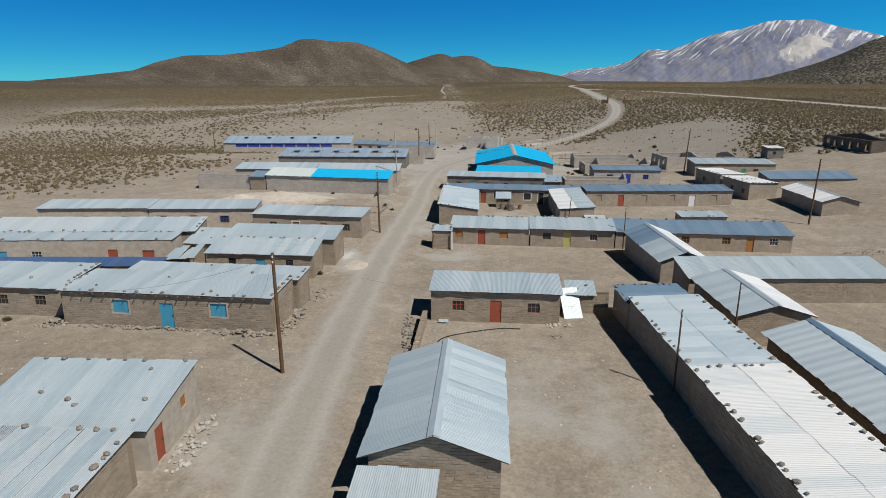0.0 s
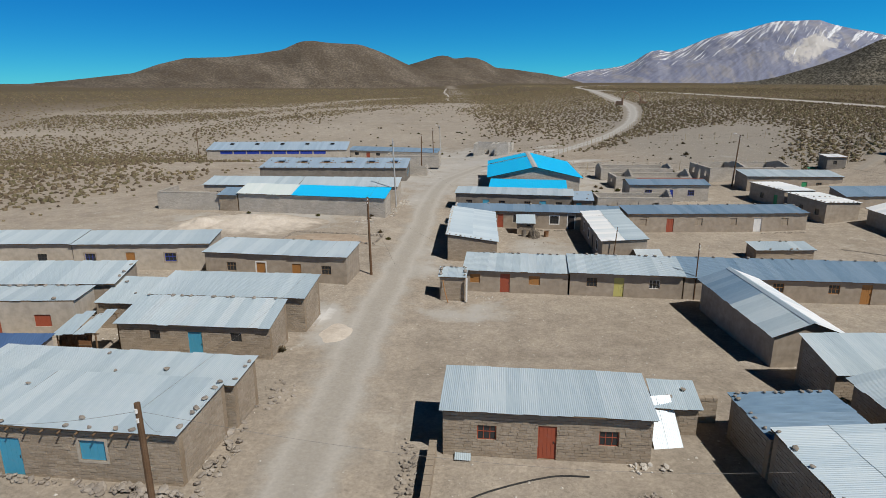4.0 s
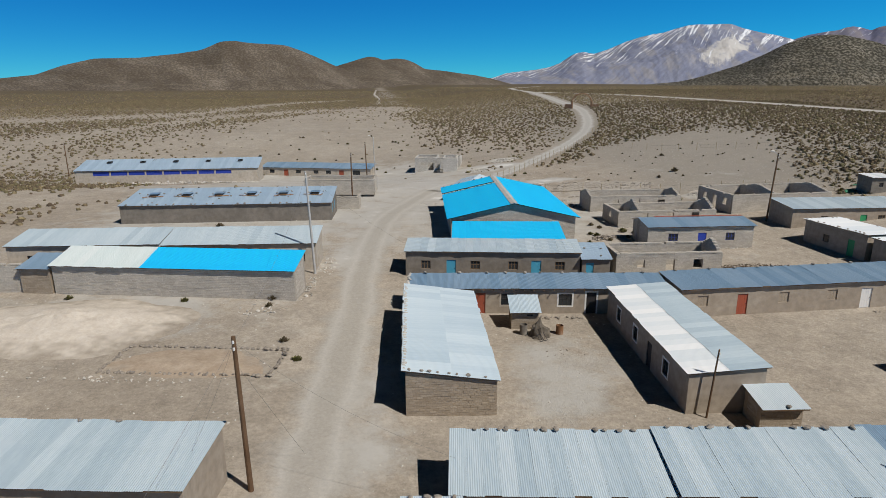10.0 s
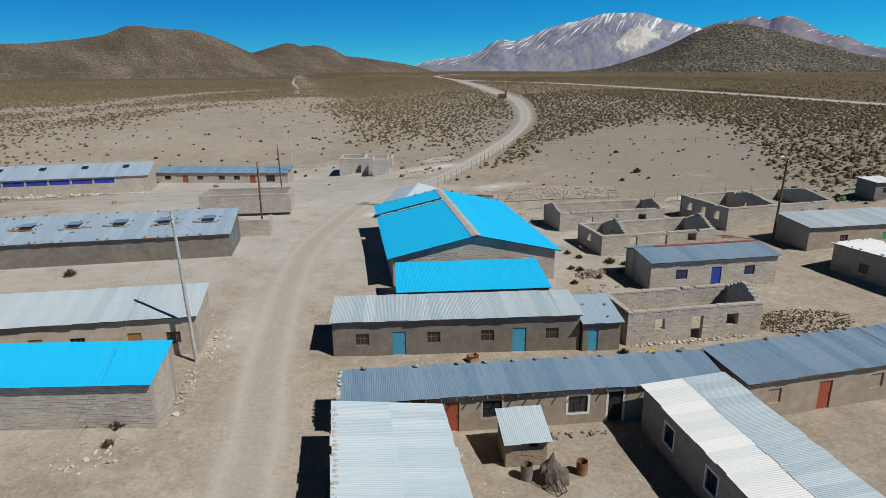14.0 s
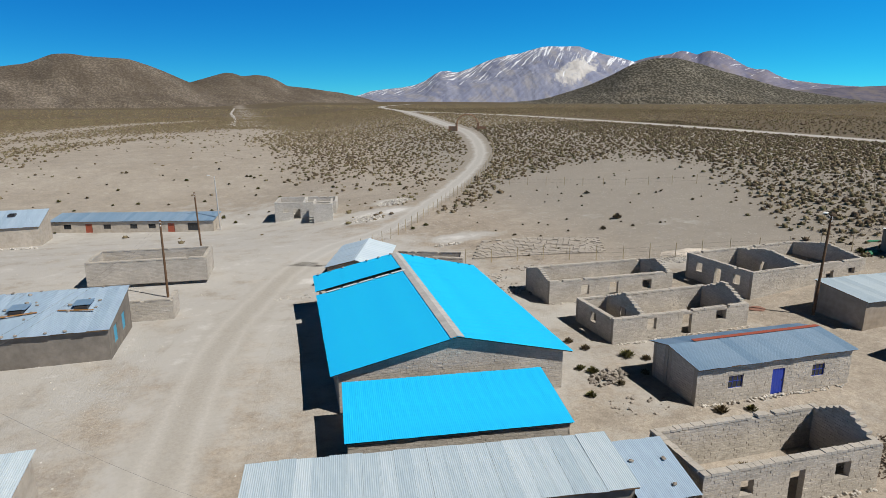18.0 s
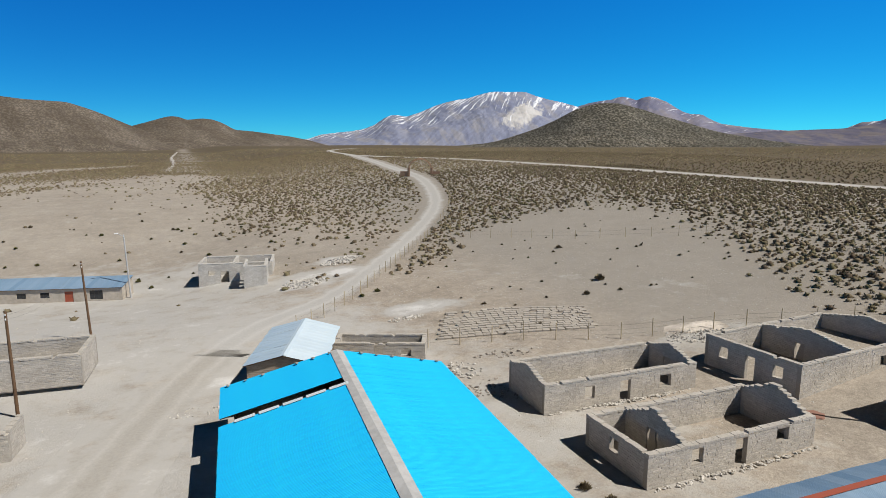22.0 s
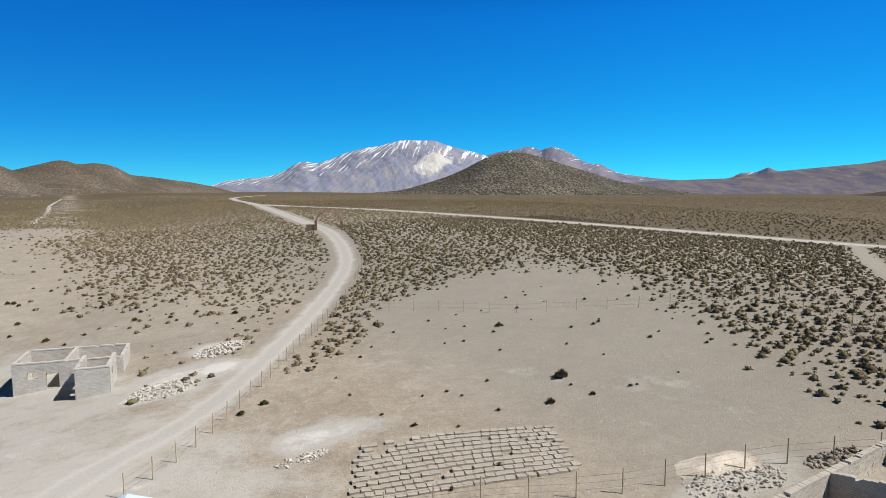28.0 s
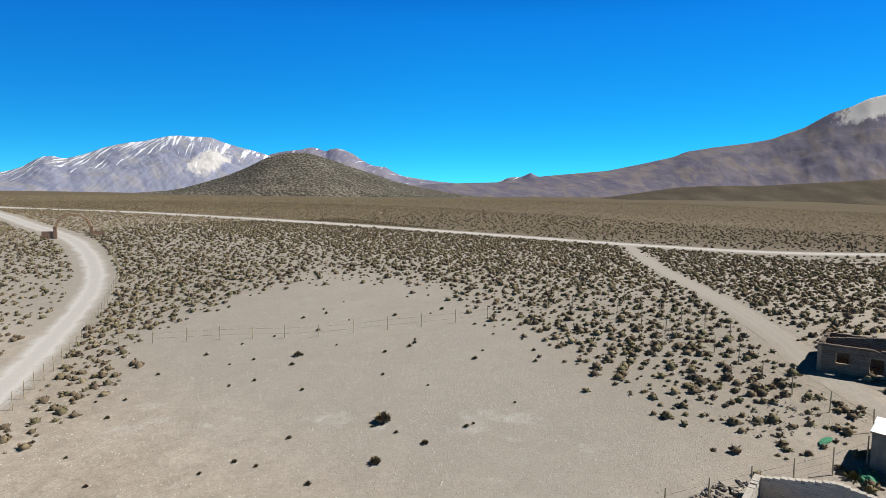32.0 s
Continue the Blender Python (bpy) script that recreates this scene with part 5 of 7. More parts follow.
shed_house(60.2, 113.0, 2, 16.5, 4.0, 2.3, 3.1, "long mud house under blue-grey zinc", mat=MUD, brick=False, roof=ZINC_DARK, z=0.2)
gable_house(57.6, 92.0, -3, 5.4, 12.8, 2.5, 3.3, "mud-plastered house under a bright zinc gable roof", mat=MUD, brick=False, roofs=(ZINC_BRIGHT, ZINC_BRIGHT), z=-0.2)
shed_house(74.0, 141.4, -3, 3.6, 3.2, 2.5, 2.7, "small block hut under a white roof", mat=CEMENT, brick=False, roof=ZINC_BRIGHT, name="hut", category="hut", front=(W1(1.2, IRON, 0.7, 1.1, 0.7),))

# ---- the hall with the blue roof ----
hall = gable_house(7.2, 130.3, -4.0, 15.9, 23.2, 3.05, 4.85, "large mud-brick hall under a bright blue gable roof", roofs=(BLUE_SHEET, BLUE_SHEET), mat=ADOBE_PALE, over=0.5, side=0.55, name="hall", category="hall", group="", cap=CONCRETE, z=-0.1, split=(17.0, 18.2), cap_wide=0.48)
shed_house(6.55, 123.1, -8.0, 12.8, 5.7, 2.35, 3.05, "low annex under a bright blue sheet roof", roof=BLUE_SHEET, mat=ADOBE_PALE, name="hall_annex", category="annex", group="", over=0.2, z=-0.3)
navy_house = shed_house(30.5, 124.1, -2.5, 13.3, 3.2, 2.75, 3.2, "mud-brick house with a navy blue door, zinc roof", mat=ADOBE_PALE, front=(("window", 2.6, 1.2, 0.95, 0.95, NAVY_PAINT), D1(6.3, NAVY_PAINT, 1.05, 2.05), ("window", 9.8, 1.1, 0.95, 0.95, NAVY_PAINT)), roof=ZINC_DARK, back=0.0)
child("ridge_strip", boxes_mesh("ridge_strip", [(2.0, 3.12, 3.36, 13.4, 3.5, 3.385)], RED_PAINT), navy_house, label="faded red ridge strip")
shed_house(30.5 + 13.3 * math.cos(radians(-2.5)) + 5.0 * math.sin(radians(2.5)), 124.1 + 13.3 * math.sin(radians(-2.5)) + 5.0, 177.5, 13.3, 1.75, 2.8, 3.2, "rear half of the mud-brick house, bluish zinc slope", mat=ADOBE_PALE, roof=ZINC_DARK, z=gz(30.5, 124.1) - 0.02, back=0.05, name="house_annex")
# left slope: shade is put into the sheet colour, right slope stays pale
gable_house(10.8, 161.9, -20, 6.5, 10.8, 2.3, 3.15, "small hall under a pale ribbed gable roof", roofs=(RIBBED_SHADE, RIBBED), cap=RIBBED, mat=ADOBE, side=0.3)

# ---- roofless mud-brick buildings ----
ruin(22.8, 114.5, -2.6, 11.5, 4.6, 2.7, "roofless mud-brick house with doorway and window openings", front=((2.3, 0.8, 1.1, 0.9), (5.4, 0.95, 0, 2.0), (8.4, 1.0, 1.0, 0.95)), gables=(False, True))
ruin(31.1, 135.0, -0.5, 14.2, 6.2, 2.2, "roofless mud-brick house with open gables", front=((3.4, 0.9, 0.9, 1.0), (7.0, 1.0, 0, 1.9), (10.6, 1.1, 1.0, 0.9)), left=((2.2, 0.9, 0.9, 0.9),), gables=(False, True), cross=((3.0, ((2.2, 1.0, 0, 1.9),)),), rise=1.3)
ruin(31.1, 146.4, -2.4, 14.5, 6.0, 2.55, "roofless mud-brick house with a stepped gable", front=((3.6, 0.9, 0.9, 1.0), (6.9, 1.0, 0, 2.0), (10.8, 1.1, 0.9, 1.0)), right=((2.4, 0.9, 1.0, 0.9),), gables=(True, True), rise=0.8)
ruin(50.8, 140.2, 3, 16.6, 9.3, 2.85, "tall roofless mud-brick building of two rooms", front=((10.6, 1.1, 1.0, 1.0), (14.0, 1.0, 0, 2.0)), left=((1.2, 0.9, 1.1, 1.1), (3.9, 0.9, 0, 2.2), (6.5, 0.9, 1.1, 1.1)), gables=(False, True), cross=((7.2, ((3.4, 0.9, 0, 2.1),)),), rise=0.8, z=0.3)
ruin(19.3, 166.0, -24, 9.0, 3.2, 2.1, "small roofless mud-brick rooms behind the hall", front=((1.6, 0.8, 0.9, 0.8), (4.0, 0.9, 0, 1.9), (6.6, 1.0, 0.8, 0.9)))
ruin(8.2, 219.4, -11.0, 12.2, 7.3, 4.0, "pale roofless mud-brick house beside the road", front=((1.6, 1.1, 1.9, 0.9), (3.6, 1.4, 0.7, 1.9)), cross=((5.6, ()),), rise=0.05, z=-3.7, mat=ADOBE_WHITE)
ruin(14.8, 210.2, -9.0, 3.6, 7.0, 4.1, "small pale roofless porch room of a ruin", right=((1.6, 0.9, 2.4, 1.0),), left=((1.0, 1.5, 0, 2.6), (4.0, 1.2, 0, 2.4)), sides=(1, 1, 0, 1), z=-3.0, mat=ADOBE_WHITE)
ruin(-15.4, 169.5, -5, 13.0, 6.0, 2.4, "roofless mud-brick enclosure beside a power pole", z=-0.1)
ruin(-9.4, 155.3, -6, 4.4, 3.4, 2.2, "low mud-brick wall joined to a house", sides=(1, 1, 0, 0))
ruin(-46.4, 116.0, -5, 10.2, 6.5, 2.9, "mud-brick yard wall beside a long building", sides=(1, 0, 0, 1), z=-0.15, jag=0.08)
ruin(92.0, 133.5, 1, 6.5, 17.0, 2.7, "row of dark roofless stone rooms on the slope", mat=ADOBE_DARK, left=tuple((1.2 + 2.7 * i, 1.1, 0.3 if i % 2 else 1.0, 1.6 if i % 2 else 1.0) for i in range(6)), cross=((3.2, ()),))

# ---- the village: west of the road ----
shed_house(-31.3, 47.6, -6.0, 17.9, 4.9, 2.9, 3.1, "long mud-brick house with cyan windows and door", front=(("shutter", 4.45, 1.35, 1.15, 1.1, CYAN_PAINT, MUD_PALE), D1(8.45, CYAN_PAINT, 1.15, 2.1), ("shutter", 12.75, 1.35, 1.15, 1.1, CYAN_PAINT, MUD_PALE)), stones=(("right", 9), ("left", 5), ("front", 15), ("some", 3)), rafters=True)
shed_house(-28.8, 52.9, -6.0, 16.2, 3.0, 2.75, 2.95, "mud-brick house behind, under bluish zinc", roof=ZINC, stones=(("right", 3), ("some", 3)))
shed_house(-24.6, 61.6, -5.0, 11.3, 3.6, 2.5, 3.2, "mud-brick house with a cyan door, zinc roof", front=(W1(2.3, IRON, 0.8, 1.3, 0.75), D1(5.2, CYAN_PAINT, 1.05), W1(8.4, IRON, 0.8, 1.3, 0.75)), roof=[ZINC, ZINC, ZINC_LIGHT, ZINC, ZINC, ZINC_LIGHT, ZINC], stones=(("rear", 13),))
shed_house(-24.6, 67.0, -4.7, 12.6, 4.2, 2.9, 3.4, "plain mud house under a zinc roof", mat=ADOBE, roof=ZINC)
shed_house(-29.0, 66.9, -4.7, 4.2, 4.2, 2.2, 2.9, "small mud-brick house under zinc", roof=ZINC, stones=(("some", 2),))
shed_house(-25.4, 80.4, -8.0, 14.9, 4.6, 2.8, 3.1, "mud-plastered house with two orange doors", mat=MUD, brick=False, front=(W1(2.3), D1(5.5, ORANGE_WOOD, 0.95, 1.95, WHITE_PAINT), D1(9.25, ORANGE_WOOD), W1(12.3)), stones=(("rear", 5),))
shed_house(-55.4, 82.5, 1.6, 14.9, 4.0, 2.95, 3.4, "long mud-plastered house, the older end of a row", mat=MUD_PALE, brick=False, front=(W1(6.0, IRON), W1(11.2, IRON)), roof=ZINC)
shed_house(-40.4, 82.9, 1.6, 14.4, 4.0, 2.85, 3.3, "long mud-plastered house with blue windows", mat=MUD_PALE, brick=False, front=(W1(1.2, NAVY_PAINT, 1.1, band=MUD), D1(5.5, ORANGE_WOOD), W1(9.6, NAVY_PAINT, 1.2, band=MUD)), roof=ZINC)
shed_house(-53.0, 68.8, 1, 12.2, 4.0, 3.05, 3.75, "mud house under a pale zinc roof", mat=MUD, brick=False, roof=ZINC_LIGHT, stones=(("front", 6),))
shed_house(-40.7, 69.0, 1, 12.0, 4.0, 3.05, 3.75, "mud house under a zinc roof, joined to its neighbour", mat=MUD, brick=False, roof=ZINC, stones=(("right", 3),))
shed_house(-54.0, 64.3, 1.0, 24.4, 3.0, 3.0, 3.15, "long flat-roofed mud house with brown door and shutter", mat=MUD_PALE, brick=False, over=0.05, front=(("shutter", 5.6, 1.0, 0.9, 0.95, CYAN_PAINT), W1(9.2, WHITE_PAINT, 1.1), D1(17.5, RED_PAINT, 1.05, 2.05), ("shutter", 21.2, 1.3, 0.95, 1.0, RED_PAINT)), roof=ZINC, stones=(("rear", 30), ("front", 9)))
shed_house(-44.0, 56.3, 0, 16.6, 2.2, 2.45, 2.65, "low house under dark blue sheets", mat=MUD_PALE, brick=False, roof=DARKBLUE_SHEET, over=0.15)
shed_house(-42.2, 50.0, -4, 9.8, 5.7, 2.5, 2.9, "mud-brick house under a flat zinc roof with stones", front=(W1(4.0), W1(7.4)), roof=ZINC, stones=(("right", 10), ("some", 2)))
shed_house(-24.0, 27.3, -2, 9.4, 5.7, 2.4, 3.2, "mud-brick house under zinc with a red door", mat=MUD_PALE, brick=False, roof=ZINC, stones=(("rear", 8), ("some", 6)), right=(D1(0.25, RED_PAINT, 0.9, 1.95), ("shutter", 3.2, 0.7, 1.4, 0.7, ORANGE_WOOD)))
shed_house(-25.0, 17.0, -4, 9.5, 9.6, 2.2, 2.75, "low mud house under zinc edged with stones", roof=[ZINC, ZINC_LIGHT], stones=(("right", 16), ("rear", 10)))
shed_house(-33.0, 114.3, -11.0, 23.6, 3.3, 2.95, 3.85, "long mud-brick building under blue and white sheets", roof=lambda q: CLEAR_SHEET if q < 0.375 else BLUE_SHEET, front=(), mat=ADOBE_PALE)
shed_house(-36.2, 114.8, -9.0, 3.0, 3.0, 2.5, 3.1, "small lean-to under a zinc sheet", roof=ZINC_DARK, name="lean_to", category="shed")
shed_house(-41.2, 122.0, -3.0, 15.8, 4.6, 2.9, 3.6, "long mud house under pale zinc", mat=MUD_PALE, brick=False, roof=ZINC, front=(W1(2.0), D1(5.0, ORANGE_WOOD), W1(8.0), W1(12.0)))
shed_house(-24.9, 120.6, -3.4, 16.2, 4.6, 3.0, 3.75, "long mud house with orange doors under zinc", mat=MUD_PALE, brick=False, roof=ZINC, front=(W1(2.0), D1(4.9, ORANGE_WOOD), W1(7.6), D1(11.4, ORANGE_WOOD), W1(14.0)))
shed_house(-38.9, 146.0, -1.8, 30.1, 8.6, 3.05, 4.05, "long cement-rendered barn, zinc roof with vents and stones", mat=CEMENT, brick=False, roof=ZINC_MID, right=(("shutter", 1.4, 1.3, 1.1, 1.5, CYAN_PAINT), ("shutter", 4.6, 1.3, 1.1, 1.5, CYAN_PAINT)), stones=(("rear", 12), ("some", 14), ("front", 26)), z=-0.55)
shed_house(-75.5, 213.6, 1.5, 43.6, 8.2, 3.7, 5.4, "large school hall with blue strip windows", mat=MUD_PALE, brick=False, roof=ZINC_MID, front=tuple(("shutter", 4.2 + 4.15 * i, 3.8, 2.45, 0.95, NAVY_PAINT) for i in range(8)), z=-4.8, name="school_hall", category="school")
shed_house(-33.5, 227.5, -15.0, 31.0, 5.0, 2.4, 3.2, "long school wing with red doors", mat=MUD_PALE, brick=False, roof=ZINC_DARK, front=(W1(2.5, IRON, 1.4), D1(6.6, RED_PAINT, 1.3), W1(10.0, IRON, 1.4), W1(15.0, IRON, 1.4), W1(18.5, IRON, 1.4), D1(22.2, RED_PAINT, 1.3), W1(26.0, IRON, 2.0, 0.5, 1.5)), z=-5.0, name="school_wing", category="school")


def far_stones():
    """The stones on the roofs beyond the first yards, as one mesh."""
    v, f = [], []
    for m, size, seed in FAR_STONES:
        r = random.Random(seed)
        me = STONES[r.randrange(4)]
        sz = size * r.uniform(0.75, 1.3)
        q = m @ pose(0, 0, sz * 0.22, r.uniform(-15, 15), r.uniform(-15, 15), r.uniform(0, 360)) @ Matrix.Diagonal((sz * r.uniform(0.9, 1.4), sz, sz * r.uniform(0.7, 1.0), 1))
        k = len(v)
        v += [tuple(q @ u.co) for u in me.vertices]
        f += [tuple(k + i for i in p.vertices) for p in me.polygons]
    tagged(new("roof_stones", mesh_from("roof_stones", v, f, STONE)), "brown field stones weighing down sheet roofs", "stones", kind="stuff")


far_stones()

# ---- power poles ----
def power_pole(x, y, height, mat, label, lean=(0, 0), lamp=False, r=0.13, z=None):
    z = gz(x, y) if z is None else z
    p = thing("power_pole", x, y, z, 0, label, "pole", "power poles of the village")
    top = (lean[0], lean[1], height)
    bar("shaft", (0, 0, -0.4), top, r, mat, p, r1=r * 0.72, n=10)
    for k, dz in enumerate((0.25, 0.6)):
        q = Vector(top) * ((height - dz) / height)
        bar("insulator", q + Vector((0, -0.13, -0.05)), q + Vector((0, -0.13, 0.09)), 0.05, WHITE_PAINT, p, n=8)
        bar("bracket", q + Vector((-0.03, 0, 0)), q + Vector((0, -0.14, 0)), 0.018, IRON, p, n=6)
    if lamp:
        arm = bar("lamp_arm", (top[0], top[1], height - 0.3), (top[0] - 0.9, top[1] - 0.2, height + 0.25), 0.03, CONCRETE, p, n=6)
        bm = bmesh.new()
        bmesh.ops.create_icosphere(bm, subdivisions=2, radius=0.2)
        for v in bm.verts:
            v.co = Vector((v.co.x * 1.7 + top[0] - 1.05, v.co.y * 0.8 + top[1] - 0.22, v.co.z * 0.55 + height + 0.27))
        part("lamp_head", bm, WHITE_PAINT, p, "pale street-lamp head")
    return p


POLES = [
    (-10.9, 38.2, 8.5, POLE_WOOD, "dark timber power pole beside the road", (-0.1, 0), False),
    (-8.65, 81.9, 8.3, POLE_WOOD, "dark timber power pole with a stay wire", (-0.15, 0, ), False),
    (-8.8, 118.3, 10.9, CONCRETE, "slim pale concrete power pole", (-0.4, 0), False),
    (-4.0, 186.5, 9.0, POLE_WOOD, "timber power pole by the enclosure", (-0.3, 0), False),
    (-2.4, 220.5, 10.6, CONCRETE, "street-lamp pole beyond the school", (-0.3, 0), True),
    (-6.4, 163.6, 8.6, POLE_WOOD, "timber power pole before a roofless enclosure", (0, 0), False),
    (52.6, 134.4, 9.6, POLE_WOOD, "dark timber lamp pole beside the ruins", (0.5, 0), True),
    (14.75, 35.6, 5.6, POLE_WOOD, "slim pole standing by a shed", (0, 0), False),
    (53.5, 88.0, 9.5, POLE_WOOD, "dark timber power pole", (0.3, 0), False),
    (-36.4, 47.0, 7.0, POLE_WOOD, "grey timber pole by a house", (0, 0), False),
    (-85, 231, 9.0, POLE_WOOD, "distant timber power pole", (0, 0), False),
    (23.0, 76.0, 5.6, POLE_WOOD, "thin dark post at a house corner", (0, 0), False),
    (18.0, 87.0, 4.6, POLE_WOOD, "thin timber post at a shed", (0.35, 0), False),
    (21.5, 42.2, 5.3, POLE_WOOD, "thin timber post by a gable", (0, 0), False),
]
for px, py, ph, pm, pl, lean, lamp in POLES:
    power_pole(px, py, ph, pm, pl, lean, lamp, r=0.07 if "thin" in pl or "slim pole" in pl else 0.14)


# ---- fences ----
PALE_POST = earth_material("pale_fence_timber", (0.36, 0.29, 0.18), (0.46, 0.38, 0.25), (0.55, 0.46, 0.32), 3)


def fence(line, gap, label, height=2.0, wires=(0.5, 1.0, 1.5)):
    """Timber posts along a line with strands of wire between them."""
    pts = smooth_line(line, 0.5)
    d = np.concatenate([[0], np.cumsum(np.linalg.norm(np.diff(pts, axis=0), axis=1))])
    n = int(d[-1] / gap)
    at = np.linspace(0, d[-1], n + 1)
    px, py = np.interp(at, d, pts[:, 0]), np.interp(at, d, pts[:, 1])
    x0, y0 = float(px[0]), float(py[0])
    z0 = gz(x0, y0)
    f = thing("fence", x0, y0, z0, 0, label, "fence", "fences round the sandy hollow")
    shapes = []
    r = random.Random(n)
    for k in range(3):
        me = bpy.data.meshes.new("post")
        bm = cylinder(bmesh.new(), (0, 0, -0.3), (r.uniform(-0.06, 0.06), r.uniform(-0.06, 0.06), height * r.uniform(0.93, 1.05)), 0.055, 0.045, 6)
        bm.to_mesh(me)
        bm.free()
        me.materials.append(PALE_POST)
        shapes.append(me)
    tops = []
    for x, y in zip(px, py):
        z = gz(x, y) - z0
        child("post", shapes[r.randrange(3)], f, pose(float(x) - x0, float(y) - y0, z, 0, 0, r.uniform(0, 360)))
        tops.append((float(x) - x0, float(y) - y0, z))
    for w in wires:
        part("wire", polytube(bmesh.new(), [(a[0], a[1], a[2] + w) for a in tops], 0.006, 3), IRON, f)
    return f


fence([(17.8, 178.3), (22.8, 184.0), (31.6, 196.2), (44.5, 215.4), (57, 234), (73.4, 263), (81, 281), (87, 300)], 3.1, "timber post and wire fence along the gravel road")
fence([(29.5, 166.6), (38.8, 163.4), (47.6, 158.9), (58.6, 155.4), (65, 151.6), (71.7, 146.8), (78, 143.2)], 3.3, "timber post and wire fence behind the ruins")
fence([(58, 226), (67, 215), (73.2, 205.1), (80.6, 197.7), (87.6, 190.8), (98, 184)], 4.2, "thin timber post fence across the sandy hollow", 1.8, (0.6, 1.3))
fence([(108, 190), (101.2, 183), (97, 169.1), (91.9, 159.8), (85.3, 152.2), (80.3, 144.9)], 3.6, "timber post fence running up the slope", 1.9)
fence([(112, 186), (104, 172), (98, 160)], 3.6, "second timber post fence on the slope", 1.9)


# ---- gate over the road ----
def gate_arch(x, y, z, rot, span):
    g = thing("gate_arch", x, y, z, rot, "arched brick gate over the gravel road", "gate")
    for sx in (-1, 1):
        p = child("pillar", boxes_mesh("pillar", [(sx * span / 2 - 0.4, -0.4, -0.6, sx * span / 2 + 0.4, 0.4, 2.6), (sx * span / 2 - 0.48, -0.48, 2.3, sx * span / 2 + 0.48, 0.48, 2.48)], RED_BRICK), g)
        child("side_wall", boxes_mesh("side_wall", [(sx * span / 2 + (0.4 if sx > 0 else -3.2), -0.15, -0.6, sx * span / 2 + (3.2 if sx > 0 else -0.4), 0.15, 1.3)], RED_BRICK), g)
    for r0 in (span / 2, span / 2 - 0.35):
        part("arch", polytube(bmesh.new(), [(r0 * math.cos(math.pi * i / 18), 0, 2.45 + r0 * 0.82 * math.sin(math.pi * i / 18)) for i in range(19)], 0.13, 8), ARCH_TUBE, g, "rust-coloured bent tube arch")
    return g


ARCH_TUBE = paint_material("faded_orange_paint", (0.4, 0.24, 0.14), 0.6, 0.4)
RED_BRICK = adobe_material("red_brick", (0.25, 0.15, 0.1), (0.34, 0.22, 0.15))
gate_arch(88.6, 325.0, gz(88.6, 325.0) + 0.3, -30, 8.6)

# ---- drying mud bricks ----
DRY_BRICK = adobe_material("drying_mud_brick", (0.34, 0.305, 0.26), (0.47, 0.43, 0.375))


def brick_shapes():
    out = []
    r = random.Random(5)
    for k in range(4):
        v = [(x + r.uniform(-0.01, 0.01), y + r.uniform(-0.01, 0.01), z + r.uniform(-0.008, 0.008)) for x, y, z in ((BOX - (0.5, 0.5, 0)) * (0.76, 0.5, 0.2)).tolist()]
        out.append(mesh_from("mud_brick", v, BOX_FACES.tolist(), DRY_BRICK))
    return out


def brick_yard():
    """Rows of mud bricks set on edge to dry on the sand."""
    a, b, c, d = Vector((31.7, 168.4, 0)), Vector((48.5, 163.0, 0)), Vector((51.7, 170.2, 0)), Vector((35.7, 176.5, 0))
    yard = thing("drying_bricks", a.x, a.y, gz(a.x, a.y), 0, "rows of grey mud bricks drying on the sand", "bricks")
    shapes, r, rest, made = brick_shapes(), random.Random(9), [], 0
    turn = math.degrees(math.atan2(b.y - a.y, b.x - a.x))
    rows = 12
    for j in range(rows):
        t = j / (rows - 1)
        p, q = a.lerp(d, t), b.lerp(c, t)
        bow = 0.9 * math.sin(math.pi * t)
        n = 21 + (j * 5) % 3
        for i in range(n):
            if r.random() < 0.05 or (j > 8 and i < 2 + (j - 8) * 2 and r.random() < 0.6):
                continue
            s = (i + 0.5 * (j % 2) + r.uniform(-0.07, 0.07)) / n
            w = p.lerp(q, s) + Vector((0, 0.8 * math.sin(math.pi * s) * t, 0))
            m = pose(w.x - a.x, w.y - a.y, gz(w.x, w.y) - gz(a.x, a.y) - 0.01, 5 + r.uniform(-6, 6), r.uniform(-4, 4), turn + r.uniform(-5, 5))
            if made < 300 and j < 11:
                child("mud_brick", shapes[r.randrange(4)], yard, m)
                made += 1
            else:
                rest.append((m, shapes[r.randrange(4)]))
    v, f = [], []
    for m, me in rest:
        k = len(v)
        v += [tuple(m @ u.co) for u in me.vertices]
        f += [tuple(k + i for i in fc) for fc in BOX_FACES.tolist()]
    ob = child("further_brick", mesh_from("further_brick", v, f, DRY_BRICK), yard)
    ob["kind"] = "stuff"


brick_yard()


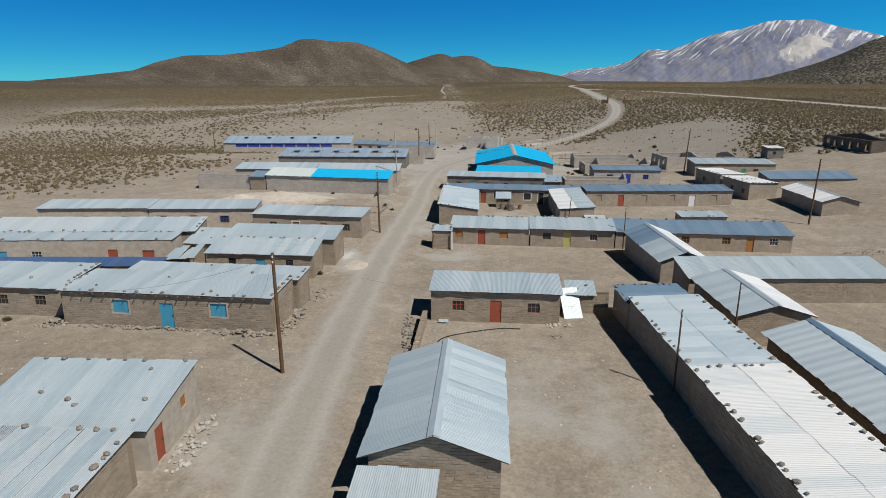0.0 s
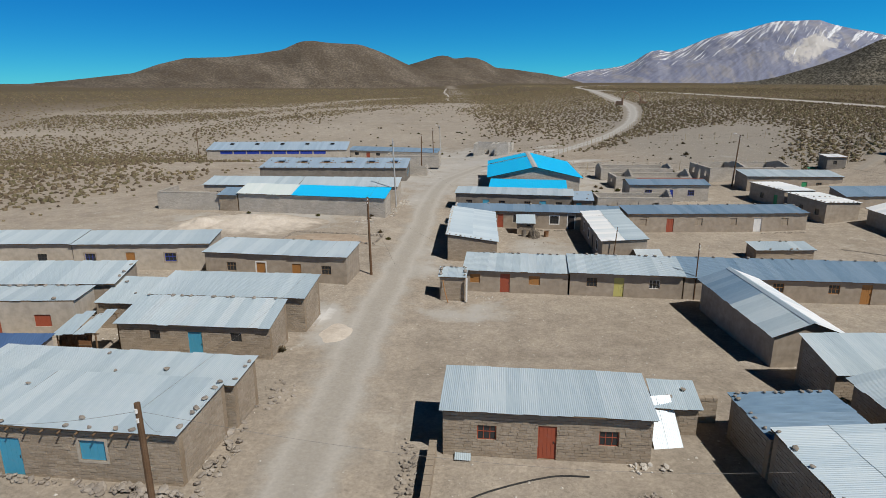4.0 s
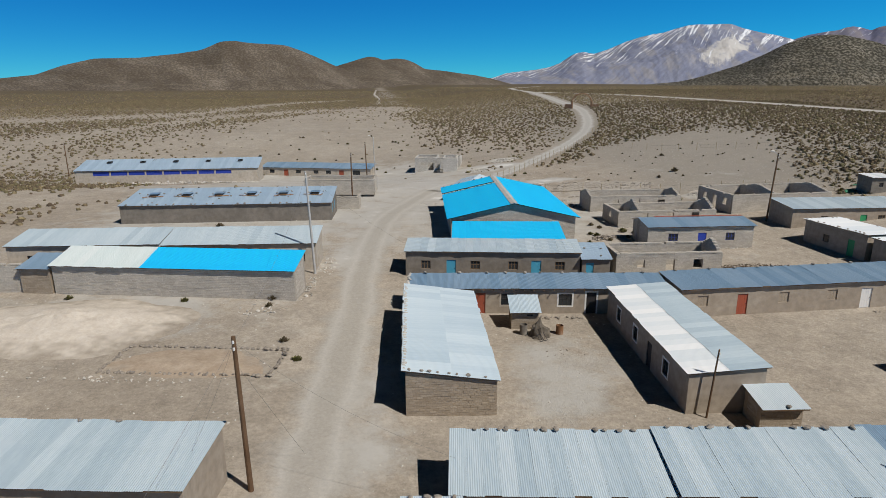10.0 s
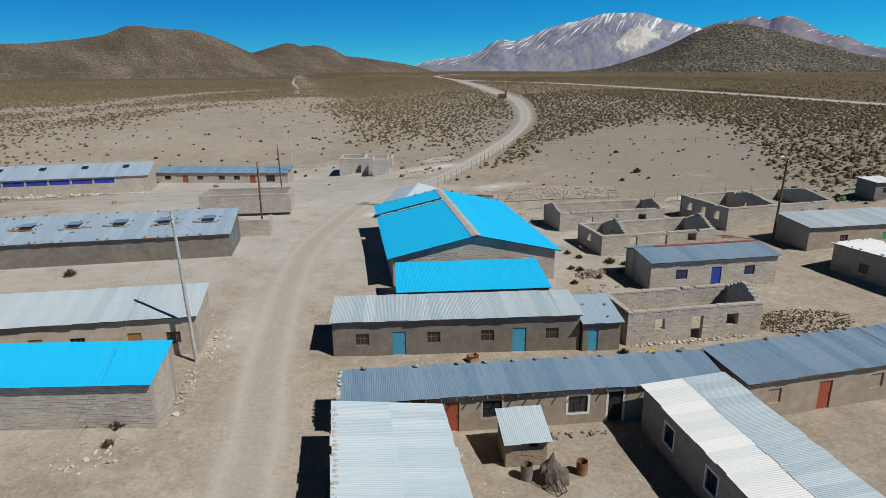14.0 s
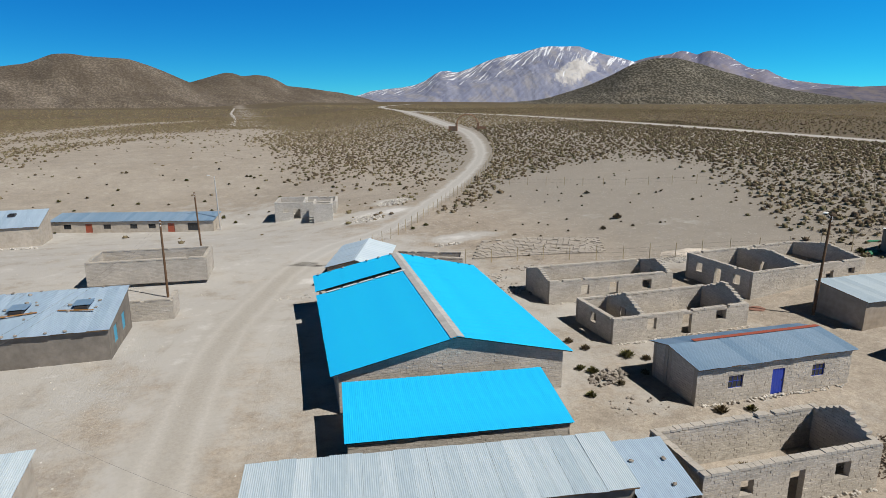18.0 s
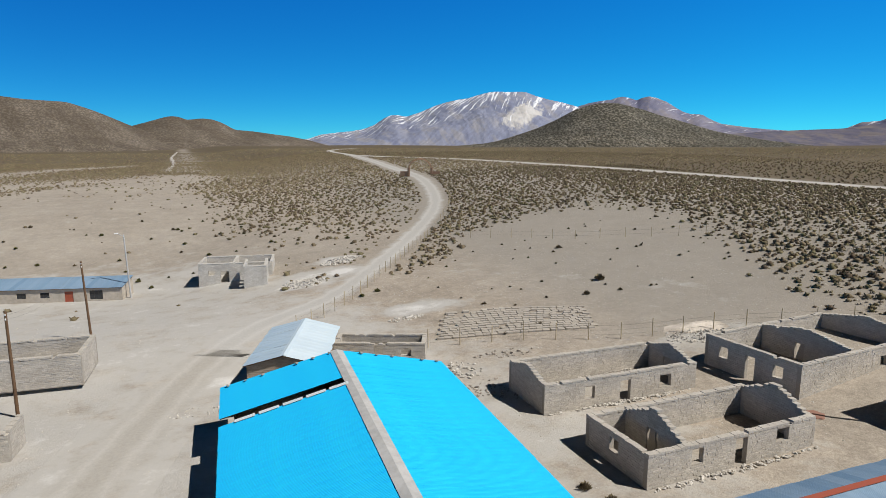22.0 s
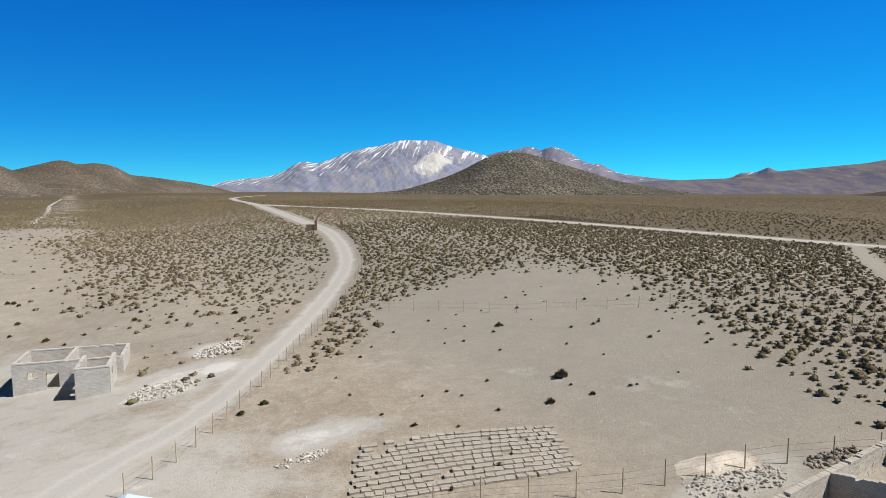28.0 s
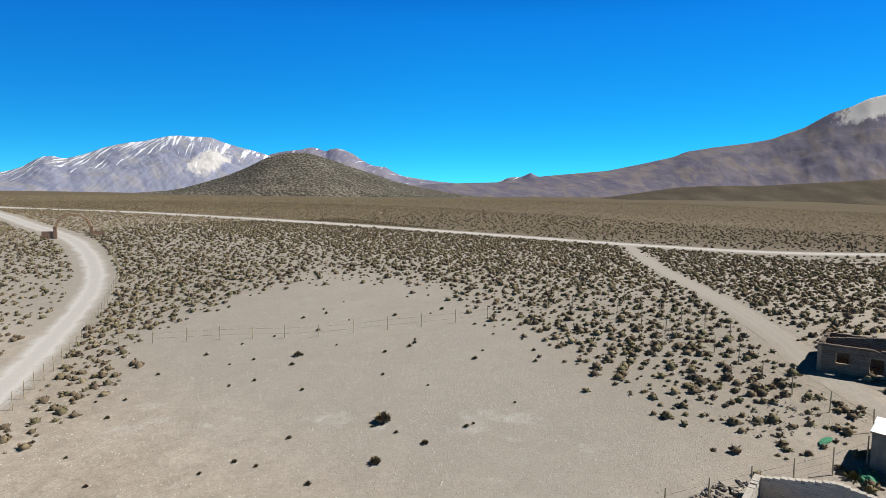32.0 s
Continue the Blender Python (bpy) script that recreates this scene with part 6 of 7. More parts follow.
# ---- rubble, stones, mounds ----
def rubble(x, y, rx, ry, count, size, label, pale=False, rot=0.0, heap=0.25, seed=0, z=None, mat=None):
    """A scatter or heap of broken stone as one mesh."""
    r = random.Random(seed + int(x * 10))
    v, f = [], []
    src = PALE_STONES if pale else STONES
    ca, sa = math.cos(radians(rot)), math.sin(radians(rot))
    for i in range(count):
        q, a = math.sqrt(r.random()), r.uniform(0, 6.283)
        dx, dy = q * math.cos(a) * rx, q * math.sin(a) * ry
        px, py = x + dx * ca - dy * sa, y + dx * sa + dy * ca
        s = size * r.uniform(0.4, 1.3)
        m = pose(px, py, (gz(px, py) if z is None else z) + heap * (1 - q) * r.uniform(0.3, 1.0) + s * 0.12, r.uniform(0, 40), r.uniform(0, 40), r.uniform(0, 360)) @ Matrix.Diagonal((s * r.uniform(0.9, 1.6), s, s * 0.8, 1))
        me = src[r.randrange(4)]
        k = len(v)
        v += [tuple(m @ u.co) for u in me.vertices]
        f += [tuple(k + i for i in p.vertices) for p in me.polygons]
    return tagged(new("rubble", mesh_from("rubble", v, f, mat or (STONE_PALE if pale else STONE))), label, "rubble", kind="stuff")


for args in (
    (-15.6, 45.2, 2.6, 0.5, 80, 0.4, "rough field stones heaped along a house wall", False, -6, 0.35),
    (-24.0, 46.4, 6.0, 0.35, 70, 0.3, "field stones along the foot of a house", False, -6, 0.2),
    (-12.6, 48.6, 0.7, 3.8, 55, 0.36, "field stones along a house wall", False, 0, 0.2),
    (-11.6, 55.0, 1.2, 2.6, 35, 0.3, "loose stones beside the road", False, 0, 0.05),
    (-32.3, 47.4, 1.4, 0.8, 30, 0.34, "heap of field stones between houses", False, 0, 0.3),
    (-27.2, 60.4, 1.6, 1.0, 50, 0.36, "heap of stones beside a house", False, 0, 0.45),
    (32.4, 217.6, 4.2, 2.4, 300, 0.42, "pale heap of broken stone by the road", True, 30, 0.5),
    (23.4, 205.4, 3.6, 3.0, 320, 0.34, "pale scattered rubble by a ruin", True, 30, 0.35),
    (31.0, 177.7, 2.3, 0.9, 110, 0.28, "small heap of broken mud bricks", True, 8, 0.1),
    (55.8, 155.2, 4.2, 2.2, 260, 0.24, "grey rubble heap by the fence", True, -18, 0.35),
    (65.0, 152.2, 3.6, 1.0, 120, 0.4, "row of dark stones by the fence", False, -18, 0.3),
    (27.4, 129.6, 2.0, 1.1, 60, 0.34, "low heap of stones beside a house", False, 20, 0.3),
    (27.0, 125.4, 2.4, 1.4, 26, 0.24, "loose stones on the ground", False, 0, 0.0),
    (22.5, 111.6, 2.6, 0.6, 40, 0.24, "loose stones behind a house", False, -5, 0.05),
    (40.0, 156.4, 6.0, 1.0, 60, 0.26, "loose stones behind a ruin", False, -12, 0.05),
    (35.5, 160.6, 3.4, 1.2, 46, 0.26, "loose stones on the sand", False, -12, 0.05),
    (-8.9, 113.8, 0.7, 3.4, 40, 0.26, "stones at the foot of a pale wall", True, 0, 0.08),
    (-7.6, 121.0, 0.9, 3.4, 50, 0.24, "stones at the foot of a pale wall", True, 0, 0.05),
    (-2.6, 44.5, 0.6, 6.0, 90, 0.26, "loose stones below a yard wall", False, 3, 0.1),
    (9.6, 47.3, 1.2, 0.5, 20, 0.26, "pale stones at a house corner", True, 0, 0.1),
    (6.6, 158.5, 2.2, 1.2, 40, 0.2, "loose stones beside the hall", True, 0, 0.0),
    (45.6, 102.7, 4.0, 0.3, 40, 0.2, "stones along the foot of a long house", False, 1, 0.05),
    (12.5, 104.6, 4.0, 0.3, 34, 0.26, "stones along the foot of a house", False, -6, 0.08),
    (38.3, 145.9, 7.0, 0.25, 150, 0.24, "rough stone footing of a ruin", True, -2.4, 0.12),
    (38.2, 134.6, 7.0, 0.25, 150, 0.24, "rough stone footing of a ruin", True, -0.5, 0.12),
    (38.4, 151.7, 6.6, 0.25, 110, 0.22, "stones along the inside of a ruined wall", True, -2.4, 0.1),
    (28.4, 114.0, 5.6, 0.25, 110, 0.22, "rough stone footing of a ruin", True, -2.6, 0.1),
    (37.0, 123.6, 6.4, 0.25, 120, 0.22, "rough stone footing of a house", True, -2.5, 0.1),
    (52.2, 72.6, 3.0, 1.2, 60, 0.2, "loose stones on the yard ground", False, 0, 0.0),
    (31.5, 152.6, 4.6, 2.6, 120, 0.28, "loose stones behind the hall", False, -15, 0.05),
    (29.5, 158.6, 2.2, 2.4, 80, 0.3, "loose stones by the small rooms", True, -15, 0.08),
    (-20.5, 94.9, 6.0, 0.4, 50, 0.2, "loose stones round a foundation", True, -9, 0.0),
    (2.6, 76.4, 3.0, 0.5, 40, 0.16, "small stones before a house", True, -7, 0.0),
    (-13.6, 29.6, 0.7, 3.0, 60, 0.32, "pale stones at the foot of a wall", True, 0, 0.15),
    (79.0, 151.5, 4.0, 2.0, 60, 0.3, "dark rubble beside a hut", False, 0, 0.2),
    (96.0, 166.0, 3.0, 1.2, 50, 0.3, "heap of dark stones on the slope", False, 0, 0.2),
    (-52.0, 211.0, 21.0, 1.6, 260, 0.5, "white stones along the school wall", True, 1.5, 0.7),
):
    rubble(*args)
DARK_LITTER = earth_material("dark_twigs_and_bark", (0.07, 0.05, 0.038), (0.12, 0.09, 0.068), (0.22, 0.18, 0.14), 3)
rubble(39.6, 115.3, 4.8, 2.3, 900, 0.15, "dark litter of twigs and bark beside a ruin", heap=0.12, mat=DARK_LITTER)
rubble(36.4, 116.2, 2.6, 1.6, 160, 0.14, "dark litter of twigs and bark beside a ruin", heap=0.03, mat=DARK_LITTER)
rubble(-12.4, 107.6, 2.2, 1.6, 26, 0.26, "loose stones before a house", pale=True, heap=0.0)


def pebbles(count, x0, x1, y0, y1, seed, label):
    """Small stones strewn over the bare ground."""
    r = np.random.default_rng(seed)
    x, y = r.uniform(x0, x1, count), r.uniform(y0, y1, count)
    s = 0.03 + 0.09 * r.random(count) ** 3
    t = np.array([(1, 0, 0), (0, 1, 0), (-1, 0, 0), (0, -1, 0), (0, 0, 0.7)], float)
    tf = np.array([(0, 1, 4), (1, 2, 4), (2, 3, 4), (3, 0, 4)])
    a = r.uniform(0, 6.283, count)
    px = (t[None, :, 0] * np.cos(a)[:, None] - t[None, :, 1] * np.sin(a)[:, None]) * s[:, None] + x[:, None]
    py = (t[None, :, 0] * np.sin(a)[:, None] + t[None, :, 1] * np.cos(a)[:, None]) * s[:, None] + y[:, None]
    pz = t[None, :, 2] * s[:, None] + ground_z(x, y)[:, None] - 0.01
    v = np.stack([px, py, pz], -1).reshape(-1, 3)
    f = (tf[None] + (np.arange(count) * 5)[:, None, None]).reshape(-1, 3)
    return tagged(new("pebbles", mesh_from("pebbles", v.tolist(), f.tolist(), STONE_PALE)), label, "pebbles", kind="stuff")


pebbles(9000, -60, 60, 18, 130, 41, "small pale stones strewn over the village ground")
pebbles(7000, -30, 95, 130, 230, 42, "small pale stones strewn over the sand")
pebbles(5000, 32, 84, 145, 212, 43, "small grey stones strewn over the sandy hollow")


def mound(x, y, rx, ry, height, rot, label, mat, seed=0, name="sand_mound"):
    v, f = [], []
    rings, spokes = 14, 40
    ca, sa = math.cos(radians(rot)), math.sin(radians(rot))
    for i in range(rings + 1):
        q = i / rings
        for j in range(spokes):
            a = 2 * math.pi * j / spokes
            w = 1 + 0.22 * noise.noise(Vector((math.cos(a) * 1.7, math.sin(a) * 1.7, seed)))
            dx, dy = math.cos(a) * q * rx * w, math.sin(a) * q * ry * w
            px, py = x + dx * ca - dy * sa, y + dx * sa + dy * ca
            n = noise.fractal(Vector((px * 0.5, py * 0.5, seed)), 0.9, 2.0, 4)
            v.append((px, py, gz(px, py) + height * ((1 - q) ** 1.2 * (1 + 0.5 * n)) + 0.05 * (1 - q) - 0.06 * q))
    for i in range(rings):
        for j in range(spokes):
            k, l = i * spokes + j, i * spokes + (j + 1) % spokes
            f.append((k, k + spokes, l + spokes, l))
    me = mesh_from(name, v, f, mat, True)
    reach = me.attributes.new("reach", "FLOAT", "POINT")
    reach.data.foreach_set("value", [i / rings for i in range(rings + 1) for j in range(spokes)])
    return tagged(new(name, me), label, "mound", kind="structure")


def loose_earth(name, c1, c2):
    """Loose earth that thins out into the sand round it."""
    m, nt, b = material(name, 0.97)
    at = coords(nt)
    sand, fine = sand_colour(nt, at)
    reach = nt.nodes.new("ShaderNodeAttribute")
    reach.attribute_name = "reach"
    c = ramp(nt, noise_tex(nt, at, 0.7, 6, 0.7), (0.35, c1), (0.65, c2))
    c = mix(nt, 0.5, c, ramp(nt, fine, (0.3, grey(0.34)), (0.7, grey(0.64))), "OVERLAY")
    thin = calc(nt, "ADD", reach.outputs["Fac"], calc(nt, "MULTIPLY", calc(nt, "SUBTRACT", noise_tex(nt, at, 0.5, 6, 0.75), 0.5), 1.6))
    nt.links.new(mix(nt, ramp(nt, thin, (0.62, grey(0.0)), (1.0, grey(1.0))), c, sand), b.inputs["Base Color"])
    bump(nt, b, fine, 0.8, 0.08)
    b.inputs["Specular IOR Level"].default_value = 0.1
    return m


PALE_EARTH = loose_earth("pale_loose_earth", (0.55, 0.49, 0.42), (0.67, 0.61, 0.53))
RED_EARTH = loose_earth("reddish_earth", (0.37, 0.29, 0.215), (0.47, 0.385, 0.3))
mound(-28.5, 105.8, 11.5, 6.6, 1.2, -6, "long low mound of pale loose earth", PALE_EARTH, 3)
mound(-34.5, 104.5, 6.0, 4.2, 1.1, 8, "low mound of pale loose earth", PALE_EARTH, 5)
mound(57.0, 157.4, 4.2, 1.9, 0.5, -18, "low heap of grey earth by the fence", PALE_EARTH, 13)
mound(-9.6, 66.0, 2.0, 3.4, 0.12, -8, "pale earth spilled beside a house", PALE_EARTH, 15)
mound(-15.7, 97.0, 7.2, 3.0, 0.14, -9, "reddish earth inside a stone foundation", RED_EARTH, 17)


def foundation():
    """A rectangle of stones laid out for a house."""
    f = thing("stone_foundation", -21.8, 96.2, gz(-21.8, 96.2), -9, "rectangle of rough stones for a new house", "foundation")
    r = random.Random(4)
    for (x0, y0), (x1, y1) in (((0, 0), (12.2, 0)), ((12.2, 0), (12.2, 4.4)), ((12.2, 4.4), (0, 4.4)), ((0, 4.4), (0, 0))):
        n = int(math.hypot(x1 - x0, y1 - y0) / 0.36)
        for i in range(n):
            t = (i + r.random() * 0.5) / n
            s = r.uniform(0.25, 0.45)
            child("stone", STONES[r.randrange(4)], f, pose(x0 + (x1 - x0) * t + r.uniform(-0.12, 0.12), y0 + (y1 - y0) * t + r.uniform(-0.12, 0.12), s * 0.15, r.uniform(0, 30), r.uniform(0, 30), r.uniform(0, 360)) @ Matrix.Diagonal((s, s * 0.8, s * 0.8, 1)))


foundation()


# ---- shrubs that stand alone ----
GREEN_LEAF, nt, b = material("green_scrub", 0.9)
isl = nt.nodes.new("ShaderNodeNewGeometry").outputs["Random Per Island"]
nt.links.new(ramp(nt, isl, (0.0, (0.07, 0.06, 0.025)), (0.6, (0.12, 0.12, 0.035)), (1.0, (0.22, 0.2, 0.06))), b.inputs["Base Color"])


def shrub_mesh(seed, mat, blades=70):
    r = random.Random(seed)
    v, f = [], []
    for k in range(blades):
        a, t = r.uniform(0, 6.283), r.random()
        lean = t ** 0.7
        h = r.uniform(0.6, 1.0) * (1.0 - 0.55 * lean)
        tx, ty = lean * 0.55 * math.cos(a), lean * 0.55 * math.sin(a)
        ox, oy = tx * 0.3, ty * 0.3
        w = r.uniform(0.035, 0.075)
        px, py = -math.sin(a) * w, math.cos(a) * w
        i = len(v)
        mx, my, mz = (ox + tx) * 0.55, (oy + ty) * 0.55, h * 0.7
        v += [(ox, oy, -0.05), (mx + px, my + py, mz), (tx, ty, h), (mx - px, my - py, mz)]
        f += [(i, i + 1, i + 3), (i + 3, i + 1, i + 2)]
        j = len(v)
        v += [(ox, oy, 0), (mx, my + w, mz * 0.7), (tx * 0.8, ty * 0.8, h * 0.85), (mx, my - w, mz * 0.6)]
        f += [(j, j + 1, j + 3), (j + 3, j + 1, j + 2)]
    return mesh_from("shrub", v, f, mat)


SHRUBS = [shrub_mesh(60 + k, LEAF) for k in range(3)] + [shrub_mesh(70 + k, GREEN_LEAF) for k in range(3)]


def shrub(x, y, size, green, seed):
    r = random.Random(seed)
    ob = new("shrub", SHRUBS[(3 if green else 0) + r.randrange(3)])
    ob.matrix_basis = pose(x, y, gz(x, y) - 0.02, 0, 0, r.uniform(0, 360)) @ Matrix.Diagonal((size, size, size * 0.62, 1))
    return tagged(ob, "low green tola shrub on bare sand" if green else "low dry brown shrub on bare sand", "shrub", "shrubs standing alone on the sand")


shrub(61.0, 179.5, 2.0, False, 1)
shrub(55.4, 174.7, 1.2, False, 2)
shrub(68.0, 200.8, 1.3, False, 3)
shrub(29.1, 191.1, 1.0, True, 4)
shrub(31.8, 192.5, 1.1, True, 5)
shrub(47.5, 151.5, 2.6, True, 6)
shrub(-24.0, 141.5, 1.6, False, 7)
rr = random.Random(31)
for i in range(70):
    x, y = rr.uniform(38, 96), rr.uniform(166, 214)
    if float(shrub_cover(np.float64(x), np.float64(y))) < 0.35:
        shrub(x, y, rr.uniform(0.35, 0.8), rr.random() < 0.3, 100 + i)
for i in range(60):
    x, y = rr.uniform(-40, 44), rr.uniform(222, 285)
    if road_distance(np.array([x]), np.array([y]), ROAD_LINES["village"])[0] > 6:
        shrub(x, y, rr.uniform(0.7, 1.4), rr.random() < 0.6, 300 + i)
for i, (x, y) in enumerate(((24.5, 127.5), (27.5, 128.3), (26.0, 131.5), (30.3, 129.3), (34.0, 122.6), (28.5, 117.5), (-31.0, 112.5), (-12.0, 108.4), (-20.0, 110.6), (-9.6, 100.5), (-8.2, 97.0), (-36.5, 48.2), (-38.0, 46.0), (-13.0, 62.2), (22.0, 113.4))):
    shrub(x, y, 0.9, i % 2 == 0, 500 + i)

# ---- yard of the house with the red door ----
RUST = earth_material("rusted_sheet", (0.16, 0.075, 0.035), (0.24, 0.13, 0.07), (0.36, 0.27, 0.2), 2)


def yard_wall(x, y, rot, length, height, label, cap=True):
    w = thing("yard_wall", x, y, min(gz(x, y), gz(x + length * math.cos(radians(rot)), y + length * math.sin(radians(rot)))), rot, label, "wall", "yard walls")
    put_wall(w, 0, 0, 0, length, lambda q: height, [], ADOBE, 0.34, True, 0.1)
    if cap:
        r = random.Random(int(length * 10))
        for i in range(int(length / 0.34)):
            s = r.uniform(0.28, 0.4)
            child("capstone", PALE_STONES[r.randrange(4)], w, pose(0.2 + i * 0.34, 0.17 + r.uniform(-0.05, 0.05), height - 0.02, r.uniform(0, 20), 0, r.uniform(0, 360)) @ Matrix.Diagonal((s, s, s * 0.7, 1)))
    return w


yard_wall(-2.2, 36.0, 86.0, 12.6, 0.85, "low mud-brick yard wall capped with pale stones")
yard_wall(9.9, 52.4, -3, 5.0, 1.5, "mud-brick yard wall beside an outhouse", False)
shed_house(10.9, 50.9, -5, 2.3, 1.9, 1.7, 2.2, "small mud-brick outhouse under a zinc sheet", name="outhouse", category="shed", group="", stones=(("some", 2),), over=0.3)
shed_house(-4.0, 20.4, -5, 3.4, 3.6, 1.9, 2.2, "low lean-to under white sheets before a gable", name="lean_to", category="shed", group="", roof=ZINC)


def leaning_sheet(x, y, z, rx, rz, w, l, mat, label, name="loose_sheet"):
    s = thing(name, x, y, z, 0, label, "sheet")
    m = pose(0, 0, 0, rx, 0, rz)
    for i in range(max(1, round(w / 0.8))):
        child("sheet_panel", sheet_mesh(0.85, l, mat), s, m @ pose(i * 0.8, 0, 0.01 * i))
    for t in (0.2, 0.75):
        child("batten", boxes_mesh("batten", [(0, l * t, -0.05, max(1, round(w / 0.8)) * 0.8, l * t + 0.06, -0.015)], WOOD), s, m)
    return s


leaning_sheet(10.4, 49.2, 0.3, 48, 8, 1.6, 2.9, ZINC_LIGHT, "white corrugated sheet panel leaning on a wall")
leaning_sheet(-0.4, 48.0, 0.5, 3, -4, 0.8, 1.9, ZINC, "bent zinc sheet lying on the ground")
leaning_sheet(-28.4, 60.0, 0.2, 70, -4, 2.4, 2.3, RUST, "rusty sheet wall of a porch beside a house", "rusty_screen")
def porch(x, y, z, rot):
    """A makeshift porch: crooked posts, rails and sagging zinc sheets."""
    h = thing("porch", x, y, z, rot, "crooked porch of posts and sagging zinc sheets", "porch")
    for px, py, ph in ((0.1, 0.2, 2.2), (3.0, 0.1, 2.35), (0.2, 2.6, 2.6), (3.0, 2.7, 2.9)):
        bar("post", (px, py, -0.2), (px + 0.06, py - 0.05, ph), 0.06, WOOD, h, n=7)
    for a_, b_ in (((0, 0.2, 2.18), (3.3, 0.1, 2.38)), ((0, 2.6, 2.58), (3.2, 2.7, 2.88)), ((1.6, 0.0, 2.3), (1.6, 2.8, 2.78))):
        bar("rail", a_, b_, 0.045, WOOD, h, n=6)
    for i, (tilt, lift) in enumerate(((9, 0.0), (12, 0.06), (8, 0.02), (13, 0.1))):
        child("roof_sheet", sheet_mesh(0.85, 3.0, ZINC), h, pose(-0.1 + i * 0.82, -0.15, 2.26 + 0.05 * i + lift, tilt, -3, 0))
    door = child("door", boxes_mesh("door", [(1.75, 0.02, 0.02, 2.65, 0.07, 1.85)], RUST), h, label="rusty sheet door")
    child("batten", boxes_mesh("batten", [(1.75, -0.02, 0.3, 2.65, 0.02, 0.38), (1.75, -0.02, 1.5, 2.65, 0.02, 1.58)], WOOD), door)
    return h


porch(-28.2, 59.8, gz(-28.2, 59.8), -4)
leaning_sheet(-25.9, 59.2, 0.3, 8, 20, 1.6, 1.8, ZINC_BRIGHT, "white sheet lying beside a house")


def tube_thing(name, pts, r, mat, label, category, n=6):
    p = [Vector(q) for q in pts]
    out = []
    for i in range(len(p) - 1):
        a, b, c, d = p[max(i - 1, 0)], p[i], p[i + 1], p[min(i + 2, len(p) - 1)]
        for k in range(8):
            t = k / 8
            out.append(0.5 * ((2 * b) + (c - a) * t + (2 * a - 5 * b + 4 * c - d) * t * t + (3 * b - a - 3 * c + d) * t ** 3))
    out.append(p[-1])
    bm = polytube(bmesh.new(), out, r, n)
    me = bpy.data.meshes.new(name)
    bm.to_mesh(me)
    bm.free()
    me.materials.append(mat)
    return tagged(new(name, me), label, category)


tube_thing("hose", [(x, y, gz(x, y) + 0.03) for x, y in ((6.3, 46.6), (4.4, 46.6), (1.7, 45.6), (0.1, 44.6), (-0.4, 43.4), (0.1, 41.8), (1.8, 40.2))], 0.045, RUBBER, "black hose lying in a loop on the ground", "hose")
rubble(8.9, 44.9, 0.7, 0.4, 24, 0.14, "burnt heap of ash on the ground", False, 0, 0.1)


# ---- yard with the white window ----
def drum(x, y, h, r, mat, label):
    z = gz(x, y)
    d = thing("drum", x, y, z, 0, label, "drum")
    bm = bmesh.new()
    n = 20
    rings = []
    for rad, zz in ((r, 0), (r, h * 0.32), (r * 1.04, h * 0.34), (r, h * 0.36), (r, h * 0.65), (r * 1.04, h * 0.67), (r, h * 0.69), (r, h), (r * 0.93, h), (r * 0.93, h * 0.5)):
        rings.append([bm.verts.new((rad * math.cos(2 * math.pi * i / n), rad * math.sin(2 * math.pi * i / n), zz)) for i in range(n)])
    for a, c in zip(rings, rings[1:]):
        for i in range(n):
            bm.faces.new((a[i], a[(i + 1) % n], c[(i + 1) % n], c[i]))
    bm.faces.new(rings[-1])
    part("shell", bm, mat, d)
    return d


drum(12.8, 101.1, 0.75, 0.3, RUST, "rusty open oil drum in a yard")
drum(9.8, 101.4, 0.85, 0.32, CEMENT, "old grey barrel beside a mud hut")
shed_house(9.0, 102.5, -6, 2.3, 2.0, 1.6, 2.2, "tiny mud-brick hut under a zinc sheet", name="small_hut", category="hut", group="", stones=(("front", 5),), over=0.35, front=(("shutter", 1.3, 0.5, 1.1, 0.3, IRON),))


def scrap_frame(x, y, rot, label):
    z = gz(x, y)
    s = thing("scrap_frame", x, y, z, rot, label, "scrap")
    for a, b in (((0, 0, 0.02), (0, 1.0, 0.9)), ((0.7, 0, 0.02), (0.7, 1.0, 0.9)), ((0, 0, 0.02), (0.7, 0, 0.02)), ((0, 1.0, 0.9), (0.7, 1.0, 0.9)), ((0, 0.5, 0.45), (0.7, 0.5, 0.45)), ((0.35, 0, 0.02), (0.35, 1.0, 0.9))):
        bar("rail", a, b, 0.03, IRON, s, n=6)
    return s


scrap_frame(10.8, 99.6, 25, "dark iron bed frame leaning on a heap")
rubble(11.2, 100.9, 0.6, 0.6, 34, 0.3, "heap of firewood and sacks in a yard", False, 0, 0.7)
rubble(12.0, 97.0, 1.6, 1.2, 14, 0.12, "twigs and litter on the yard ground", False, 0, 0.0)

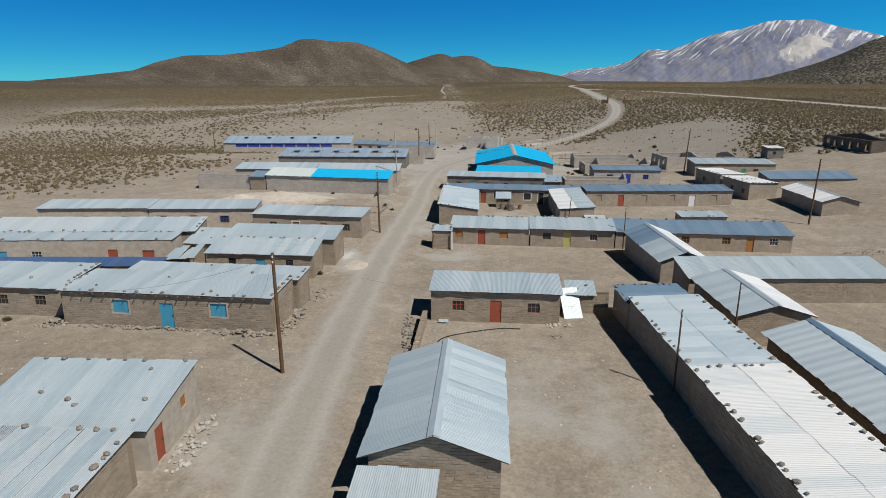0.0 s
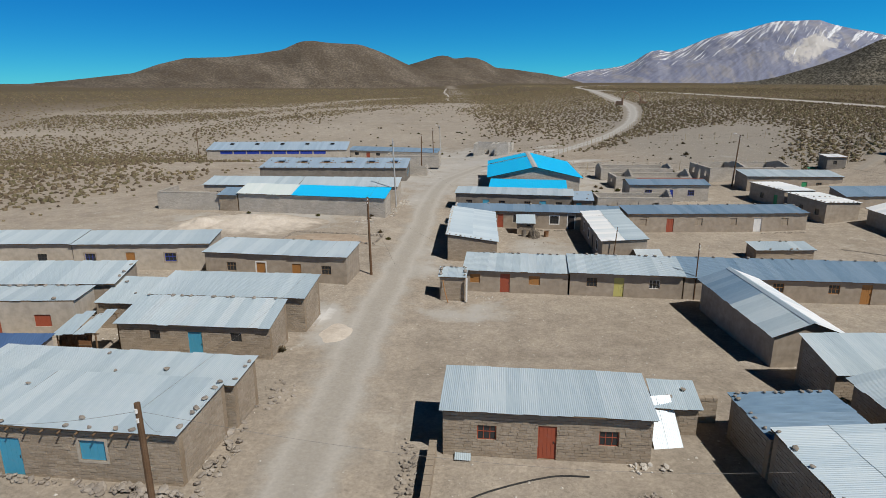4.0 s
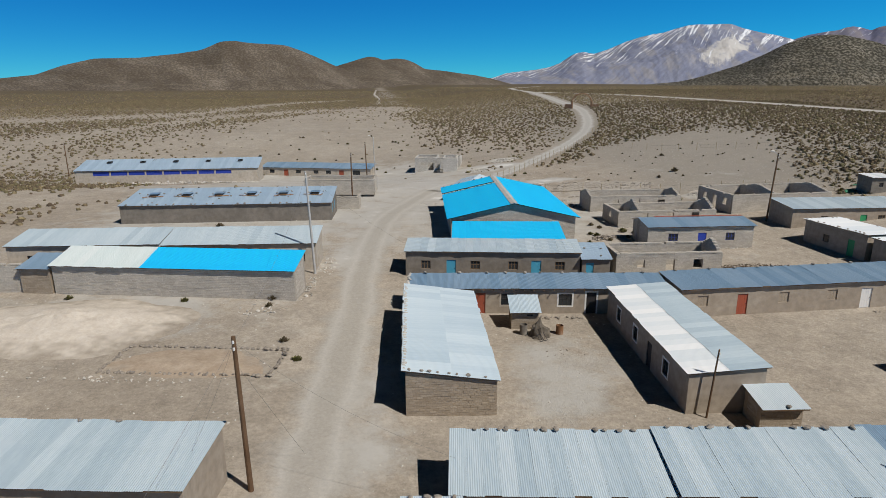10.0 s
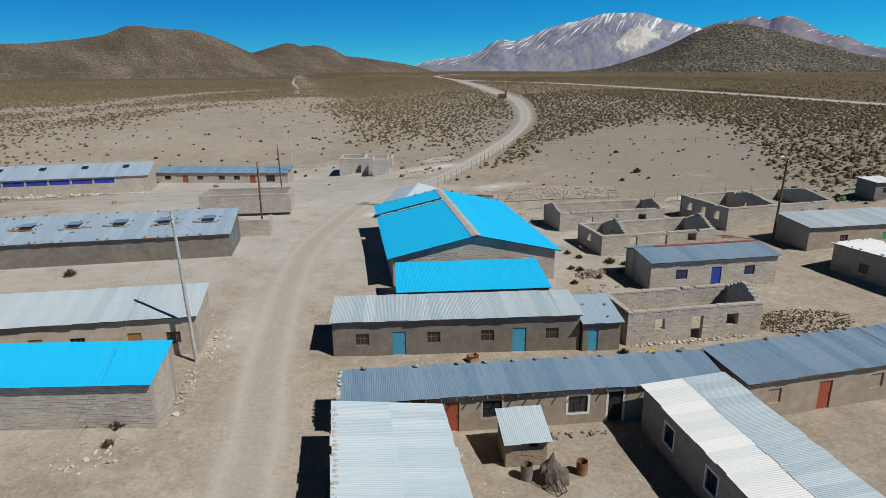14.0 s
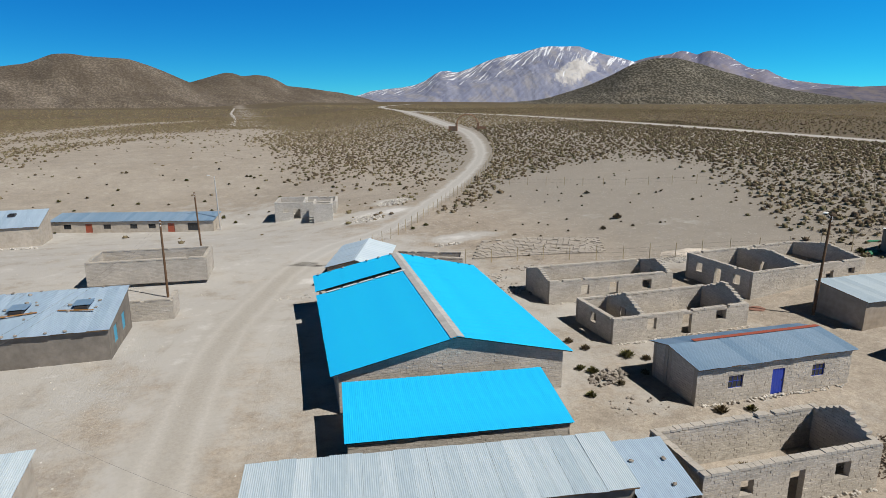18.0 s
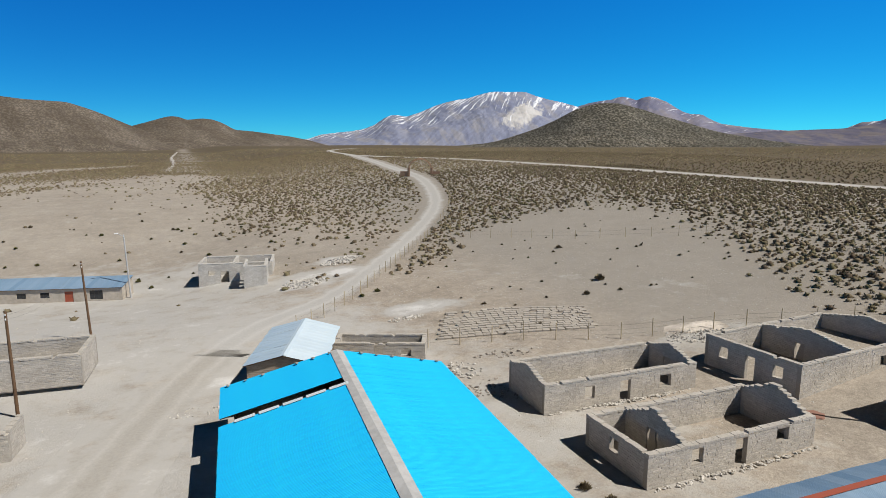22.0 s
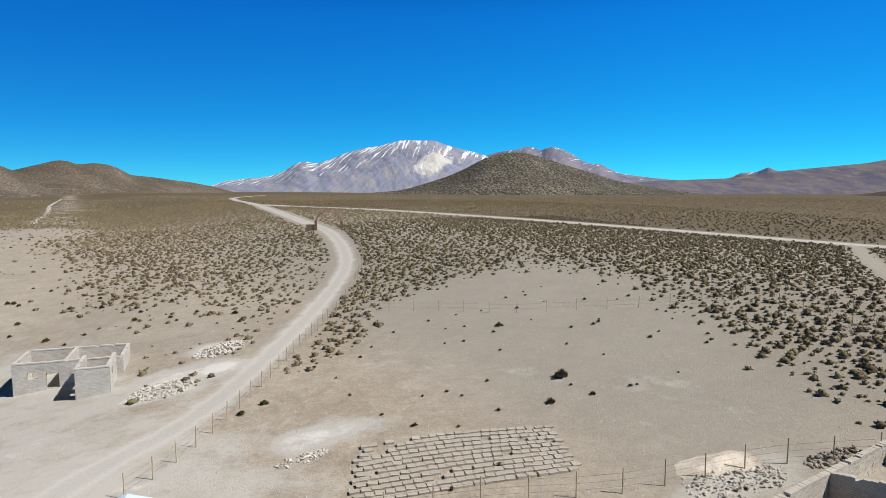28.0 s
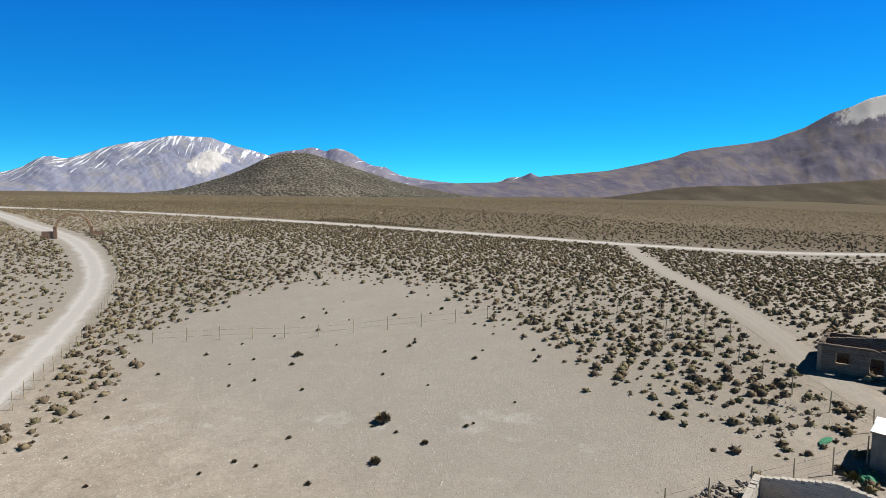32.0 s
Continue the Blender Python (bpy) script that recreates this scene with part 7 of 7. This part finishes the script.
# ---- pale stones along the roof edge beside the road ----
for shed, length, height in ((pale_shed, 16.6, 3.17), (weathered_house, 3.0, 2.62)):
    r = random.Random(int(length * 10))
    for i in range(int(length / 0.4)):
        q = r.uniform(0.3, 0.46)
        lift_ = height + (0.16 * i * 0.4 if shed is weathered_house else 0.0)
        child("edge_stone", PALE_STONES[r.randrange(4)], shed, pose(-0.1 + r.uniform(-0.06, 0.06), 0.2 + i * 0.4, lift_, r.uniform(0, 20), 0, r.uniform(0, 360)) @ Matrix.Diagonal((q, q * 1.1, q * 0.7, 1)))

# ---- skylights of the school hall ----
for i in range(5):
    lx, ld, turn = 6.5 + 8.0 * i, 5.4, radians(1.5)
    x, y = -75.5 + lx * math.cos(turn) - ld * math.sin(turn), 213.6 + lx * math.sin(turn) + ld * math.cos(turn)
    light = thing("skylight", x, y, -4.8 + 3.7 + 1.7 * ld / 8.2 + 0.14, 1.5, "dark square skylight in a zinc roof", "skylight", "skylights of the school hall")
    child("frame", boxes_mesh("frame", [(-0.55, -0.7, 0, 0.55, -0.6, 0.1), (-0.55, 0.6, 0.22, 0.55, 0.7, 0.36), (-0.55, -0.6, 0, -0.47, 0.6, 0.3), (0.47, -0.6, 0, 0.55, 0.6, 0.3)], IRON), light)
    child("pane", mesh_from("pane", [(-0.47, -0.6, 0.05), (0.47, -0.6, 0.05), (0.47, 0.6, 0.29), (-0.47, 0.6, 0.29)], [(0, 1, 2, 3)], GLASS), light)

# ---- roof vents of the barn, stones on the hall ----
for i in range(6):
    lx, ld = 3.4 + 4.8 * i, 4.6
    a = radians(-1.8)
    x, y = -38.9 + lx * math.cos(a) - ld * math.sin(a), 146.0 + lx * math.sin(a) + ld * math.cos(a)
    z = -0.55 + 3.05 + ld / 8.6 + 0.12
    v = thing("roof_vent", x, y, z, -1.8, "small raised roof vent weighed with stones", "vent", "vents on the barn roof")
    child("curb", boxes_mesh("curb", [(-0.55, -0.8, -0.15, 0.45, 0.9, 0.2)], IRON), v)
    child("lid", boxes_mesh("lid", [(-0.75, -0.5, 0.3, 0.65, 1.1, 0.34)], ZINC_DARK), v)
    for k in range(4):
        bar("leg", (-0.5 + 0.9 * (k % 2), -0.4 + 1.2 * (k // 2), 0.15), (-0.5 + 0.9 * (k % 2), -0.4 + 1.2 * (k // 2), 0.31), 0.03, IRON, v, n=6)
    for k, (ox, oy) in enumerate(((1.0, -0.5), (-1.1, 0.4), (1.1, 0.9), (-1.0, -0.8), (0.2, 1.5))):
        stone(pose(x + ox, y + oy, z + oy / 8.6), 0.32, 900 + 7 * i + k)
    plank = thing("roof_plank", x, y, z, -1.8 + (-1) ** i * 14, "bare timber plank lying by a roof vent", "plank", "planks on the barn roof")
    child("board", boxes_mesh("board", [(-1.6, -1.05, 0.0, 1.3, -0.9, 0.06)], ORANGE_WOOD), plank)
hb = pose(7.2, 130.3, -0.1, 0, 0, -4)
for i in range(14):
    q = i / 13
    lx = q * 15.9
    rise = 1.8 * (1 - abs(lx - 7.95) / 7.95)
    if i % 4 != 3:
        stone(hb @ Matrix.Translation((lx, 23.3, 3.05 + rise + 0.17)), 0.3, 950 + i, "rough brown stone on the blue hall roof")
for i in range(5):
    lx = 0.4 + 1.5 * i
    w = leaning_sheet(0, 0, 0, 0, 0, 0.8, 1.3, CLEAR_SHEET, "short white sheet edging a roof gap", "roof_flashing")
    w.matrix_basis = hb @ Matrix.Translation((lx, 16.75, 3.05 + 1.8 * lx / 7.95 + 0.18)) @ pose(0, 0, 0, 0, -math.degrees(math.atan2(1.8, 7.95)), 0) @ Matrix.Diagonal((1.55, 0.32, 1, 1))
bar_post = thing("white_post", -1.15, 75.2, gz(-1.1, 75.2), 0, "white painted post at a booth corner", "post")
child("shaft", boxes_mesh("shaft", [(2.2, -0.35, 0, 2.36, -0.2, 2.3)], WHITE_PAINT), bar_post)
tube_thing("pole_prop", [(-0.6, 74.6, gz(-0.6, 74.6)), (-0.9, 75.0, gz(-0.6, 74.6) + 1.0), (-1.1, 75.35, gz(-0.6, 74.6) + 2.0)], 0.05, ORANGE_WOOD, "crooked timber prop leaning on a booth", "prop")


# ---- power lines ----
def cable(a, b, sag, label="thin sagging power cable between poles"):
    p = [Vector(a).lerp(Vector(b), t) - Vector((0, 0, 4 * sag * t * (1 - t))) for t in (0, 0.17, 0.33, 0.5, 0.67, 0.83, 1)]
    return tube_thing("cable", p, 0.006, CABLE_GREY, label, "cable", 4)


tops = [(x + l[0], y + l[1], gz(x, y) + h - 0.3) for x, y, h, m_, t_, l, k_ in POLES]
for i, j, s in ((0, 1, 1.2), (1, 2, 1.0), (2, 5, 0.8), (5, 3, 0.9), (3, 4, 0.8), (6, 8, 1.2)):
    cable(tops[i], tops[j], s)
    if i not in (0, 1):
        cable((tops[i][0], tops[i][1], tops[i][2] - 0.35), (tops[j][0], tops[j][1], tops[j][2] - 0.35), s * 1.1)
cable(tops[0], (-14.4, 46.0, 3.4), 0.3, "service cable from a pole to a house")
cable(tops[0], (-27.5, 47.4, 3.4), 0.5, "service cable from a pole to a house")
cable(tops[0], (13.5, 42.0, 4.0), 0.8, "service cable across the yard to a shed")
cable(tops[1], (-10.8, 80.6, 3.1), 0.2, "service cable from a pole to a house")
cable(tops[1], (1.2, 79.0, 2.9), 0.5, "service cable across the road to a house")
cable(tops[2], (0.9, 117.6, 3.0), 0.4, "service cable across the road to a house")
cable((-8.65, 81.9, 6.5), (-6.3, 84.6, 0.0), 0.02, "stay wire of a power pole")


# ---- litter and small things round the houses ----
def crate(x, y, rot, size, mat, label, name="cardboard_box", category="box"):
    b = thing(name, x, y, gz(x, y), rot, label, category)
    w, l, h = size
    for i, q in enumerate(((0, 0, 0, w, 0.03, h), (0, l - 0.03, 0, w, l, h), (0, 0.03, 0, 0.03, l - 0.03, h), (w - 0.03, 0.03, 0, w, l - 0.03, h), (0.03, 0.03, 0, w - 0.03, l - 0.03, 0.03))):
        child("floor" if i == 4 else "side", boxes_mesh("side", [q], mat), b)
    flap = child("flap", boxes_mesh("flap", [(0, 0, 0, w, 0.28, 0.02)], mat), b)
    flap.matrix_basis = pose(0, 0, h, -28, 0, 0) @ pose(0, -0.28, 0)
    return b


BOX_CARD = paint_material("brown_cardboard", (0.36, 0.2, 0.1), 0.85, 0.4)
NET_GREEN = paint_material("green_netting", (0.03, 0.19, 0.1), 0.8, 0.5)
BLUE_BAG = paint_material("blue_plastic", (0.02, 0.12, 0.4), 0.5, 0.3)
YELLOW_BAG = paint_material("yellow_plastic", (0.55, 0.4, 0.03), 0.5, 0.3)
RUBBLE_CLOTH = earth_material("dusty_sacking", (0.1, 0.085, 0.07), (0.15, 0.13, 0.105), (0.22, 0.19, 0.155), 3)
RED_MAT = paint_material("faded_red_cloth", (0.27, 0.14, 0.1), 0.9, 0.5)


def crumpled(x, y, rx, ry, h, mat, label, name, category, seed, turn=0.0):
    """A heap of crumpled cloth, net or plastic lying on the ground."""
    bm = bmesh.new()
    bmesh.ops.create_icosphere(bm, subdivisions=3, radius=1.0)
    for v in bm.verts:
        n = noise.fractal(v.co * 1.7 + Vector((seed, 0, 0)), 0.8, 2.1, 4)
        k = 1 + 0.35 * n
        v.co = Vector((v.co.x * rx * k, v.co.y * ry * k, max(-0.03, v.co.z * h * (1 + 0.6 * n))))
    ob = thing(name, x, y, gz(x, y), turn, label, category)
    part("bulk", bm, mat, ob)
    return ob


crate(10.4, 114.4, 20, (0.75, 0.55, 0.5), BOX_CARD, "open brown cardboard box behind a house")
crumpled(26.3, 112.6, 0.35, 0.25, 0.3, BLUE_BAG, "crumpled blue plastic bag near a ruin", "plastic_bag", "bag", 3)
crumpled(24.0, 113.0, 0.28, 0.2, 0.2, YELLOW_BAG, "small yellow plastic bag on the ground", "plastic_bag", "bag", 5)
crumpled(72.9, 144.6, 1.3, 0.6, 0.35, NET_GREEN, "heap of green netting beside a hut", "net_heap", "net", 8, 12)
crumpled(77.2, 147.6, 1.2, 0.3, 0.12, NET_GREEN, "scrap of green netting on stones", "net_scrap", "net", 11, -15)
crumpled(49.6, 137.9, 0.9, 0.8, 0.05, RED_MAT, "faded red-brown mat spread on the ground", "mat", "mat", 13, 20)
crumpled(11.0, 100.8, 0.85, 0.75, 1.15, RUBBLE_CLOTH, "dark heap of sacks and firewood in a yard", "sack_heap", "sacks", 15)


# ---- stacked blocks and a bush by the hut ----
for k, (bx, by, bz) in enumerate(((69.4, 146.6, 0), (69.9, 146.5, 0), (69.5, 146.6, 0.22), (69.9, 146.55, 0.22), (69.6, 146.6, 0.44), (68.6, 147.3, 0), (68.3, 146.6, 0))):
    blk = thing("concrete_block", bx, by, gz(bx, by) + bz, 9 * k % 23 - 10, "pale concrete block in a small stack by the fence", "block", "concrete blocks by the fence")
    child("block_body", boxes_mesh("block_body", [(-0.21, -0.1, 0, 0.21, 0.1, 0.05), (-0.21, -0.1, 0.05, -0.15, 0.1, 0.21), (-0.03, -0.1, 0.05, 0.03, 0.1, 0.21), (0.15, -0.1, 0.05, 0.21, 0.1, 0.21)], CONCRETE), blk)
for i, (x, y, size, green) in enumerate(((30.8, 132.4, 1.4, True), (28.4, 134.8, 1.0, False), (27.8, 136.6, 1.0, False), (26.6, 130.7, 1.1, True), (32.0, 131.5, 0.9, False), (31.8, 123.0, 1.1, False))):
    shrub(x, y, size, green, 600 + i)
shrub(-13.5, 111.0, 1.2, False, 610)
shrub(-12.0, 110.4, 1.3, False, 611)
shrub(72.3, 145.4, 1.3, True, 77)
shrub(60.0, 173.6, 0.8, False, 78)
